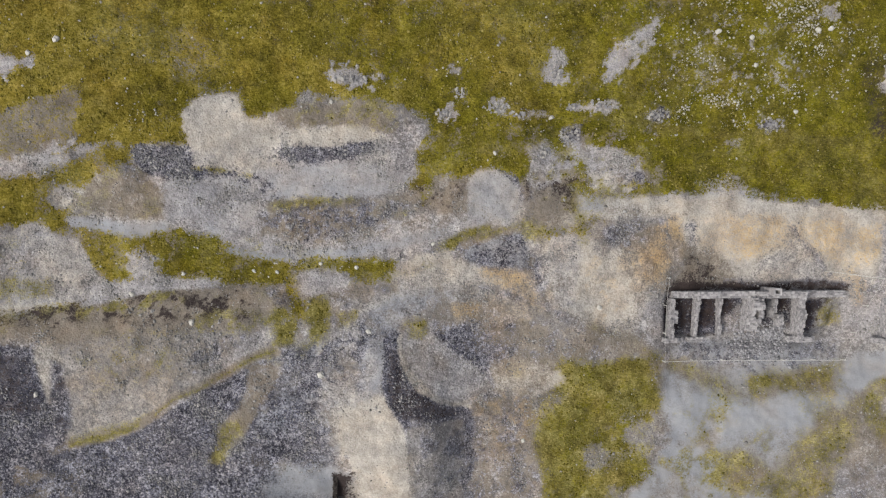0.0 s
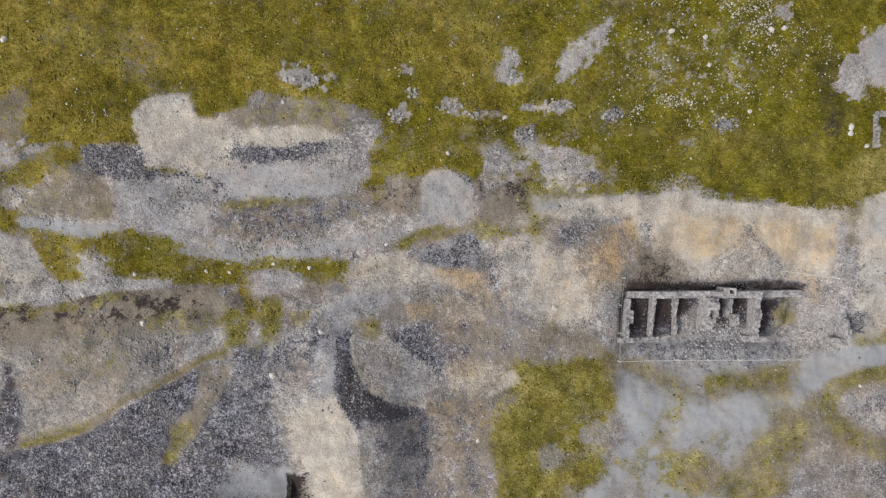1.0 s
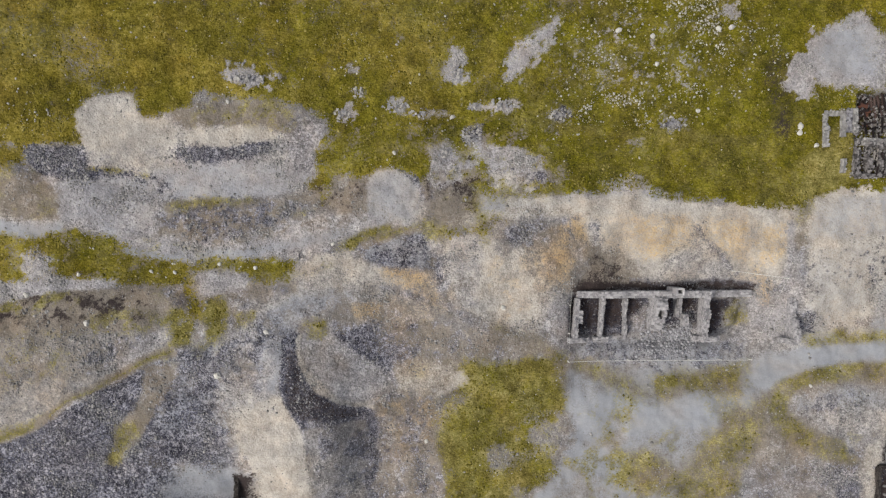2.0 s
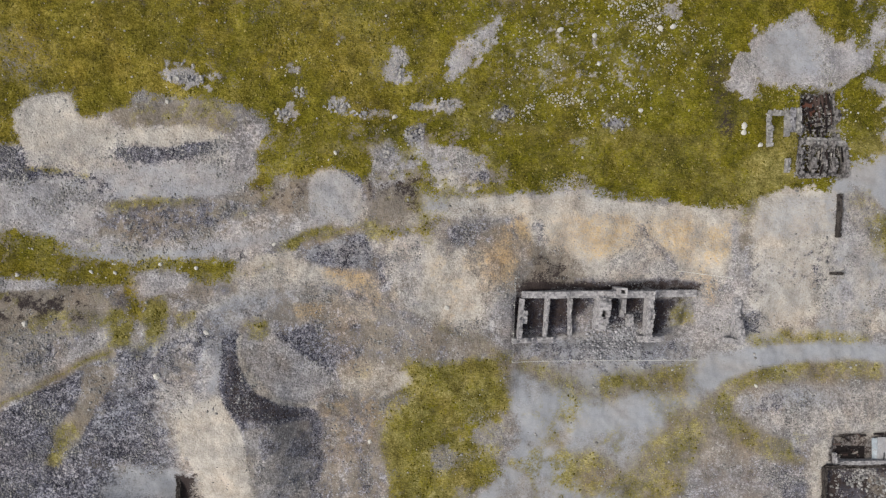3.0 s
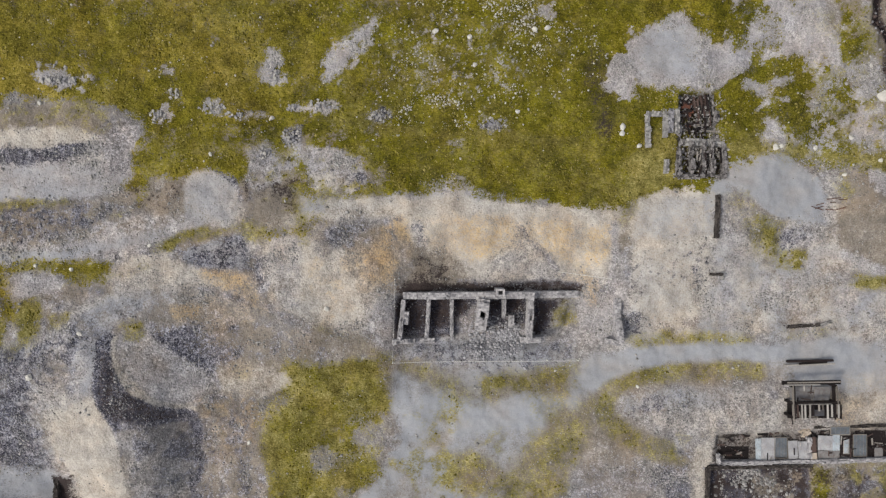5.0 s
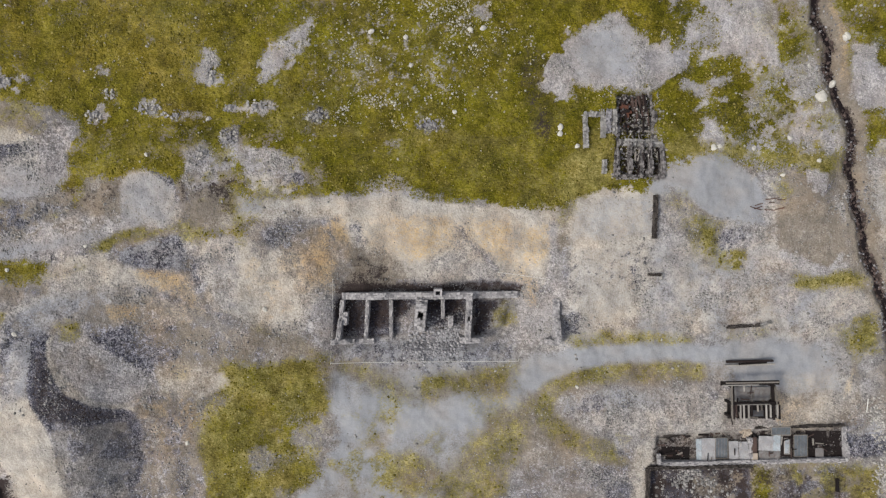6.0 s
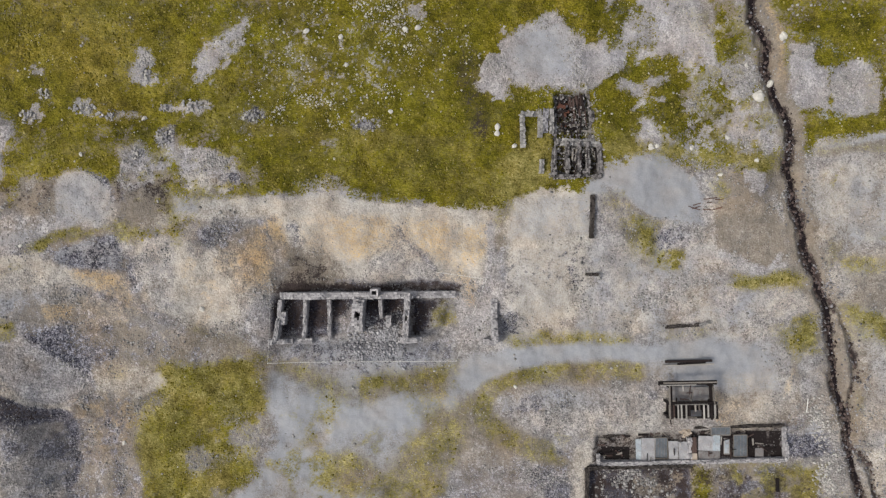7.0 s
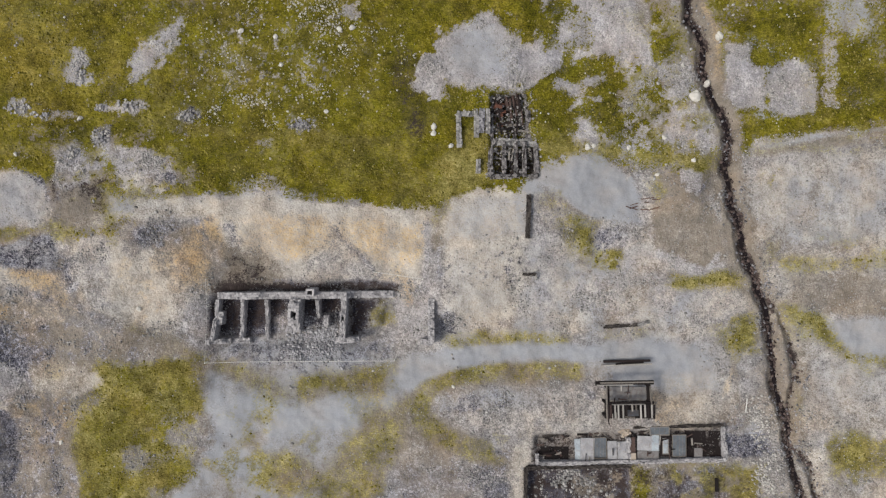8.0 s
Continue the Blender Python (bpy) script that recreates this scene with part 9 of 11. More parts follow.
paint("silt", [(33.7, -16.8), (38.2, -17.4), (42.9, -19.3), (43.5, -20.7), (40.2, -23.3), (38.2, -25.3), (34.3, -23.3), (32.4, -20.7)], 0.6, 0.6, 0.2)
streak("silt", [(46.8, -17.8), (48.7, -15.6), (51.4, -14.0), (55.3, -12.8), (60.6, -12.2), (67.3, -12.1), (73.9, -11.8)], 1.9, 0.6, 0.6, 0.2)
# east: tracks, brown plots and mossy rims
paint("cream", [(65.8, -3.7), (67.1, -1.8), (67.8, -3.8), (67.2, -7.7), (66.2, -10.4), (65.2, -9.7)], 0.4, 0.6, 0.3)
streak("silt", [(67.5, -2.4), (66.9, -6.4), (66.1, -10.0)], 0.8, 0.5, 0.5, 0.3)
paint("silt", [(64.3, 7.9), (66.9, 10.1), (69.5, 11.0), (72.2, 9.9), (74.2, 8.0), (75.5, 6.0), (73.0, 4.7), (71.0, 3.1), (67.6, 4.7), (66.3, 6.3)], 0.6, 0.35, 0.12)
streak("earth", [(66.9, 5.2), (69.0, 3.9), (71.2, 2.9)], 0.3, 0.6, 0.25, 0.1)
streak("moss", [(66.3, 6.3), (67.3, 3.4), (67.9, 0.2)], 0.6, 0.6, 0.1, 0.3)
paint("moss", [(69.0, 2.6), (70.5, 2.4), (70.3, -0.2), (68.9, -0.2)], 0.7, -0.1, 0.3)
paint("moss", [(71.2, -0.4), (73.6, -0.2), (73.4, -2.5), (71.8, -2.1)], 0.8, -0.1, 0.3)
paint("earth", [(76.9, 3.7), (79.2, 4.7), (83.6, 5.0), (85.1, 2.7), (85.8, -1.2), (83.0, -2.4), (79.7, -0.8), (77.3, 0.1)], 0.55, 0.4, 0.15)
streak("pale", [(74.4, -0.5), (77.6, -0.6), (81.0, -1.8), (83.4, -2.6), (84.9, -0.9)], 0.6, 0.7, 0.3, 0.12)
streak("moss", [(79.1, -3.2), (82.4, -4.2), (85.0, -3.0), (87.7, -3.5)], 0.9, 0.7, 0.1, 0.3)
speckle("pale", [(70.0, 2.1), (76.3, 2.1), (77.1, -3.8), (73.8, -3.8), (70.4, -1.8)], 0.5, 0.7, 0.45, 636)
speckle("slaty", [(70.0, 2.1), (73.0, 2.4), (73.1, 0.2), (70.4, 0.2)], 0.6, 0.6, 0.5, 637)
paint("pale", [(80.1, 8.6), (82.2, 8.4), (82.1, 5.9), (80.3, 6.2)], 0.75, 0.2, 0.3)
paint("earth", [(82.4, 8.5), (84.9, 9.0), (85.0, 5.3), (82.8, 5.6)], 0.5, 0.4, 0.3)
paint("cream", [(82.7, -4.2), (86.3, -4.2), (88.4, -5.8), (87.9, -7.9), (83.9, -8.5), (81.1, -6.8)], 0.45, 0.4, 0.15)
# mosaic of turf and stone by the northern ruin
paint("grass", [(63.0, 18.1), (67.0, 18.3), (67.8, 16.6), (69.5, 15.5), (67.7, 13.6), (64.7, 14.2), (62.7, 15.9)], 0.9, -0.2, 0.25)
paint("grass", [(68.4, 17.9), (72.4, 20.1), (74.1, 18.8), (72.2, 17.5), (73.1, 15.6), (74.8, 15.6), (72.9, 13.6), (69.9, 14.2), (68.6, 16.0)], 0.85, -0.2, 0.3)
paint("grass", [(68.3, 21.5), (71.3, 22.4), (70.9, 19.5), (67.3, 18.8), (66.9, 20.4)], 0.85, -0.2, 0.3)
paint("grass", [(76.3, 23.6), (79.5, 24.4), (79.2, 21.8), (76.6, 21.2)], 0.8, -0.2, 0.3)
paint("grass", [(64.3, 25.7), (65.8, 25.6), (65.9, 22.6), (64.0, 22.8)], 0.8, -0.2, 0.3)
paint("grass", [(60.7, 23.1), (62.6, 28.0), (59.1, 27.9), (58.5, 26.1)], 0.5, -0.2, 0.3)
streak("moss", [(64.3, 11.6), (70.8, 11.6), (76.7, 10.2), (84.3, 10.4)], 1.2, 0.7, 0.2, 0.4)
streak("grass", [(67.6, 14.0), (70.8, 13.4), (75.4, 14.4), (79.9, 14.7)], 0.7, 0.6, 0.1, 0.5)
paint("pale", [(69.0, 25.7), (70.6, 26.2), (75.7, 25.4), (76.8, 20.7), (72.7, 20.6), (70.2, 23.0)], 0.6, 0.3, 0.25)
paint("pale", [(66.8, 26.8), (68.7, 26.5), (68.1, 24.4), (65.9, 21.3), (65.3, 22.6)], 0.5, 0.3, 0.3)
streak("pale", [(67.3, 16.0), (69.2, 17.2), (70.8, 17.0)], 0.7, 0.6, 0.3, 0.4)
streak("pale", [(68.3, 14.7), (69.8, 13.1), (69.8, 11.9)], 0.8, 0.7, 0.3, 0.4)
speckle("pale", [(73.4, 16.3), (83.2, 16.3), (83.9, 10.8), (73.5, 10.9)], 0.6, 0.8, 0.42, 638)
paint("moss", [(64.3, 14.6), (67.0, 13.4), (66.3, 11.8), (64.0, 11.6), (63.7, 13.7)], 0.4, 0.1, 0.3)
paint("silt", [(52.2, 21.2), (53.8, 24.5), (57.2, 26.5), (60.4, 24.3), (60.8, 19.3), (57.9, 18.7), (54.1, 18.7)], 0.35, 0.5, 0.15)
paint("grass", [(54.1, 18.4), (58.0, 18.1), (57.3, 15.9), (54.4, 16.2)], 0.8, -0.2, 0.2)
paint("moss", [(52.8, 12.4), (57.9, 12.1), (58.2, 7.3), (53.4, 6.4), (50.2, 7.3)], 0.35, 0.6, 0.3)
# across the brook
streak("earth", [(81.5, 27.4), (83.2, 24.3), (83.6, 21.2), (84.4, 18.1), (85.6, 15.4), (86.6, 11.8), (87.4, 7.3), (88.3, 2.7)], 1.3, 0.7, 0.4, 0.3)
streak("ochre", [(81.8, 27.4), (83.5, 24.2), (84.0, 20.0)], 0.9, 0.35, 0.4, 0.3)
paint("pale", [(84.7, 23.1), (87.6, 22.6), (87.4, 20.6), (89.2, 20.5), (89.5, 15.9), (86.2, 15.8), (84.6, 17.4), (85.2, 20.5)], 0.75, 0.25, 0.15)
paint("pale", [(89.8, 20.0), (92.4, 21.4), (94.9, 19.9), (95.3, 15.5), (91.5, 14.8), (89.8, 16.0), (90.4, 18.1)], 0.7, 0.25, 0.15)
paint("grass", [(88.3, 26.7), (94.4, 27.8), (95.2, 19.9), (93.0, 21.5), (89.9, 20.4), (89.2, 20.9), (87.6, 21.2), (87.9, 23.1)], 0.6, -0.1, 0.3)
paint("grass", [(90.7, 14.4), (95.9, 15.1), (103.2, 17.0), (103.4, 15.2), (96.0, 13.4), (92.9, 12.7), (91.0, 13.2)], 0.8, -0.2, 0.2)
paint("grass", [(95.1, 19.9), (97.1, 24.1), (100.2, 23.5), (101.2, 17.4), (95.8, 15.5)], 0.5, 0.0, 0.3)
paint("pale", [(95.3, 24.2), (97.2, 23.5), (97.5, 16.2), (96.2, 16.2)], 0.55, 0.3, 0.3)
streak("silt", [(89.1, 11.5), (94.2, 12.3), (99.2, 13.2), (103.4, 13.7)], 0.3, 0.7, 0.4, 0.3)
streak("earth", [(89.1, 11.0), (94.2, 11.7), (103.6, 12.3)], 0.8, 0.6, 0.3, 0.2)
streak("moss", [(89.1, 11.3), (92.9, 11.6), (98.1, 10.7), (103.6, 11.7)], 0.6, 0.5, 0.1, 0.3)
paint("silt", [(86.6, 9.2), (91.7, 10.8), (103.7, 10.7), (104.2, 2.0), (96.0, 1.4), (88.9, 0.8), (87.4, 5.3)], 0.35, 2.5, 0.5)
speckle("cream", [(86.7, 10.6), (103.7, 11.0), (104.3, -2.6), (89.9, -2.5)], 0.4, 2.5, 0.5, 643, 2.0)
streak("earth", [(95.6, 10.5), (95.7, 7.3), (95.3, 4.0)], 1.2, 0.3, 0.9, 0.4)
speckle("moss", [(89.2, 8.6), (91.8, 9.2), (91.9, 6.3), (89.6, 6.3)], 0.5, 0.6, 0.42, 639)
paint("earth", [(93.6, -3.5), (98.8, -2.9), (104.4, -3.9), (104.5, -7.8), (97.0, -7.5), (93.0, -6.2)], 0.45, 0.5, 0.2)
streak("moss", [(92.8, -6.9), (96.4, -8.2), (98.1, -10.5), (100.6, -12.9), (105.1, -13.6)], 0.9, 0.7, 0.2, 0.3)
paint("silt", [(97.8, -8.4), (101.5, -8.0), (104.6, -8.0), (105.0, -12.2), (101.9, -12.0), (99.1, -10.7)], 0.6, 0.8, 0.15)
paint("silt", [(94.6, -10.6), (98.5, -11.9), (105.0, -14.5), (105.2, -19.9), (98.9, -20.0), (95.6, -17.4)], 0.35, 1.8, 0.4)
paint("moss", [(98.9, -21.4), (103.1, -21.7), (103.0, -26.8), (99.1, -26.8), (98.7, -24.1)], 0.7, 0.2, 0.25)
paint("moss", [(85.3, -9.9), (87.9, -7.9), (89.6, -7.9), (89.4, -11.9), (86.8, -13.2), (85.0, -11.2)], 0.6, 0.1, 0.25)
# the shed wall's painted shadow, laid again
paint("slaty", [(86.6, -22.4), (88.4, -22.0), (91.1, -23.8), (90.7, -24.7), (86.6, -24.6)], 0.6, 0.3, 0.12)
# peach and grey slopes west of the bins
paint("cream", [(16.1, -1.6), (18.6, 0.3), (22.1, 0.3), (23.8, -2.3), (23.6, -6.2), (21.6, -9.4), (18.4, -8.7), (15.5, -7.4), (14.5, -4.1)], 0.4, 0.8, 0.3)
paint("earth", [(19.2, 2.9), (22.1, 3.2), (28.2, 1.6), (27.2, -3.6), (24.2, -4.9), (23.3, -1.0), (19.7, 0.3)], 0.4, 0.8, 0.4)
speckle("ochre", [(14.8, -0.3), (25.2, 2.9), (24.7, -7.5), (15.5, -8.7)], 0.2, 1.4, 0.5, 644)
paint("earth", [(16.1, -9.3), (21.6, -8.8), (24.7, -11.4), (23.5, -12.7), (18.6, -11.9)], 0.45, 0.6, 0.3)
paint("pale", [(23.3, -6.5), (25.7, -5.6), (25.3, -10.5), (25.8, -11.8), (23.5, -10.9), (22.8, -8.8)], 0.5, 0.4, 0.2)
# thin brown growth of the yard, soft at its edges
paint("earth", [(26.5, -12.8), (30.2, -13.6), (34.3, -16.2), (38.2, -16.2), (43.4, -14.4), (47.4, -13.7), (46.7, -16.3), (40.9, -16.8), (35.7, -18.0), (30.4, -16.1)], 0.4, 1.0, 0.4)
speckle("moss", [(26.5, -12.8), (30.2, -13.6), (34.3, -16.2), (43.4, -14.4), (48.0, -13.4), (47.4, -16.3), (40.9, -17.1), (34.4, -18.0), (30.4, -16.1)], 0.45, 1.4, 0.48, 645)
paint("earth", [(34.4, -21.9), (38.3, -20.7), (43.5, -21.3), (48.7, -16.9), (50.0, -18.2), (47.4, -23.4), (44.7, -28.2), (36.9, -28.7), (33.0, -26.6)], 0.35, 1.2, 0.4)
speckle("moss", [(32.4, -22.6), (38.3, -20.7), (43.5, -21.3), (48.7, -16.9), (47.4, -23.4), (44.7, -29.0), (35.6, -28.7)], 0.4, 1.6, 0.48, 646)
# smoother ground east of the white tip
speckle("silt", [(61.7, 0.2), (77.0, 0.1), (77.2, -10.5), (60.6, -10.3)], 0.35, 1.6, 0.48, 680)
speckle("cream", [(61.7, 0.2), (80.3, 0.1), (84.0, -10.5), (60.6, -10.3)], 0.3, 2.0, 0.48, 681)
speckle("earth", [(67.1, -1.8), (77.1, -1.8), (80.6, -9.8), (67.2, -9.7)], 0.3, 1.2, 0.45, 682)
paint("silt", [(76.6, -10.5), (84.7, -10.5), (89.4, -13.2), (87.5, -14.6), (80.7, -14.6), (77.3, -13.2)], 0.4, 1.2, 0.3)
paint("cream", [(78.7, -14.9), (86.8, -14.6), (89.0, -17.4), (87.0, -20.4), (79.4, -20.2), (78.1, -17.3)], 0.35, 1.0, 0.3)
streak("earth", [(87.1, -13.9), (87.5, -16.6), (87.9, -18.7)], 0.9, 0.5, 0.5, 0.4)
paint("silt", [(52.0, -16.9), (57.3, -16.2), (62.6, -16.7), (63.3, -18.4), (57.9, -18.6), (52.7, -18.5)], 0.35, 0.7, 0.2)
paint("cream", [(54.0, -19.1), (57.9, -19.2), (67.3, -18.7), (70.0, -20.5), (64.7, -22.3), (57.9, -21.3)], 0.3, 0.9, 0.3)
paint("slaty", [(46.7, -25.5), (51.3, -24.6), (57.3, -24.3), (61.3, -26.5), (61.3, -29.3), (46.7, -29.0)], 0.3, 1.2, 0.4)
streak("cream", [(61.6, -23.8), (61.0, -26.5), (61.0, -29.3)], 1.3, 0.6, 0.5, 0.3)
speckle("moss", [(58.0, -23.7), (61.9, -22.4), (60.6, -21.0), (56.6, -21.5)], 0.3, 1.0, 0.45, 683)
# browner, softer rim of the bend
streak("earth", [(71.3, -14.1), (64.6, -14.7), (58.0, -15.1), (54.0, -16.2), (51.4, -18.2), (50.6, -19.6), (52.7, -21.6), (56.0, -23.8), (60.0, -25.4)], 2.6, 0.35, 1.2, 0.5)
paint("silt", [(52.3, -17.2), (57.9, -16.4), (67.2, -16.2), (67.9, -17.9), (60.6, -18.4), (54.0, -19.1), (52.0, -18.5)], 0.3, 0.9, 0.3)
speckle("slaty", [(52.0, -16.9), (60.6, -16.3), (60.6, -19.0), (53.3, -19.8)], 0.35, 0.6, 0.42, 696)
# stream bed
spread("earth", 0.5 * (1 - step(0.7, 1.9, brook_edge(GX, GY) + 0.4 * ROUGH)))
spread("mud", 0.9 * (1 - step(0.15, 0.75, brook_edge(GX, GY) + 0.35 * ROUGH)))


ground_mesh = bpy.data.meshes.new("ground")
rows_n, cols_n = GX.shape
GZ = relief(GX, GY)
quads = (np.arange(rows_n - 1)[:, None] * cols_n + np.arange(cols_n - 1)).ravel()
faces = np.stack([quads, quads + 1, quads + cols_n + 1, quads + cols_n], 1)
ground_mesh.vertices.add(GX.size)
ground_mesh.vertices.foreach_set("co", np.stack([GX, GY, GZ], -1).ravel())
ground_mesh.loops.add(faces.size)
ground_mesh.loops.foreach_set("vertex_index", faces.ravel().astype(np.int32))
ground_mesh.polygons.add(len(faces))
ground_mesh.polygons.foreach_set("loop_start", np.arange(0, faces.size, 4, dtype=np.int32))
ground_mesh.update(calc_edges=True)
ground_mesh.polygons.foreach_set("use_smooth", np.ones(len(faces), bool))
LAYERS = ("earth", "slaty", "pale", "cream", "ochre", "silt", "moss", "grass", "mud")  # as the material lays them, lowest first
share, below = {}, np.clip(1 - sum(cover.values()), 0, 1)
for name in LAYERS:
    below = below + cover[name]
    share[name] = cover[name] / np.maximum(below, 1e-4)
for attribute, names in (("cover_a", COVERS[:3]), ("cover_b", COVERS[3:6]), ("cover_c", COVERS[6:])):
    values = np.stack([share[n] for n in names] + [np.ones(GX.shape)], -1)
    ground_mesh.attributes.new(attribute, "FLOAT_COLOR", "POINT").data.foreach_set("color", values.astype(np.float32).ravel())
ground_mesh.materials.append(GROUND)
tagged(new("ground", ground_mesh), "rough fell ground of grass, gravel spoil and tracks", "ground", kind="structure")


# ---- building blocks ----
class Shape:
    """Corners and faces gathered for one mesh."""

    def __init__(self):
        self.v, self.f = [], []

    def box(self, x, y, z, sx, sy, sz, turn=0.0, jitter=0.0, lean=0.0, rise=0.0):
        """A box standing on z; turn, lean and rise in degrees."""
        k = len(self.v)
        m = pose(x, y, z + sz / 2, 0, -rise, turn) @ pose(0, 0, 0, lean)
        for dx, dy, dz in ((-1, -1, -1), (1, -1, -1), (1, 1, -1), (-1, 1, -1), (-1, -1, 1), (1, -1, 1), (1, 1, 1), (-1, 1, 1)):
            j = [random.uniform(-jitter, jitter) for _ in range(3)]
            self.v.append(m @ Vector((dx * sx / 2 + j[0], dy * sy / 2 + j[1], dz * sz / 2 + j[2])))
        for a in ((3, 2, 1, 0), (4, 5, 6, 7), (0, 1, 5, 4), (1, 2, 6, 5), (2, 3, 7, 6), (3, 0, 4, 7)):
            self.f.append([k + i for i in a])
        return self

    def tube(self, a, b, radius, sides=8):
        a, b = Vector(a), Vector(b)
        m = (b - a).to_track_quat("Z", "Y").to_matrix()
        k = len(self.v)
        for end in (a, b):
            self.v += [end + m @ Vector((radius * math.cos(i * math.tau / sides), radius * math.sin(i * math.tau / sides), 0)) for i in range(sides)]
        self.f += [[k + i, k + (i + 1) % sides, k + sides + (i + 1) % sides, k + sides + i] for i in range(sides)]
        self.f += [[k + i for i in range(sides)][::-1], [k + sides + i for i in range(sides)]]
        return self

    def mesh(self, name, material, origin=(0, 0, 0)):
        me = bpy.data.meshes.new(name)
        o = Vector(origin)
        me.from_pydata([v - o for v in self.v], [], self.f)
        me.materials.append(material)
        return me


def thing(name, x, y, z, label, category, group=""):
    ob = tagged(new(name), label, category, group)
    ob.empty_display_size = 0.3
    ob.location = (x, y, z)
    return ob


def part(name, shape, material, parent, label=""):
    at = parent.location if parent.parent is None else parent.parent.location
    ob = new(name, shape.mesh(name, material, at))
    ob.parent = parent
    return tagged(ob, label)


def alone(name, shape, material, origin, label, category, group=""):
    ob = new(name, shape.mesh(name, material, origin))
    ob.location = origin
    return tagged(ob, label, category, group)


def masonry(a, b, thick, foot, tops, seed, leaves=3, sockets=(), stone=(0.27, 0.15)):
    """A rubble wall from a to b, laid stone by stone up to an uneven top. tops: heights at even steps; sockets: (from, to) hollow stretches, in metres along."""
    rnd = random.Random(seed)
    s = Shape()
    dx, dy = b[0] - a[0], b[1] - a[1]
    long = math.hypot(dx, dy)
    turn = math.degrees(math.atan2(dy, dx))
    ux, uy = dx / long, dy / long
    peak = max(tops)
    z = foot
    course = 0
    while z < peak:
        high = stone[1] * rnd.uniform(0.8, 1.25)
        for leaf in range(leaves):
            off = (leaf + 0.5) / leaves * thick - thick / 2
            d = -rnd.uniform(0, stone[0] * 0.6)
            while d < long:
                w = stone[0] * rnd.uniform(0.6, 1.5)
                mid = min(max(d + w / 2, 0), long)
                p = mid / long * (len(tops) - 1)
                i = min(int(p), len(tops) - 2) if len(tops) > 1 else 0
                top = tops[0] if len(tops) == 1 else tops[i] + (tops[i + 1] - tops[i]) * step(0.3, 0.7, p - i)
                hollow = leaves > 2 and 0 < leaf < leaves - 1 and any(lo < mid < hi for lo, hi in sockets)
                if z + high * rnd.uniform(0.3, 0.9) < top and not hollow:
                    lo, hi = max(d, 0), min(d + w, long)
                    if hi - lo > 0.08:
                        m, o = (lo + hi) / 2, off + rnd.uniform(-0.03, 0.03)
                        s.box(a[0] + ux * m - uy * o, a[1] + uy * m + ux * o, z, hi - lo - 0.02, thick / leaves * rnd.uniform(0.9, 1.02), high * rnd.uniform(0.85, 1.25), turn + rnd.uniform(-9, 9), 0.035)
                d += w
        z += high * 0.96
        course += 1
    return s


def pebble(rnd, corners):
    """One rough stone of radius about 1: its corners and triangles."""
    bm = bmesh.new()
    if corners == 6:
        vs = [bm.verts.new(c) for c in ((1, 0, 0), (-1, 0, 0), (0, 1, 0), (0, -1, 0), (0, 0, 1), (0, 0, -1))]
        for f in ((0, 2, 4), (2, 1, 4), (1, 3, 4), (3, 0, 4), (2, 0, 5), (1, 2, 5), (3, 1, 5), (0, 3, 5)):
            bm.faces.new([vs[i] for i in f])
    else:
        bmesh.ops.create_icosphere(bm, subdivisions=1 if corners == 12 else 2, radius=1)
    for v in bm.verts:
        v.co *= rnd.uniform(0.72, 1.2)
    bm.verts.index_update()
    out = np.array([v.co for v in bm.verts]), np.array([[v.index for v in f.verts] for f in bm.faces])
    bm.free()
    return out


def scatter(name, weight, count, sizes, power, material, label, category, seed, corners=6, sink=0.25, flat=1.0):
    """Many stones in one mesh, strewn where the weight is high. sizes: smallest and largest width; power: how rare the large ones are."""
    rng, rnd = np.random.default_rng(seed), random.Random(seed)
    forms = [pebble(rnd, corners) for _ in range(8)]
    close = (np.abs(GX - 29) < 80) & (np.abs(GY) < 32)
    p = np.clip(weight, 0, None) * close
    picks = rng.choice(GX.size, count, p=(p / p.sum()).ravel())
    x = GX.ravel()[picks] + rng.uniform(-0.1, 0.1, count)
    y = GY.ravel()[picks] + rng.uniform(-0.1, 0.1, count)
    z = GZ.ravel()[picks]
    wide = sizes[0] + (sizes[1] - sizes[0]) * rng.random(count) ** power
    verts, tris, k = [], [], 0
    for i in range(count):
        v, f = forms[i % 8]
        c, s = math.cos(i * 2.4), math.sin(i * 2.4)
        r = wide[i] / 2
        q = v * (r * rng.uniform(0.75, 1.3), r * rng.uniform(0.7, 1.0), r * flat * rng.uniform(0.5, 0.8))
        verts.append(np.stack([q[:, 0] * c - q[:, 1] * s + x[i], q[:, 0] * s + q[:, 1] * c + y[i], q[:, 2] + z[i] + r * flat * (0.5 - sink)], 1))
        tris.append(f + k)
        k += len(v)
    return strewn(name, np.concatenate(verts), np.concatenate(tris), material, label, category)


def strewn(name, verts, tris, material, label, category):
    me = bpy.data.meshes.new(name)
    me.vertices.add(len(verts))
    me.vertices.foreach_set("co", verts.astype(np.float32).ravel())
    me.loops.add(tris.size)
    me.loops.foreach_set("vertex_index", tris.astype(np.int32).ravel())
    me.polygons.add(len(tris))
    me.polygons.foreach_set("loop_start", np.arange(0, tris.size, 3, dtype=np.int32))
    me.update(calc_edges=True)
    me.materials.append(material)
    return tagged(new(name, me), label, category, kind="stuff")


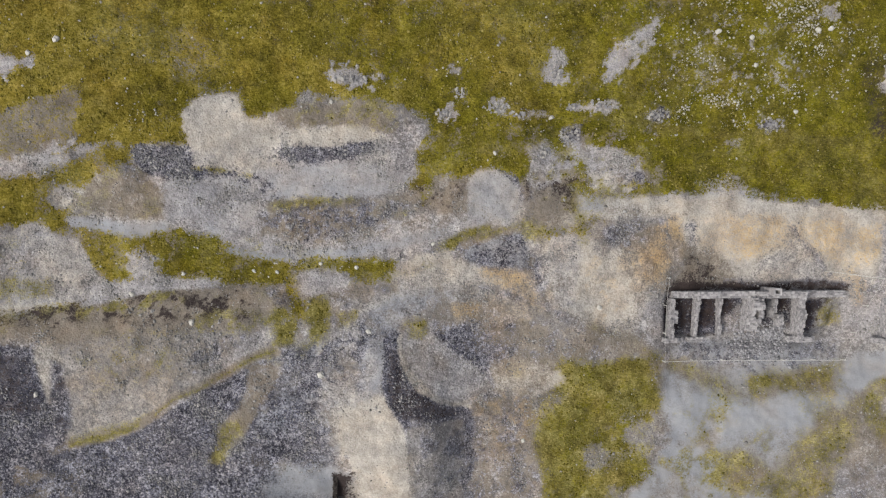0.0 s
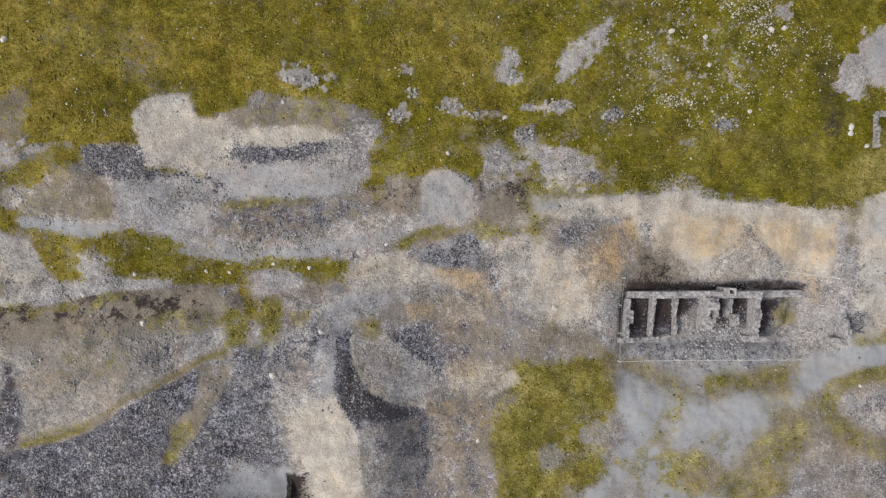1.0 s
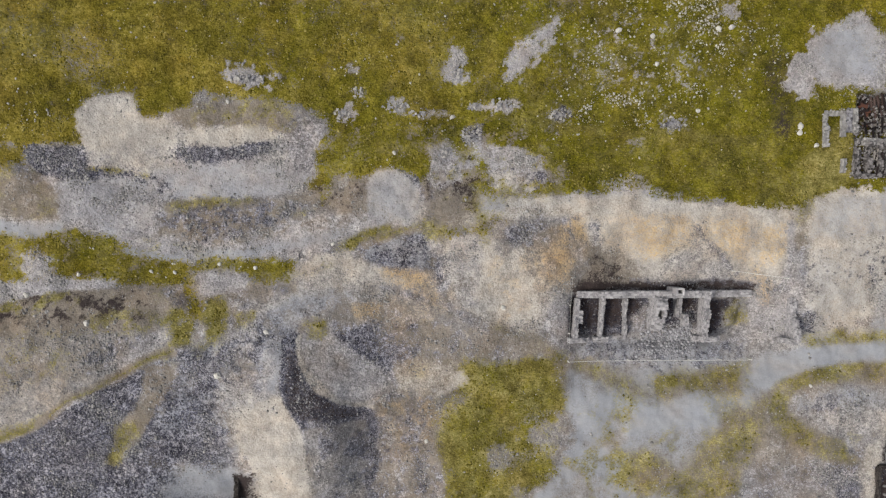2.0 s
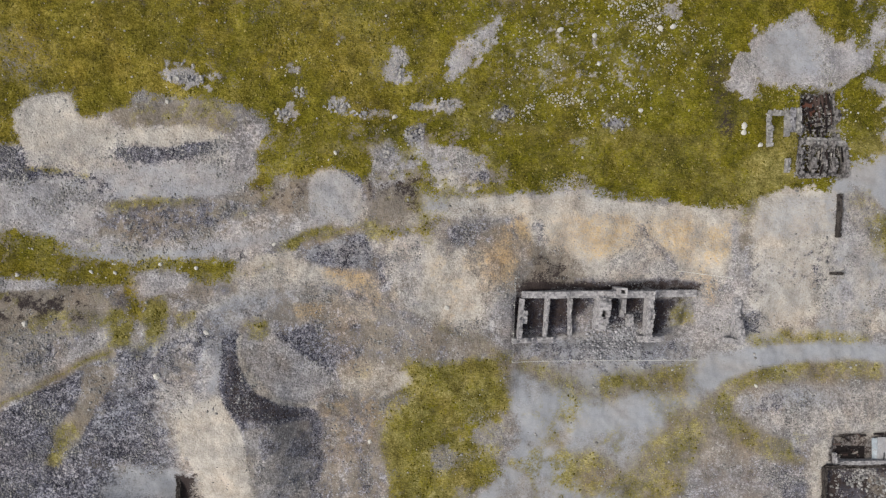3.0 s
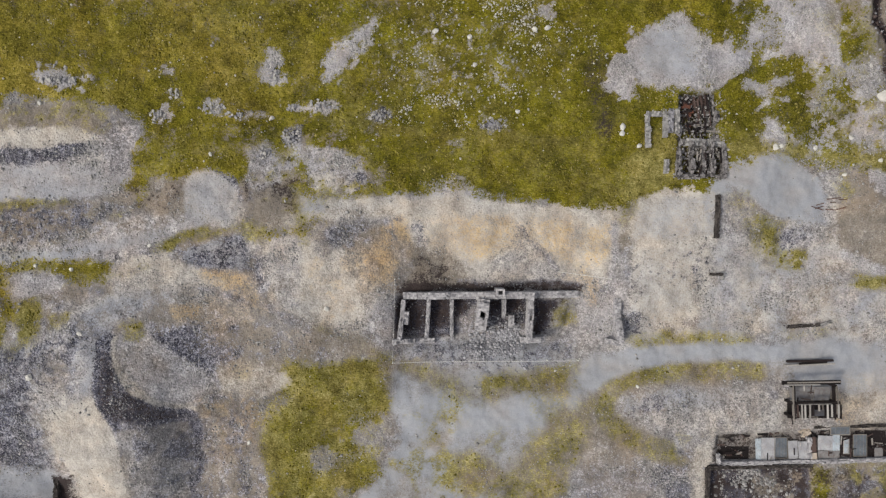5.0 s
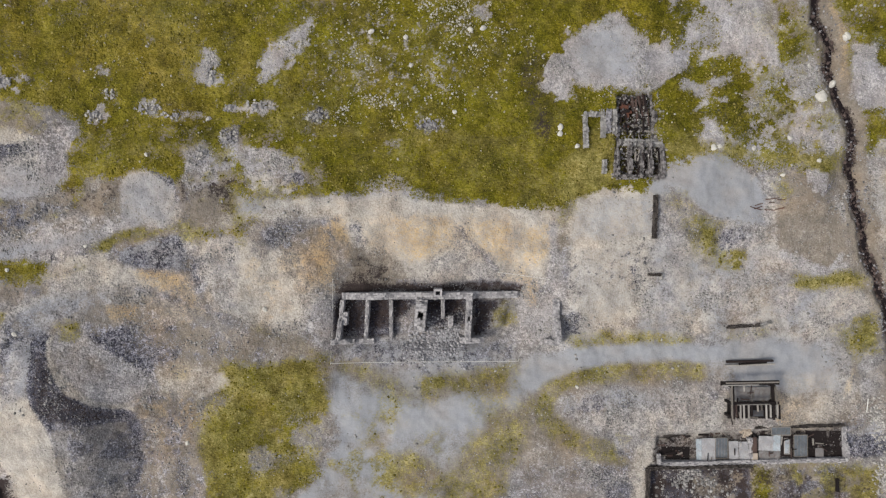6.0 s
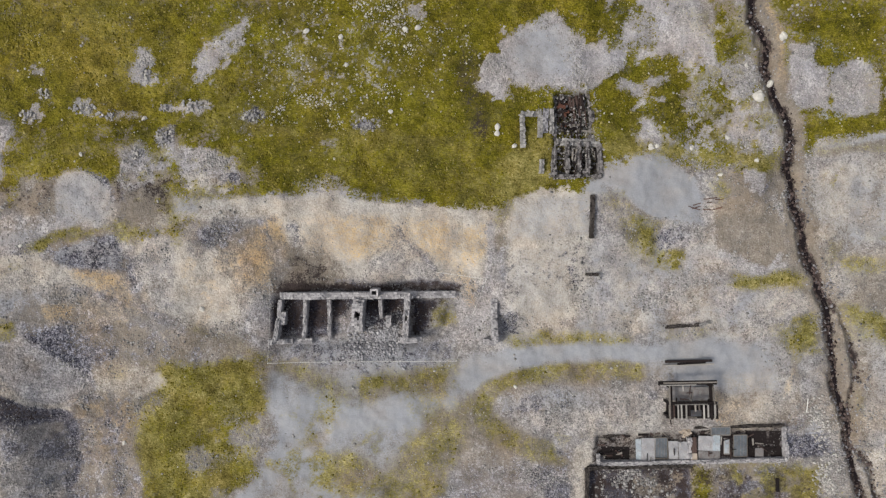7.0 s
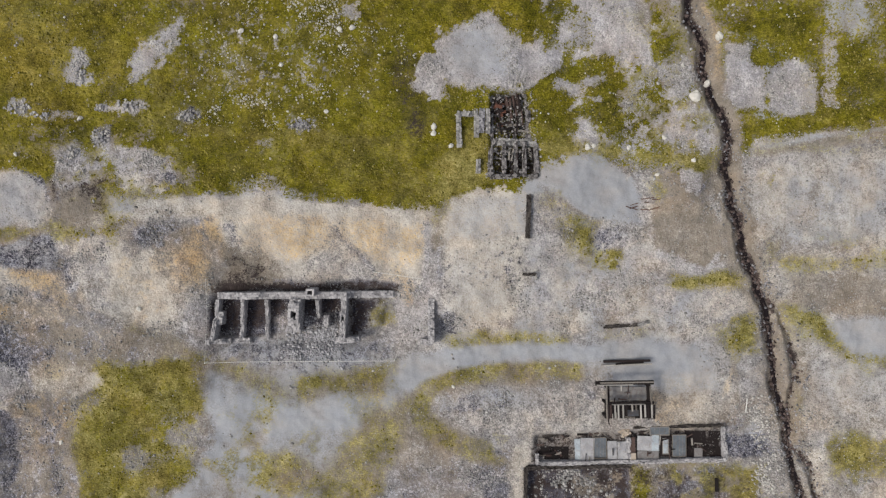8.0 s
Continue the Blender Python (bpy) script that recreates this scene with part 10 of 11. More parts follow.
# ---- the ruined ore bins under the orange bank ----
FLOOR = -1.9
bins = thing("ruined_ore_bins", 36.5, -7.6, FLOOR, "roofless row of grey rubble stone bins, half collapsed", "ruin")
part("back_wall", masonry((26.71, -5.31), (47.08, -5.21), 0.75, FLOOR, [-0.3, 0.0, 0.7, 0.7, 0.2, 0.3, 0.4, 0.9, 0.8, 0.7, 0.6, -0.4, -0.5, -0.6, -0.9], 1), STONE, bins)
part("end_wall", masonry((26.75, -5.79), (26.27, -10.44), 0.46, FLOOR, [-0.3, -0.2, -0.6, 0.1, 0.3, 0.7], 2), STONE, bins)
part("buttress", masonry((26.98, -7.16), (26.91, -8.67), 0.7, FLOOR, [-0.5, -0.3], 3), STONE, bins)
part("partition_wall", masonry((29.69, -5.73), (29.39, -10.26), 0.42, FLOOR, [-0.1, -0.3, -0.5, -0.7, -0.6], 4), STONE, bins)
part("partition_wall", masonry((32.32, -5.78), (32.31, -10.58), 0.38, FLOOR, [-0.4, -0.9, -1.1, -0.8, -1.5], 5), STONE, bins)
part("pier_wall", masonry((35.99, -5.64), (35.60, -9.61), 1.25, FLOOR, [1.1, 1.7, 1.5, 1.0, 0.2, -1.2], 6, 4, [(1.3, 2.2)]), STONE, bins)
part("partition_wall", masonry((38.35, -5.73), (38.34, -8.00), 0.36, FLOOR, [0.4, 0.1, -0.8], 7), STONE, bins)
part("pier_wall", masonry((41.49, -4.92), (41.17, -10.31), 0.62, FLOOR, [0.8, 0.5, 0.3, 0.9, 0.6, 0.2, 0.3], 8, 4, [(2.6, 3.2)]), STONE, bins)
part("front_sill", masonry((25.46, -10.55), (28.06, -10.63), 0.55, FLOOR, [0.3, -0.3, -1.0], 9), STONE, bins)
part("front_sill", masonry((28.59, -10.59), (30.31, -10.59), 0.55, FLOOR, [-0.9, -0.8], 10), STONE, bins)
part("front_sill", masonry((40.28, -10.48), (43.11, -10.39), 0.6, FLOOR, [-0.6, 0.3, 0.2, -0.3], 11), STONE, bins)
part("stub_wall", masonry((39.28, -7.61), (39.18, -9.07), 0.55, FLOOR, [-0.5, -0.3, -0.9], 12), STONE, bins)
flue = Shape()
for ox, oy, sx, sy in ((-0.36, 0, 0.2, 0.8), (0.36, 0, 0.2, 0.8), (0, 0.3, 0.52, 0.2), (0, -0.3, 0.52, 0.2)):
    for k in range(16):
        flue.box(37.79 + ox, -4.85 + oy, FLOOR + k * 0.245, sx, sy, 0.24, random.uniform(-2, 2), 0.02)
part("flue_stack", flue, STONE, bins, "square hollow stone flue")

low_wall = thing("low_stone_wall", 51.45, -8.43, level(51.6, -8.3), "tumbled grey stone wall end with rubble beside it", "wall")
part("wall_run", masonry((51.39, -5.67), (51.45, -10.68), 0.7, low_wall.location.z - 0.5, [low_wall.location.z + h for h in (0.8, 1.2, 1.0, 1.7, 2.2, 2.1)], 13), STONE, low_wall)
part("wall_stub", masonry((50.20, -10.63), (51.57, -10.70), 0.6, low_wall.location.z - 0.5, [low_wall.location.z + 1.0, low_wall.location.z + 1.9], 14), STONE, low_wall)

# ---- the fence round the bins ----
fence = thing("wire_fence", 36.03, -13.10, level(35, -13), "thin white post and rail fence round a ruin", "fence")
corners = [(25.49, -12.96), (47.07, -13.01), (50.45, -3.40), (44.80, -2.61)]
west = [(25.49, -12.96), (25.84, -3.32)]
for run in (corners, west):
    for (ax, ay), (bx, by) in zip(run, run[1:]):
        n = max(1, round(math.hypot(bx - ax, by - ay) / 3.4))
        tops = []
        for k in range(n + 1):
            x, y = ax + (bx - ax) * k / n, ay + (by - ay) * k / n
            g = level(x, y)
            part("post", Shape().box(x, y, g - 0.3, 0.09, 0.09, 1.45, 0, 0.01, random.uniform(-3, 3)), WHITE_PAINT, fence)
            tops.append((x, y, g + 1.1))
        for p, q in zip(tops, tops[1:]):
            part("rail", Shape().tube(p, q, 0.024 if abs(p[1] - q[1]) < 0.6 else 0.012, 6), WHITE_PAINT, fence)


# ---- the timber-choked ruin on the northern fell ----
house_z = -0.1
house = thing("ruined_building", 60.61, 12.92, house_z, "collapsed dark stone building choked with black timbers", "ruin")
R = [(58.38, 17.58), (62.37, 17.69), (62.65, 12.38), (58.28, 12.27), (58.17, 8.22), (63.47, 8.21), (63.44, 12.06)]
for name, a, b, tops, seed in (("west_wall", R[0], R[3], [0.5, 0.9, 0.4, 1.0, 0.8], 21), ("east_wall", R[1], R[2], [0.4, 0.8, 1.0, 0.6, 0.9], 22),
                               ("cross_wall", R[3], R[6], [0.7, 1.1, 0.6, 1.2], 23), ("west_wall", R[3], R[4], [0.9, 1.2, 1.4], 24),
                               ("south_wall", R[4], R[5], [1.4, 0.9, 1.2, 0.8, 1.4], 25), ("east_wall", R[5], R[6], [1.4, 1.0, 1.3], 26), ("north_wall", R[0], R[1], [0.3, 0.6, 0.2, 0.4], 27)):
    part(name, masonry(a, b, 0.5 + 0.25 * (name == "cross_wall"), house_z - 0.6, [h - 0.25 + 0.35 * math.sin(seed * 7 + k * 2.3) for k, h in enumerate(tops)], seed, 3, (), (0.26, 0.16)), GREY_STONE if name == "cross_wall" else RUIN_STONE, house)
for px, tops in ((0.30, [1.1, 1.2]), (0.55, [1.0, 0.9]), (0.74, [1.2, 1.3])):
    a = [R[3][k] + (R[6][k] - R[3][k]) * px for k in (0, 1)]
    b = [R[4][k] + (R[5][k] - R[4][k]) * px for k in (0, 1)]
    part("partition_wall", masonry(a, b, 0.4, house_z - 0.6, [tops[0], 0.5, tops[1], 0.7], int(px * 100), 2, (), (0.26, 0.16)), RUIN_STONE, house)
rnd = random.Random(5)
for k in range(34):
    u, v = rnd.uniform(0.08, 0.92), rnd.uniform(0.06, 0.94)
    x = R[0][0] + (R[1][0] - R[0][0]) * u
    y = R[0][1] + (R[3][1] - R[0][1]) * v
    turn = 90 + rnd.uniform(-14, 14) if k % 3 else rnd.uniform(-20, 20)
    part("beam", Shape().box(x, y, house_z + rnd.uniform(0.25, 0.7), rnd.uniform(1.0, 2.4), rnd.uniform(0.12, 0.25), 0.16, turn, 0.015, 0, rnd.uniform(-8, 8)),
         (RUST if k == 6 else (BLACK_WOOD, BLACK_WOOD, BROWN_WOOD, WOOD, BLACK_WOOD, BROWN_WOOD)[k % 6]), house)
for k in range(14):
    u, v = rnd.uniform(0.06, 0.94), rnd.uniform(0.1, 0.9)
    x = R[3][0] + (R[6][0] - R[3][0]) * u
    y = R[3][1] + (R[4][1] - R[3][1]) * v
    part("beam", Shape().box(x, y, house_z + rnd.uniform(0.3, 0.8), rnd.uniform(0.8, 1.8), 0.16, 0.14, 90 + rnd.uniform(-12, 12), 0.015, 0, rnd.uniform(-8, 8)), (BLACK_WOOD, WOOD, BLACK_WOOD)[k % 3], house)

for name, count, wide, material, label in (("rubble", 230, 0.24, RUIN_STONE, "burnt masonry rubble"), ("pale_rubble", 110, 0.17, PALE_STONE, "pale stone rubble")):
    s = Shape()
    for k in range(count):
        low = k % 5 < 2
        a, b, c = (R[3], R[6], R[4]) if low else (R[0], R[1], R[3])
        u, v = rnd.uniform(0.0, 1.0), rnd.uniform(0.0, 1.0)
        x, y = a[0] + (b[0] - a[0]) * u, a[1] + (c[1] - a[1]) * v
        w = wide * rnd.uniform(0.5, 1.2)
        s.box(x, y, house_z + rnd.uniform(0.2, 0.8), w, w * rnd.uniform(0.6, 0.9), w * 0.6, rnd.uniform(0, 180), w * 0.15, rnd.uniform(-12, 12))
    tagged(part(name, s, material, house, label), kind="stuff")
for k in range(5):
    x, y = 58.8 + rnd.uniform(0, 2.6), 13.4 + rnd.uniform(0, 3.6)
    part("rusty_plate", Shape().box(x, y, house_z + rnd.uniform(0.6, 0.9), rnd.uniform(0.4, 0.9), rnd.uniform(0.25, 0.5), 0.03, rnd.uniform(-20, 20), 0.02, rnd.uniform(-8, 8)), RUST, house, "rusty iron plate")

foundation = thing("stone_foundation", 55.54, 13.95, level(55.7, 14), "low grey wall footing open on one side", "ruin")
for a, b, seed in (((54.69, 11.55), (54.57, 15.34), 31), ((54.44, 15.34), (56.82, 15.33), 32), ((56.63, 15.14), (56.62, 12.69), 33)):
    part("footing", masonry(a, b, 0.55, foundation.location.z - 0.4, [foundation.location.z + h for h in (0.55, 0.35, 0.65, 0.3, 0.5)], seed, 2, (), (0.26, 0.16)), GREY_STONE, foundation)
plinth = thing("stone_plinth", 57.79, 14.56, level(58, 14.3), "two parallel grey machine plinths in grass", "plinth")
part("block", masonry((57.20, 13.20), (57.28, 15.91), 0.6, plinth.location.z - 0.4, [plinth.location.z + 0.5, plinth.location.z + 0.6], 34), SLATE_STONE, plinth)
part("block", masonry((57.91, 13.13), (57.92, 15.90), 0.45, plinth.location.z - 0.4, [plinth.location.z + 0.6, plinth.location.z + 0.7], 35), GREY_STONE, plinth)
stub = thing("stone_stub", 56.81, 9.48, level(57, 9.3), "short grey wall stub standing in grass", "wall")
part("wall_run", masonry((56.80, 8.63), (56.87, 10.24), 0.5, stub.location.z - 0.4, [stub.location.z + 0.5, stub.location.z + 0.6], 36), GREY_STONE, stub)

trench = thing("retaining_wall", 62.73, 3.91, level(62.6, 4), "dark stone retaining wall along a spoil slope", "wall")
part("wall_run", masonry((62.54, 6.13), (62.40, 1.20), 0.5, trench.location.z - 1.0, [trench.location.z + h for h in (0.5, 0.55, 0.4, 0.3)], 37), DARK_STONE, trench)
trough = thing("stone_trough", 62.79, -3.15, level(62.8, -3.2), "small dark stone trough half buried in gravel", "trough")
part("side", masonry((61.89, -2.93), (63.44, -2.93), 0.3, trough.location.z - 0.3, [trough.location.z + 0.35, trough.location.z + 0.45], 38), DARK_STONE, trough)
part("side", masonry((63.44, -2.81), (63.44, -3.58), 0.3, trough.location.z - 0.3, [trough.location.z + 0.4, trough.location.z + 0.3], 39), GREY_STONE, trough)
kerb = thing("stone_kerb", 74.19, -9.06, level(74, -9), "low broken stone kerb beside a track", "kerb")
part("kerb_run", masonry((71.18, -9.20), (75.52, -8.95), 0.4, kerb.location.z - 0.4, [kerb.location.z + h for h in (0.25, 0.45, 0.3, 0.15, 0.4)], 40), DARK_STONE, kerb)
part("kerb_run", masonry((75.52, -9.01), (76.97, -8.56), 0.35, kerb.location.z - 0.4, [kerb.location.z + 0.3, kerb.location.z + 0.2], 41), GREY_STONE, kerb)


# ---- timber loading stage and fallen frames ----
def beam(parent, a, b, z0, z1, wide, high, material, name="beam"):
    dx, dy = b[0] - a[0], b[1] - a[1]
    long = math.hypot(dx, dy)
    s = Shape().box((a[0] + b[0]) / 2, (a[1] + b[1]) / 2, (z0 + z1) / 2 - high / 2, long, wide, high, math.degrees(math.atan2(dy, dx)), 0.012, 0, math.degrees(math.atan2(z1 - z0, long)))
    return part(name, s, material, parent)


fallen = thing("fallen_timbers", 74.35, -13.52, level(74.4, -13.4), "fallen grey timber beams on a track edge", "timber")
gz = fallen.location.z
beam(fallen, (71.32, -13.69), (77.18, -13.51), gz + 0.25, gz + 0.3, 0.16, 0.2, PALE_WOOD)
beam(fallen, (71.50, -13.21), (76.96, -13.10), gz + 0.35, gz + 0.3, 0.24, 0.36, BLACK_WOOD)
beam(fallen, (72.88, -13.48), (76.17, -13.29), gz + 0.5, gz + 0.45, 0.2, 0.2, BLACK_WOOD)

stage = thing("loading_stage", 74.44, -17.98, level(74.3, -17.6), "derelict timber loading stage with slatted end", "stage")
gz = stage.location.z
STAGE = 0.1
for x, y in ((71.49, -15.82), (76.42, -15.83), (71.49, -17.77), (76.61, -17.78), (71.55, -19.39), (76.86, -19.40)):
    part("post", Shape().box(x, y, gz - 0.2, 0.26, 0.26, STAGE - gz + 0.2, 0, 0.015), BLACK_WOOD, stage)
beam(stage, (70.22, -15.45), (76.88, -15.34), STAGE, STAGE + 0.05, 0.46, 0.3, BLACK_WOOD)
beam(stage, (70.74, -15.39), (76.88, -15.28), STAGE + 0.2, STAGE + 0.22, 0.14, 0.12, WOOD)
beam(stage, (70.35, -15.65), (74.49, -15.59), STAGE + 0.2, STAGE + 0.2, 0.12, 0.12, PALE_WOOD)
beam(stage, (71.49, -15.75), (71.55, -19.59), STAGE - 0.05, STAGE - 0.05, 0.16, 0.25, WOOD)
beam(stage, (71.75, -15.81), (71.81, -17.96), STAGE - 0.4, STAGE - 0.4, 0.25, 0.25, BLACK_WOOD)
beam(stage, (76.48, -15.77), (76.67, -17.91), STAGE - 0.05, STAGE - 0.05, 0.14, 0.25, WOOD)
beam(stage, (76.31, -15.82), (76.43, -17.97), STAGE - 0.4, STAGE - 0.4, 0.3, 0.25, BLACK_WOOD)
beam(stage, (71.55, -17.77), (76.93, -17.72), STAGE - 0.1, STAGE - 0.1, 0.28, 0.25, BLACK_WOOD)
beam(stage, (72.07, -17.90), (75.83, -17.84), STAGE + 0.08, STAGE + 0.08, 0.1, 0.1, PALE_WOOD)
part("hopper_floor", Shape().box(74.27, -17.00, gz + 0.35, 4.7, 1.6, 0.08, 0, 0.03), GREY_SHEET, stage, "sagging grey sheet floor")
part("under_floor", Shape().box(74.46, -18.97, gz + 0.3, 5.6, 1.9, 0.1, 0, 0.03), BLACK_WOOD, stage, "black rotten boards")
for px, wood, cut in ((0.02, BLACK_WOOD, 0.1), (0.07, BROWN_WOOD, 0.3), (0.16, PALE_WOOD, 0.2), (0.23, PALE_WOOD, 0.0), (0.33, PALE_WOOD, 0.1), (0.40, BLACK_WOOD, 0.5),
                      (0.52, WOOD, 1.0), (0.60, WOOD, 1.1), (0.70, PALE_WOOD, 0.1), (0.79, PALE_WOOD, 0.3), (0.86, BLACK_WOOD, 0.0), (0.93, PALE_WOOD, 0.2), (0.98, BLACK_WOOD, 0.1)):
    a = (71.55, -17.90)
    b = (77.00, -17.91)
    x = a[0] + (b[0] - a[0]) * px
    beam(stage, (x, a[1]), (x + 0.06, a[1] - 1.75 + cut), STAGE + 0.15, STAGE + 0.1, 0.17, 0.1, wood, "slat")
part("hatch", Shape().box(74.66, -18.99, STAGE - 0.5, 1.3, 0.7, 0.08, 0, 0.02), DARK_SHEET, stage, "dark sunken hatch")


rnd = random.Random(77)
for k in range(14):
    x, y = stage.location.x + rnd.uniform(-3.4, 3.2), stage.location.y + rnd.uniform(-2.2, 2.2)
    z = gz + rnd.uniform(0.45, 0.8)
    t = rnd.choice((0, 0, 90, 90)) + rnd.uniform(-9, 9)
    part("splinter", Shape().box(x, y, z, rnd.uniform(0.5, 1.7), rnd.uniform(0.06, 0.14), 0.07, t, 0.01, 0, rnd.uniform(-6, 6)), (BLACK_WOOD, WOOD, BROWN_WOOD, PALE_WOOD)[k % 4], stage)


# ---- the long roofless shed with its fallen sheets ----
shed_z = -3.0
shed = thing("roofless_shed", 74.86, -23.42, shed_z, "long roofless stone shed littered with fallen sheets", "ruin")
part("front_wall", masonry((63.69, -25.41), (86.12, -24.99), 0.45, shed_z - 0.6, [-2.2, -2.1, -2.3, -2.2, -2.25, -2.2], 51), STONE, shed)
part("end_wall", masonry((63.83, -25.41), (63.85, -24.27), 0.4, shed_z - 0.6, [-2.2, -2.3], 52), STONE, shed)
part("end_wall", masonry((85.99, -24.99), (85.88, -21.09), 0.4, shed_z - 0.6, [-2.1, -2.0, -2.6, -2.5], 53), STONE, shed)
part("back_wall", masonry((75.22, -21.16), (85.99, -21.05), 0.35, shed_z - 0.6, [-2.5, -2.7, -2.6, -2.8, -2.6], 54), DARK_STONE, shed)
part("back_wall", masonry((64.50, -22.21), (67.18, -21.95), 0.4, shed_z - 0.6, [-2.6, -2.8], 55), DARK_STONE, shed)
part("cross_wall", masonry((74.63, -22.38), (74.69, -24.85), 0.5, shed_z - 0.6, [-2.3, -2.5, -2.4], 56), STONE, shed)
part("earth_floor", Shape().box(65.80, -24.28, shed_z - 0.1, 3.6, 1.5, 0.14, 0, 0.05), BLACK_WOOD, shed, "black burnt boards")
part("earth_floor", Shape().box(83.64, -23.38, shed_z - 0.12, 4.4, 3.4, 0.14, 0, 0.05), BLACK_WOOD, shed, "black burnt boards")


def corrugated(x0, y0, x1, y1, z, material, label, tilt=0.0, flat=False):
    """A sheet lying between two corners, ridged across its width."""
    cx, cy, sx, sy = (x0 + x1) / 2, (y0 + y1) / 2, abs(x1 - x0), abs(y1 - y0)
    s = Shape()
    ridges = 1 if flat else max(6, int(sx / 0.11))
    n = ridges * 4 + 1
    m = pose(cx, cy, z, tilt, random.uniform(-4, 4), random.uniform(-2.5, 2.5))
    for layer in (0.0, -0.012):
        for j in range(4):
            for i in range(n):
                u = i / (n - 1) - 0.5
                wave = 0.0 if flat else 0.028 * math.sin(i * math.pi / 2)
                s.v.append(m @ Vector((u * sx, (j / 3 - 0.5) * sy, 0.5 * wave + 0.05 * noise.noise(Vector((u * 3 + cx, j * 0.7, 0))) + layer)))
    for layer in (0, 1):
        for j in range(3):
            for i in range(n - 1):
                a = layer * 4 * n + j * n + i
                q = [a, a + 1, a + n + 1, a + n]
                s.f.append(q if layer == 0 else q[::-1])
    rim = [i for i in range(n)] + [j * n + n - 1 for j in range(1, 4)] + [3 * n + i for i in range(n - 2, -1, -1)] + [j * n for j in (2, 1)]
    for a, b in zip(rim, rim[1:] + rim[:1]):
        s.f.append([b, a, a + 4 * n, b + 4 * n])
    return alone("roof_sheet", s, material, (cx, cy, z), label, "roof sheet", "fallen roof sheets")


SHEETS = (  # two corners, height, material
    ((68.3, -22.51), (68.96, -25.05), -2.6, BLUE_SHEET),
    ((68.97, -22.41), (70.63, -25.06), -2.57, PALE_SHEET),
    ((72.18, -22.79), (73.31, -24.93), -2.6, PALE_SHEET),
    ((73.38, -22.86), (74.71, -24.94), -2.56, PALE_SHEET),
    ((74.79, -22.33), (75.45, -24.14), -2.5, BROWN_WOOD),
    ((75.72, -22.2), (77.46, -23.94), -2.6, PALE_SHEET),
    ((75.72, -24.0), (78.26, -24.95), -2.62, GREY_SHEET),
    ((77.4, -22.07), (78.26, -23.95), -2.53, BLUE_SHEET),
    ((82.48, -23.69), (83.48, -24.83), -2.75, GREY_SHEET),
)
PANELS = (
    ((70.57, -22.38), (72.04, -24.8)),
    ((77.2, -21.13), (79.47, -22.08)),
    ((79.87, -22.08), (81.47, -24.62)),
)
NAMES = {BLUE_SHEET: "pale blue", GREY_SHEET: "grey", PALE_SHEET: "pale grey", DARK_SHEET: "dark slate-grey", BROWN_WOOD: "rotten brown"}
for a, b, z, material in SHEETS:
    corrugated(*a, *b, z, material, NAMES[material] + " corrugated roof sheet fallen in a shed", random.uniform(-4, 4))
rnd = random.Random(9)
for k in range(46):
    u = rnd.random()
    side = k % 3
    x = 63.8 + 3.4 * u if side == 0 else (80.0 + 5.0 * u if side == 1 else 64.5 + 17 * u)
    y = rnd.uniform(-24.6, -22.2) if side < 2 else rnd.uniform(-22.3, -21.6)
    long = rnd.uniform(0.5, 1.8)
    plank = alone("plank", Shape().box(x, y, -2.88 + rnd.uniform(0, 0.12), long, rnd.uniform(0.1, 0.24), 0.05, rnd.choice((0, 0, 90, 20, -35)) + rnd.uniform(-8, 8), 0.01, 0, rnd.uniform(-4, 4)),
                  (BLACK_WOOD, BROWN_WOOD, BLACK_WOOD, WOOD)[k % 4], (x, y, -2.88), "loose rotten plank on a shed floor", "plank", "planks in the shed")
for k in range(12):  # laths and broken boards over the sheets
    x, y = rnd.uniform(67.3, 80.5), rnd.uniform(-24.9, -21.6)
    alone("plank", Shape().box(x, y, -2.47 + rnd.uniform(0, 0.1), rnd.uniform(0.4, 1.6), rnd.uniform(0.06, 0.16), 0.05, rnd.choice((0, 90, 90, 10)) + rnd.uniform(-9, 9), 0.01, 0, rnd.uniform(-3, 3)),
          (BLACK_WOOD, BROWN_WOOD, PALE_WOOD, BLACK_WOOD, WOOD)[k % 5], (x, y, -2.47), "broken lath lying over fallen roof sheets", "plank", "planks in the shed")
tan = thing("plaster_heap", 74.25, -21.73, -2.9, "pale tan heap of fallen plaster", "rubble")
heap_shape = Shape()
for k in range(30):
    r = rnd.uniform(0, 0.7)
    t = rnd.uniform(0, 6.28)
    heap_shape.box(tan.location.x + r * math.cos(t), tan.location.y + r * math.sin(t), -2.95 + 0.5 * (0.7 - r), rnd.uniform(0.15, 0.4), rnd.uniform(0.12, 0.3), 0.15, rnd.uniform(0, 180), 0.03)
part("rubble", heap_shape, TAN_STONE, tan)

hatchway = thing("window_frame", 79.06, -23.41, -2.75, "white window frame lying on black boards", "window frame")
x, y = hatchway.location.x, hatchway.location.y
part("board", Shape().box(x, y, -2.7, 1.33, 2.41, 0.08, 0, 0.02), BLACK_WOOD, hatchway, "black board")
part("pane", Shape().box(x, y, -2.61, 0.5, 1.7, 0.02, 0, 0.01), BLUE_SHEET, hatchway, "pale dusty pane")
for ox, oy, sx, sy in ((-0.31, 0, 0.08, 1.9), (0.31, 0, 0.08, 1.9), (0, 0.92, 0.7, 0.08), (0, -0.92, 0.7, 0.08)):
    part("frame_rail", Shape().box(x + ox, y + oy, -2.62, sx, sy, 0.06, 0, 0.006), PALE_WOOD, hatchway)
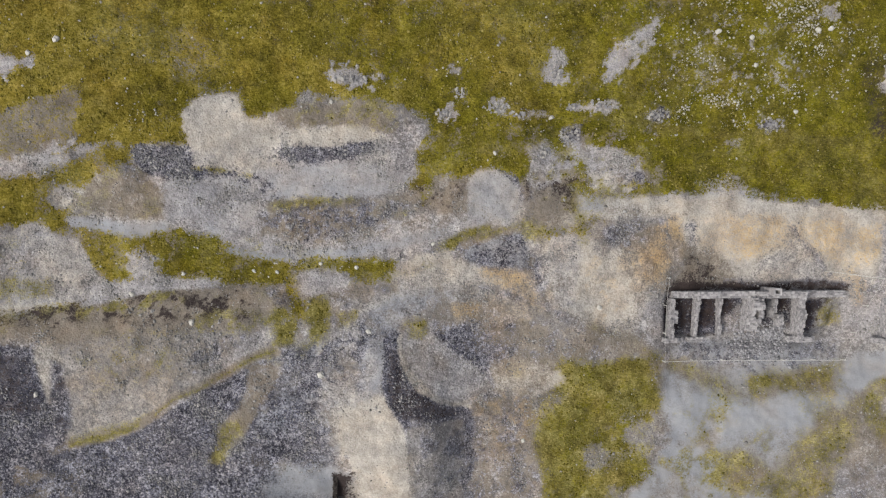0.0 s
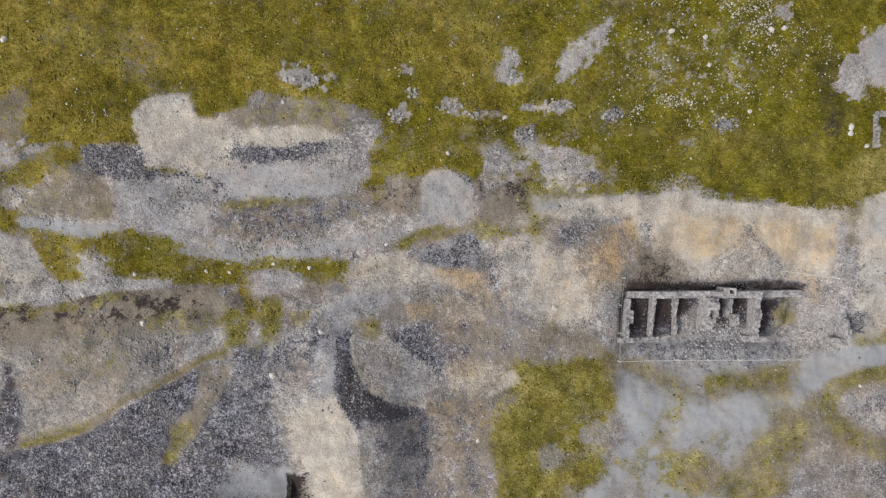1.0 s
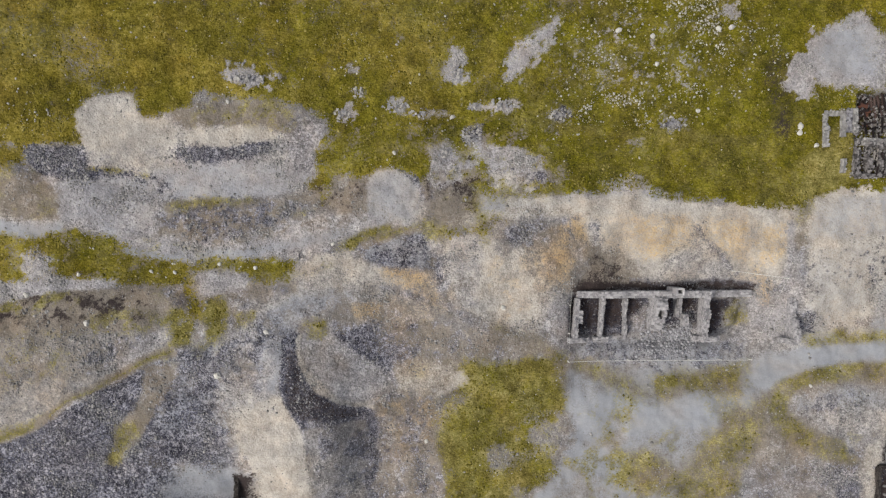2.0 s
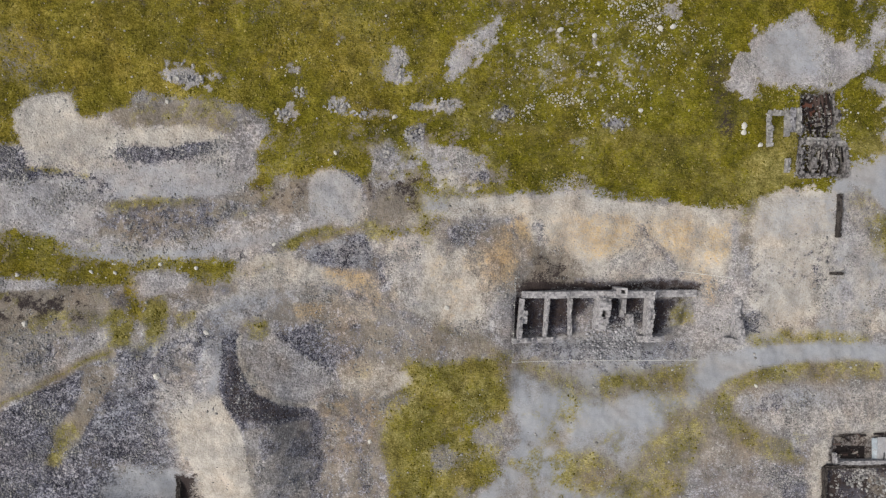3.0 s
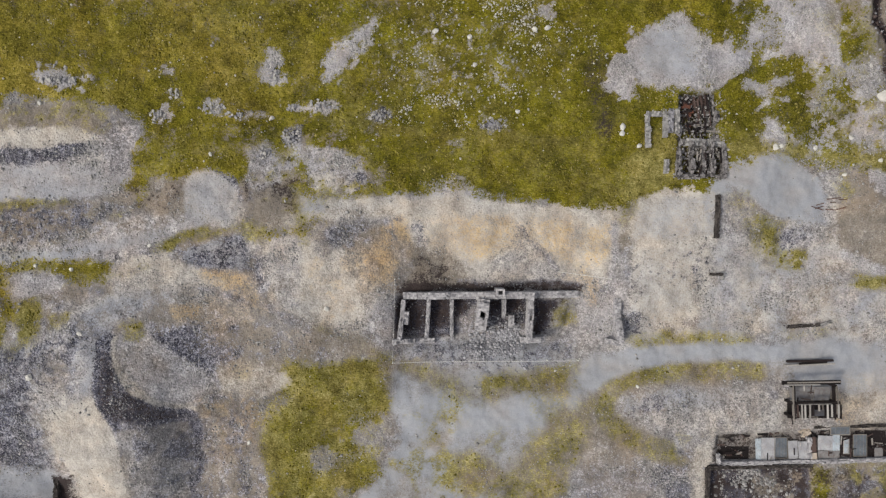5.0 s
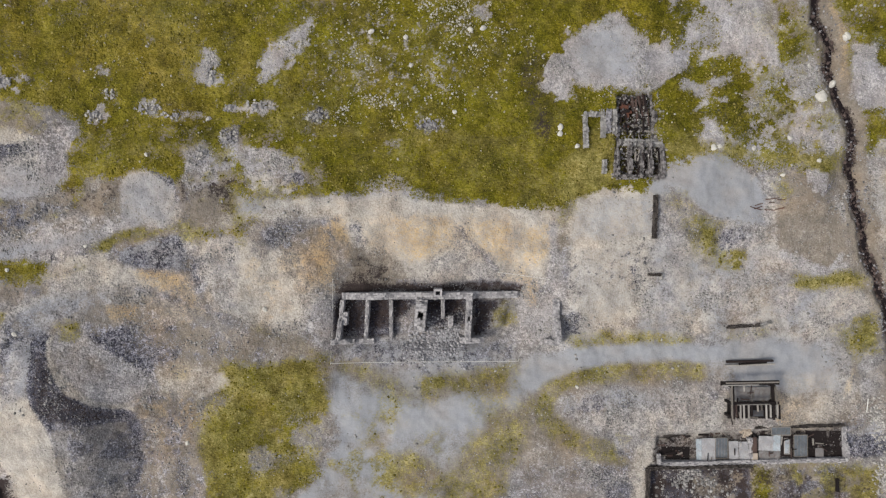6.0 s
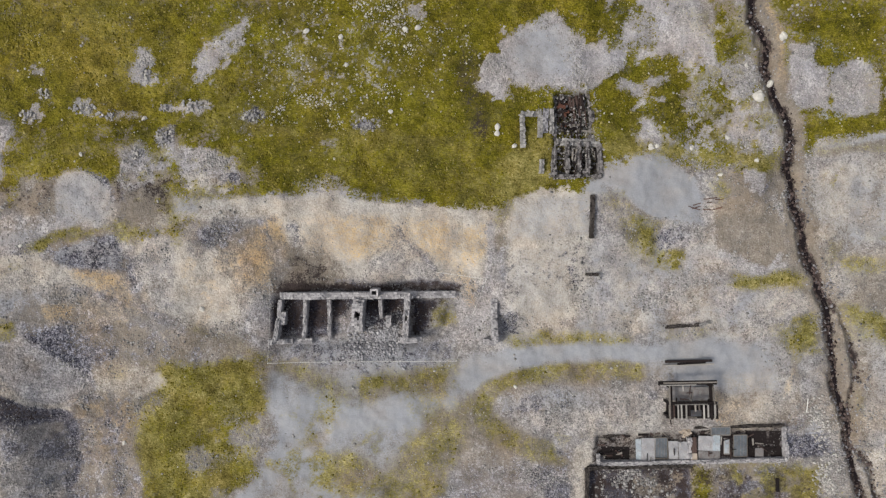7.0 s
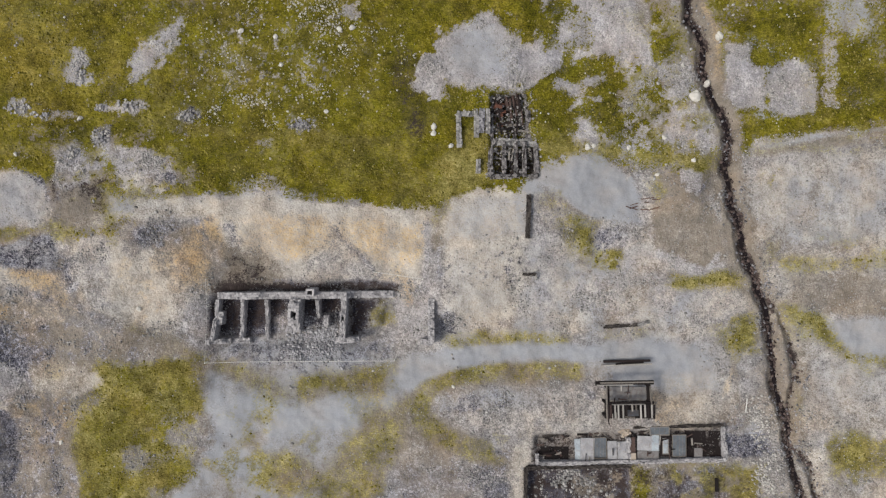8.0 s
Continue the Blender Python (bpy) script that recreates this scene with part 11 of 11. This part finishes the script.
for (x0, y0), (x1, y1) in PANELS:
    x, y, wide, deep = (x0 + x1) / 2, (y0 + y1) / 2, abs(x1 - x0), abs(y1 - y0)
    panel = thing("roof_panel", x, y, -2.6, "dark slate-blue roof panel in a pale frame", "roof panel", "framed roof panels")
    part("sheet", Shape().box(x, y, -2.6, wide - 0.1, deep - 0.1, 0.03, 0, 0.015), SLATE_SHEET, panel, "slate-blue sheet")
    for ox, oy, sx, sy in ((-0.5, 0, 0, deep), (0.5, 0, 0, deep), (0, 0.5, wide, 0), (0, -0.5, wide, 0)):
        part("batten", Shape().box(x + ox * wide, y + oy * deep, -2.6, sx or 0.09, sy or 0.09, 0.07, 0, 0.008), WOOD, panel, "weathered batten")
    for k in range(1, 4):
        part("seam", Shape().box(x + (k / 4 - 0.5) * wide, y, -2.575, 0.03, deep - 0.2, 0.02, 0, 0.004), GREY_SHEET, panel, "grey seam")
tx, ty = 75.18, -24.67
alone("stone_block", Shape().box(tx, ty, -2.75, 0.7, 0.95, 0.3, 0, 0.05), TAN_STONE, (tx, ty, -2.75), "tan plastered block in a shed wall", "block")

pen = thing("ruined_pen", 68.45, -27.35, level(68, -27.5), "dark walled pen filled with rubble", "ruin")
part("wall_run", masonry((62.47, -25.81), (74.92, -25.67), 0.4, pen.location.z - 0.6, [-1.9, -2.1, -2.0, -2.2], 57), DARK_STONE, pen)
part("wall_run", masonry((62.47, -25.81), (62.31, -34.53), 0.4, pen.location.z - 0.6, [-1.8, -1.9, -2.0], 58), DARK_STONE, pen)

post = alone("timber_post", Shape().box(85.26, -28.19, level(84.5, -28) - 0.05, 0.35, 1.6, 0.3, 2, 0.02), BLACK_WOOD, (85.26, -28.19, level(84.5, -28)), "short black timber baulk lying in grass", "timber")
pole = alone("white_pole", Shape().tube((88.65, -19.49, level(88.5, -19) + 0.1), (88.78, -17.83, level(88.5, -17.5) + 0.15), 0.07), WHITE_PAINT, (88.65, -19.49, level(88.5, -19)), "white pole lying beside stream bank", "pole")
adit = thing("adit_wall", -12.12, -27.38, level(-12.3, -27.5), "short black stone wall beside a hollow", "wall")
part("wall_run", masonry((-12.11, -25.30), (-12.17, -31.17), 0.45, adit.location.z - 0.6, [2.3, 2.5, 2.4], 59), DARK_STONE, adit)
scrap = thing("rusty_scrap", 75.69, 5.09, level(76, 5), "thin rusty pipes scattered on pale gravel", "scrap")
for k in range(9):
    x, y = scrap.location.x + random.uniform(-1.7, 1.7), scrap.location.y + random.uniform(-0.9, 0.8)
    t = random.uniform(-0.35, 0.35)
    half = random.uniform(0.25, 0.8)
    dx, dy = math.cos(t) * half, math.sin(t) * half
    part("pipe", Shape().tube((x - dx, y - dy, level(x - dx, y - dy) + 0.08), (x + dx, y + dy, level(x + dx, y + dy) + 0.1), 0.045), RUST, scrap)


# ---- boulders ----
def boulder(x, y, wide, material, label, seed):
    rnd = random.Random(seed)
    bm = bmesh.new()
    bmesh.ops.create_icosphere(bm, subdivisions=2, radius=wide / 2.3)
    squash = Vector((rnd.uniform(0.85, 1.2), rnd.uniform(0.75, 1.0), rnd.uniform(0.5, 0.7)))
    for v in bm.verts:
        d = 1 + 0.5 * noise.noise(v.co * (2.6 / wide) + Vector((seed, 0, 0))) + 0.22 * noise.noise(v.co * (7 / wide) + Vector((0, seed, 0)))
        v.co = Vector([c * s * d for c, s in zip(v.co, squash)])
    me = bpy.data.meshes.new("boulder")
    bm.to_mesh(me)
    bm.free()
    me.materials.append(material)
    ob = tagged(new("boulder", me), label, "boulder", "loose boulders")
    ob.location = (x, y, level(x, y) + wide * 0.12)
    ob.rotation_euler = (0, 0, rnd.uniform(0, 6))


for x, y, wide, where in ((81.49, 17.28, 1.5, "beside the stream"), (83.03, 18.84, 1.0, "in the stream bed"), (51.79, 13.89, 0.8, "in grass"), (51.72, 13.19, 0.8, "in grass"),
                          (53.72, 11.77, 0.7, "in grass"), (54.76, 12.03, 0.7, "in grass"), (69.28, 11.52, 0.8, "in grass"), (61.12, 12.60, 0.8, "beside a ruin"),
                          (17.96, -6.72, 0.75, "on a spoil slope"), (9.17, -21.91, 0.65, "on spoil"), (-26.82, -7.85, 0.7, "on spoil"), (-8.13, -9.00, 0.7, "on dark waste"),
                          (-13.16, -13.59, 0.9, "on dark waste"), (-39.20, 21.27, 0.8, "in grass"), (-12.11, 15.96, 0.6, "in grass"), (-41.91, 19.83, 0.6, "in grass"), (5.73, 10.63, 0.5, "in grass"),
                          (-1.07, 0.57, 0.5, "on a track"), (-13.51, -1.61, 0.5, "in grass"), (-33.23, -4.76, 0.6, "in grass"), (83.79, 23.79, 0.9, "by the stream"),
                          (42.89, 24.35, 0.8, "in grass"), (39.74, 15.50, 0.6, "in grass"), (34.92, 20.53, 0.6, "in grass"), (34.34, 23.53, 0.7, "in grass"), (30.56, 24.15, 0.7, "in grass"),
                          (41.43, 24.24, 0.7, "in grass"), (12.17, 14.78, 0.7, "in grass")):
    boulder(x, y, wide, (PALE_STONE, FELL_STONE)[int(x) % 2], "pale weathered limestone boulder " + where, int(x * 31 + y * 17) % 997)

for x, y, wide, where in ((-27.86, -2.66, 0.55, "on grass"), (-13.50, -1.61, 0.55, "on grass"), (-18.16, -2.52, 0.5, "on grass"), (-9.57, -2.05, 0.5, "on grass"), (-20.60, -2.39, 0.5, "on grass"),
                          (-13.21, -13.65, 0.8, "on dark waste"), (-42.79, -15.32, 0.6, "on dark waste"), (-33.12, -4.87, 0.55, "on spoil"), (83.99, 23.90, 1.0, "beside the stream"),
                          (81.45, 10.05, 0.6, "in thin grass"), (80.02, 20.78, 0.6, "in thin grass"), (69.28, 11.63, 0.7, "in grass"), (74.17, 11.51, 0.6, "in thin grass"),
                          (53.92, -16.02, 0.5, "in moss"), (77.26, 8.43, 0.6, "in thin grass"), (78.15, 12.68, 0.7, "in thin grass"), (69.98, 11.69, 0.6, "in thin grass")):
    boulder(x, y, wide, (PALE_STONE, FELL_STONE)[int(x) % 2], "pale weathered limestone boulder " + where, int(x * 31 + y * 17) % 997)


def stone_pile(x, y, rx, ry, count, seed):
    """A low heap of field stones."""
    rnd = random.Random(seed)
    pile = thing("stone_pile", x, y, level(x, y), "low heap of grey field stones in grass", "stone pile", "stone piles")
    for _ in range(count):
        r, t = rnd.random() ** 0.6, rnd.uniform(0, math.tau)
        px, py, w = x + rx * r * math.cos(t), y + ry * r * math.sin(t), rnd.uniform(0.10, 0.30)
        s = Shape().box(px, py, level(px, py) - 0.08 + 0.3 * (1 - r), w, w * rnd.uniform(0.6, 0.9), w * rnd.uniform(0.4, 0.7), rnd.uniform(0, 180), w * 0.13, rnd.uniform(-15, 15))
        part("stone", s, (GREY_STONE, PALE_STONE, SLATE_STONE)[rnd.randrange(3)], pile)


for k, (x, y, rx, ry, count) in enumerate(((37.18, 14.09, 1.5, 0.8, 60), (18.01, 16.17, 1.7, 0.7, 60), (14.61, 15.88, 0.9, 0.4, 24), (24.30, 14.99, 1.3, 0.7, 45), (5.89, 15.61, 1.6, 0.6, 45),
                                           (8.43, 14.97, 1.3, 0.4, 30), (0.06, 14.70, 1.0, 0.8, 40), (1.74, 17.18, 0.8, 0.7, 26), (-10.02, 18.39, 2.4, 0.5, 70), (12.65, 19.89, 0.9, 1.6, 50),
                                           (14.32, 12.73, 1.2, 1.3, 60), (11.45, 10.81, 0.8, 1.0, 34)  )):
    stone_pile(x, y, rx, ry, count, k + 1)

# ---- water in the stream ----
ribbon = Shape()
line = []
for (ax, ay), (bx, by) in zip(STREAM, STREAM[1:]):
    n = max(1, int(math.hypot(bx - ax, by - ay) / 0.5))
    line += [(ax + (bx - ax) * k / n, ay + (by - ay) * k / n) for k in range(n)]
for k, (x, y) in enumerate(line[:-1]):
    dx, dy = line[k + 1][0] - x, line[k + 1][1] - y
    d = math.hypot(dx, dy)
    half = max(0.08, 0.27 + 0.2 * noise.noise(Vector((k * 0.31, 1, 0))) + random.uniform(-0.1, 0.1))
    sway = 0.2 * noise.noise(Vector((k * 0.17, 5, 0))) + 0.12 * noise.noise(Vector((k * 0.6, 9, 0)))
    z = level(x, y) + 0.1
    for side in (-1, 1):
        ribbon.v.append(Vector((x - dy / d * (sway + side * half), y + dx / d * (sway + side * half), z)))
    if k:
        i = 2 * k
        ribbon.f.append([i - 2, i - 1, i + 1, i])
brook = new("water", ribbon.mesh("water", WATER))
tagged(brook, "narrow dark brook in a stony bed", "water", kind="structure")

# ---- loose stones ----
bare = np.clip(1 - cover["grass"] - cover["moss"] - cover["silt"] - cover["mud"] - 0.8 * cover["cream"] - 0.6 * cover["slaty"] - cover["ochre"] * 0.8 - cover["earth"] * 0.5, 0, 1)
clump = step(-0.1, 0.9, fractal(GX, GY, 2.4, 91, 3)) ** 1.5
scatter("grey_gravel", bare * (0.15 + clump), 30000, (0.06, 0.26), 3.0, GREY_STONE, "loose grey limestone chips on spoil", "gravel", 1)
scatter("pale_gravel", (cover["pale"] + 0.15 * cover["slaty"]) * (0.1 + clump), 24000, (0.06, 0.25), 3.0, PALE_STONE, "pale limestone chips strewn on ground", "gravel", 2)
scatter("slate_gravel", np.clip(cover["slaty"] - 0.35, 0, 1) * (0.25 + clump), 30000, (0.06, 0.32), 3.0, SLATE_STONE, "dark blue-grey waste stones", "gravel", 3)
near = step(-5.0, 1.0, inside(GX, GY, [(25.6, 25.9), (44.4, 26.8), (46.1, 19.4), (38.3, 16.8), (27.2, 16.7)])) * 0.7 + 0.045
scatter("fell_stones", cover["grass"] ** 2 * near * (0.1 + step(0.1, 1.0, fractal(GX, GY, 3.0, 95, 4)) ** 1.5), 3600, (0.06, 0.32), 3.4, FELL_STONE, "white limestone lumps scattered in grass", "stones", 4, 12)
scatter("stream_cobbles", (1 - step(0.1, 0.8, brook_edge(GX, GY))) * (0.3 + clump), 2000, (0.12, 0.45), 2.6, BROOK_STONE, "wet brown cobbles choking a brook", "stones", 15, 8)
scatter("stream_stones", (1 - step(0.3, 2.4, brook_edge(GX, GY))) * (0.2 + clump), 1500, (0.10, 0.42), 3.0, SLATE_STONE, "grey cobbles in a stream bed", "stones", 5, 12)
heap = step(-0.5, 2.0, inside(GX, GY, [(34.4, -8.4), (36.7, -7.4), (40.0, -8.4), (41.3, -11.1), (40.7, -13.7), (34.1, -13.7), (32.8, -11.7)]))
scatter("fallen_masonry", heap * (0.2 + clump), 2200, (0.1, 0.45), 2.6, BLUE_STONE, "tumbled building stones in a heap", "rubble", 6, 12)
bank = step(-0.5, 1.0, inside(GX, GY, [(88.6, -17.5), (91.0, -16.8), (92.1, -21.5), (92.7, -29.7), (89.3, -29.7), (90.0, -24.2)]))
scatter("bank_stones", bank * (0.3 + clump), 600, (0.12, 0.45), 2.0, PALE_STONE, "pale stones piled along a bank", "stones", 7, 12)
scatter("spoil_lumps", (bare + 0.7 * cover["slaty"] + 0.6 * cover["pale"] + 0.25 * cover["earth"]) * (0.01 + clump ** 3), 7000, (0.13, 0.42), 3.2, GREY_STONE, "larger grey lumps lying on spoil", "stones", 8, 12)
ruin = step(-1.0, 0.3, inside(GX, GY, [(58.1, 17.9), (62.5, 18.0), (62.9, 12.5), (63.8, 12.3), (63.8, 8.1), (58.1, 8.1)]))
scatter("ruin_rubble", ruin * (0.3 + clump), 900, (0.1, 0.36), 2.2, GREY_STONE, "grey rubble strewn through a ruined building", "rubble", 9, 12)
scatter("pen_rubble", step(-0.3, 0.5, inside(GX, GY, [(62.7, -26.0), (73.9, -26.0), (73.9, -34.9), (62.7, -34.6)])) * (0.1 + clump ** 2), 500, (0.12, 0.5), 2.2, GREY_STONE, "grey rubble heaped in a walled pen", "rubble", 10, 12)
scatter("grass_tussocks", np.clip(cover["grass"] + 0.8 * cover["moss"] - 0.35, 0, 1) * (0.15 + step(-0.2, 0.8, fractal(GX, GY, 1.8, 99, 3))), 26000, (0.10, 0.42), 2.2, TUSSOCK, "tufts of olive and straw-coloured grass", "grass", 11, 6, 0.5, 0.3)
scatter("shed_rubble", step(-0.2, 0.4, inside(GX, GY, [(63.9, -22.3), (67.1, -22.1), (86.0, -21.2), (86.0, -24.9), (63.9, -25.2)])) * (0.1 + clump ** 2), 260, (0.07, 0.24), 2.4, DARK_STONE, "stones and plaster crumbs on a shed floor", "rubble", 16, 10)
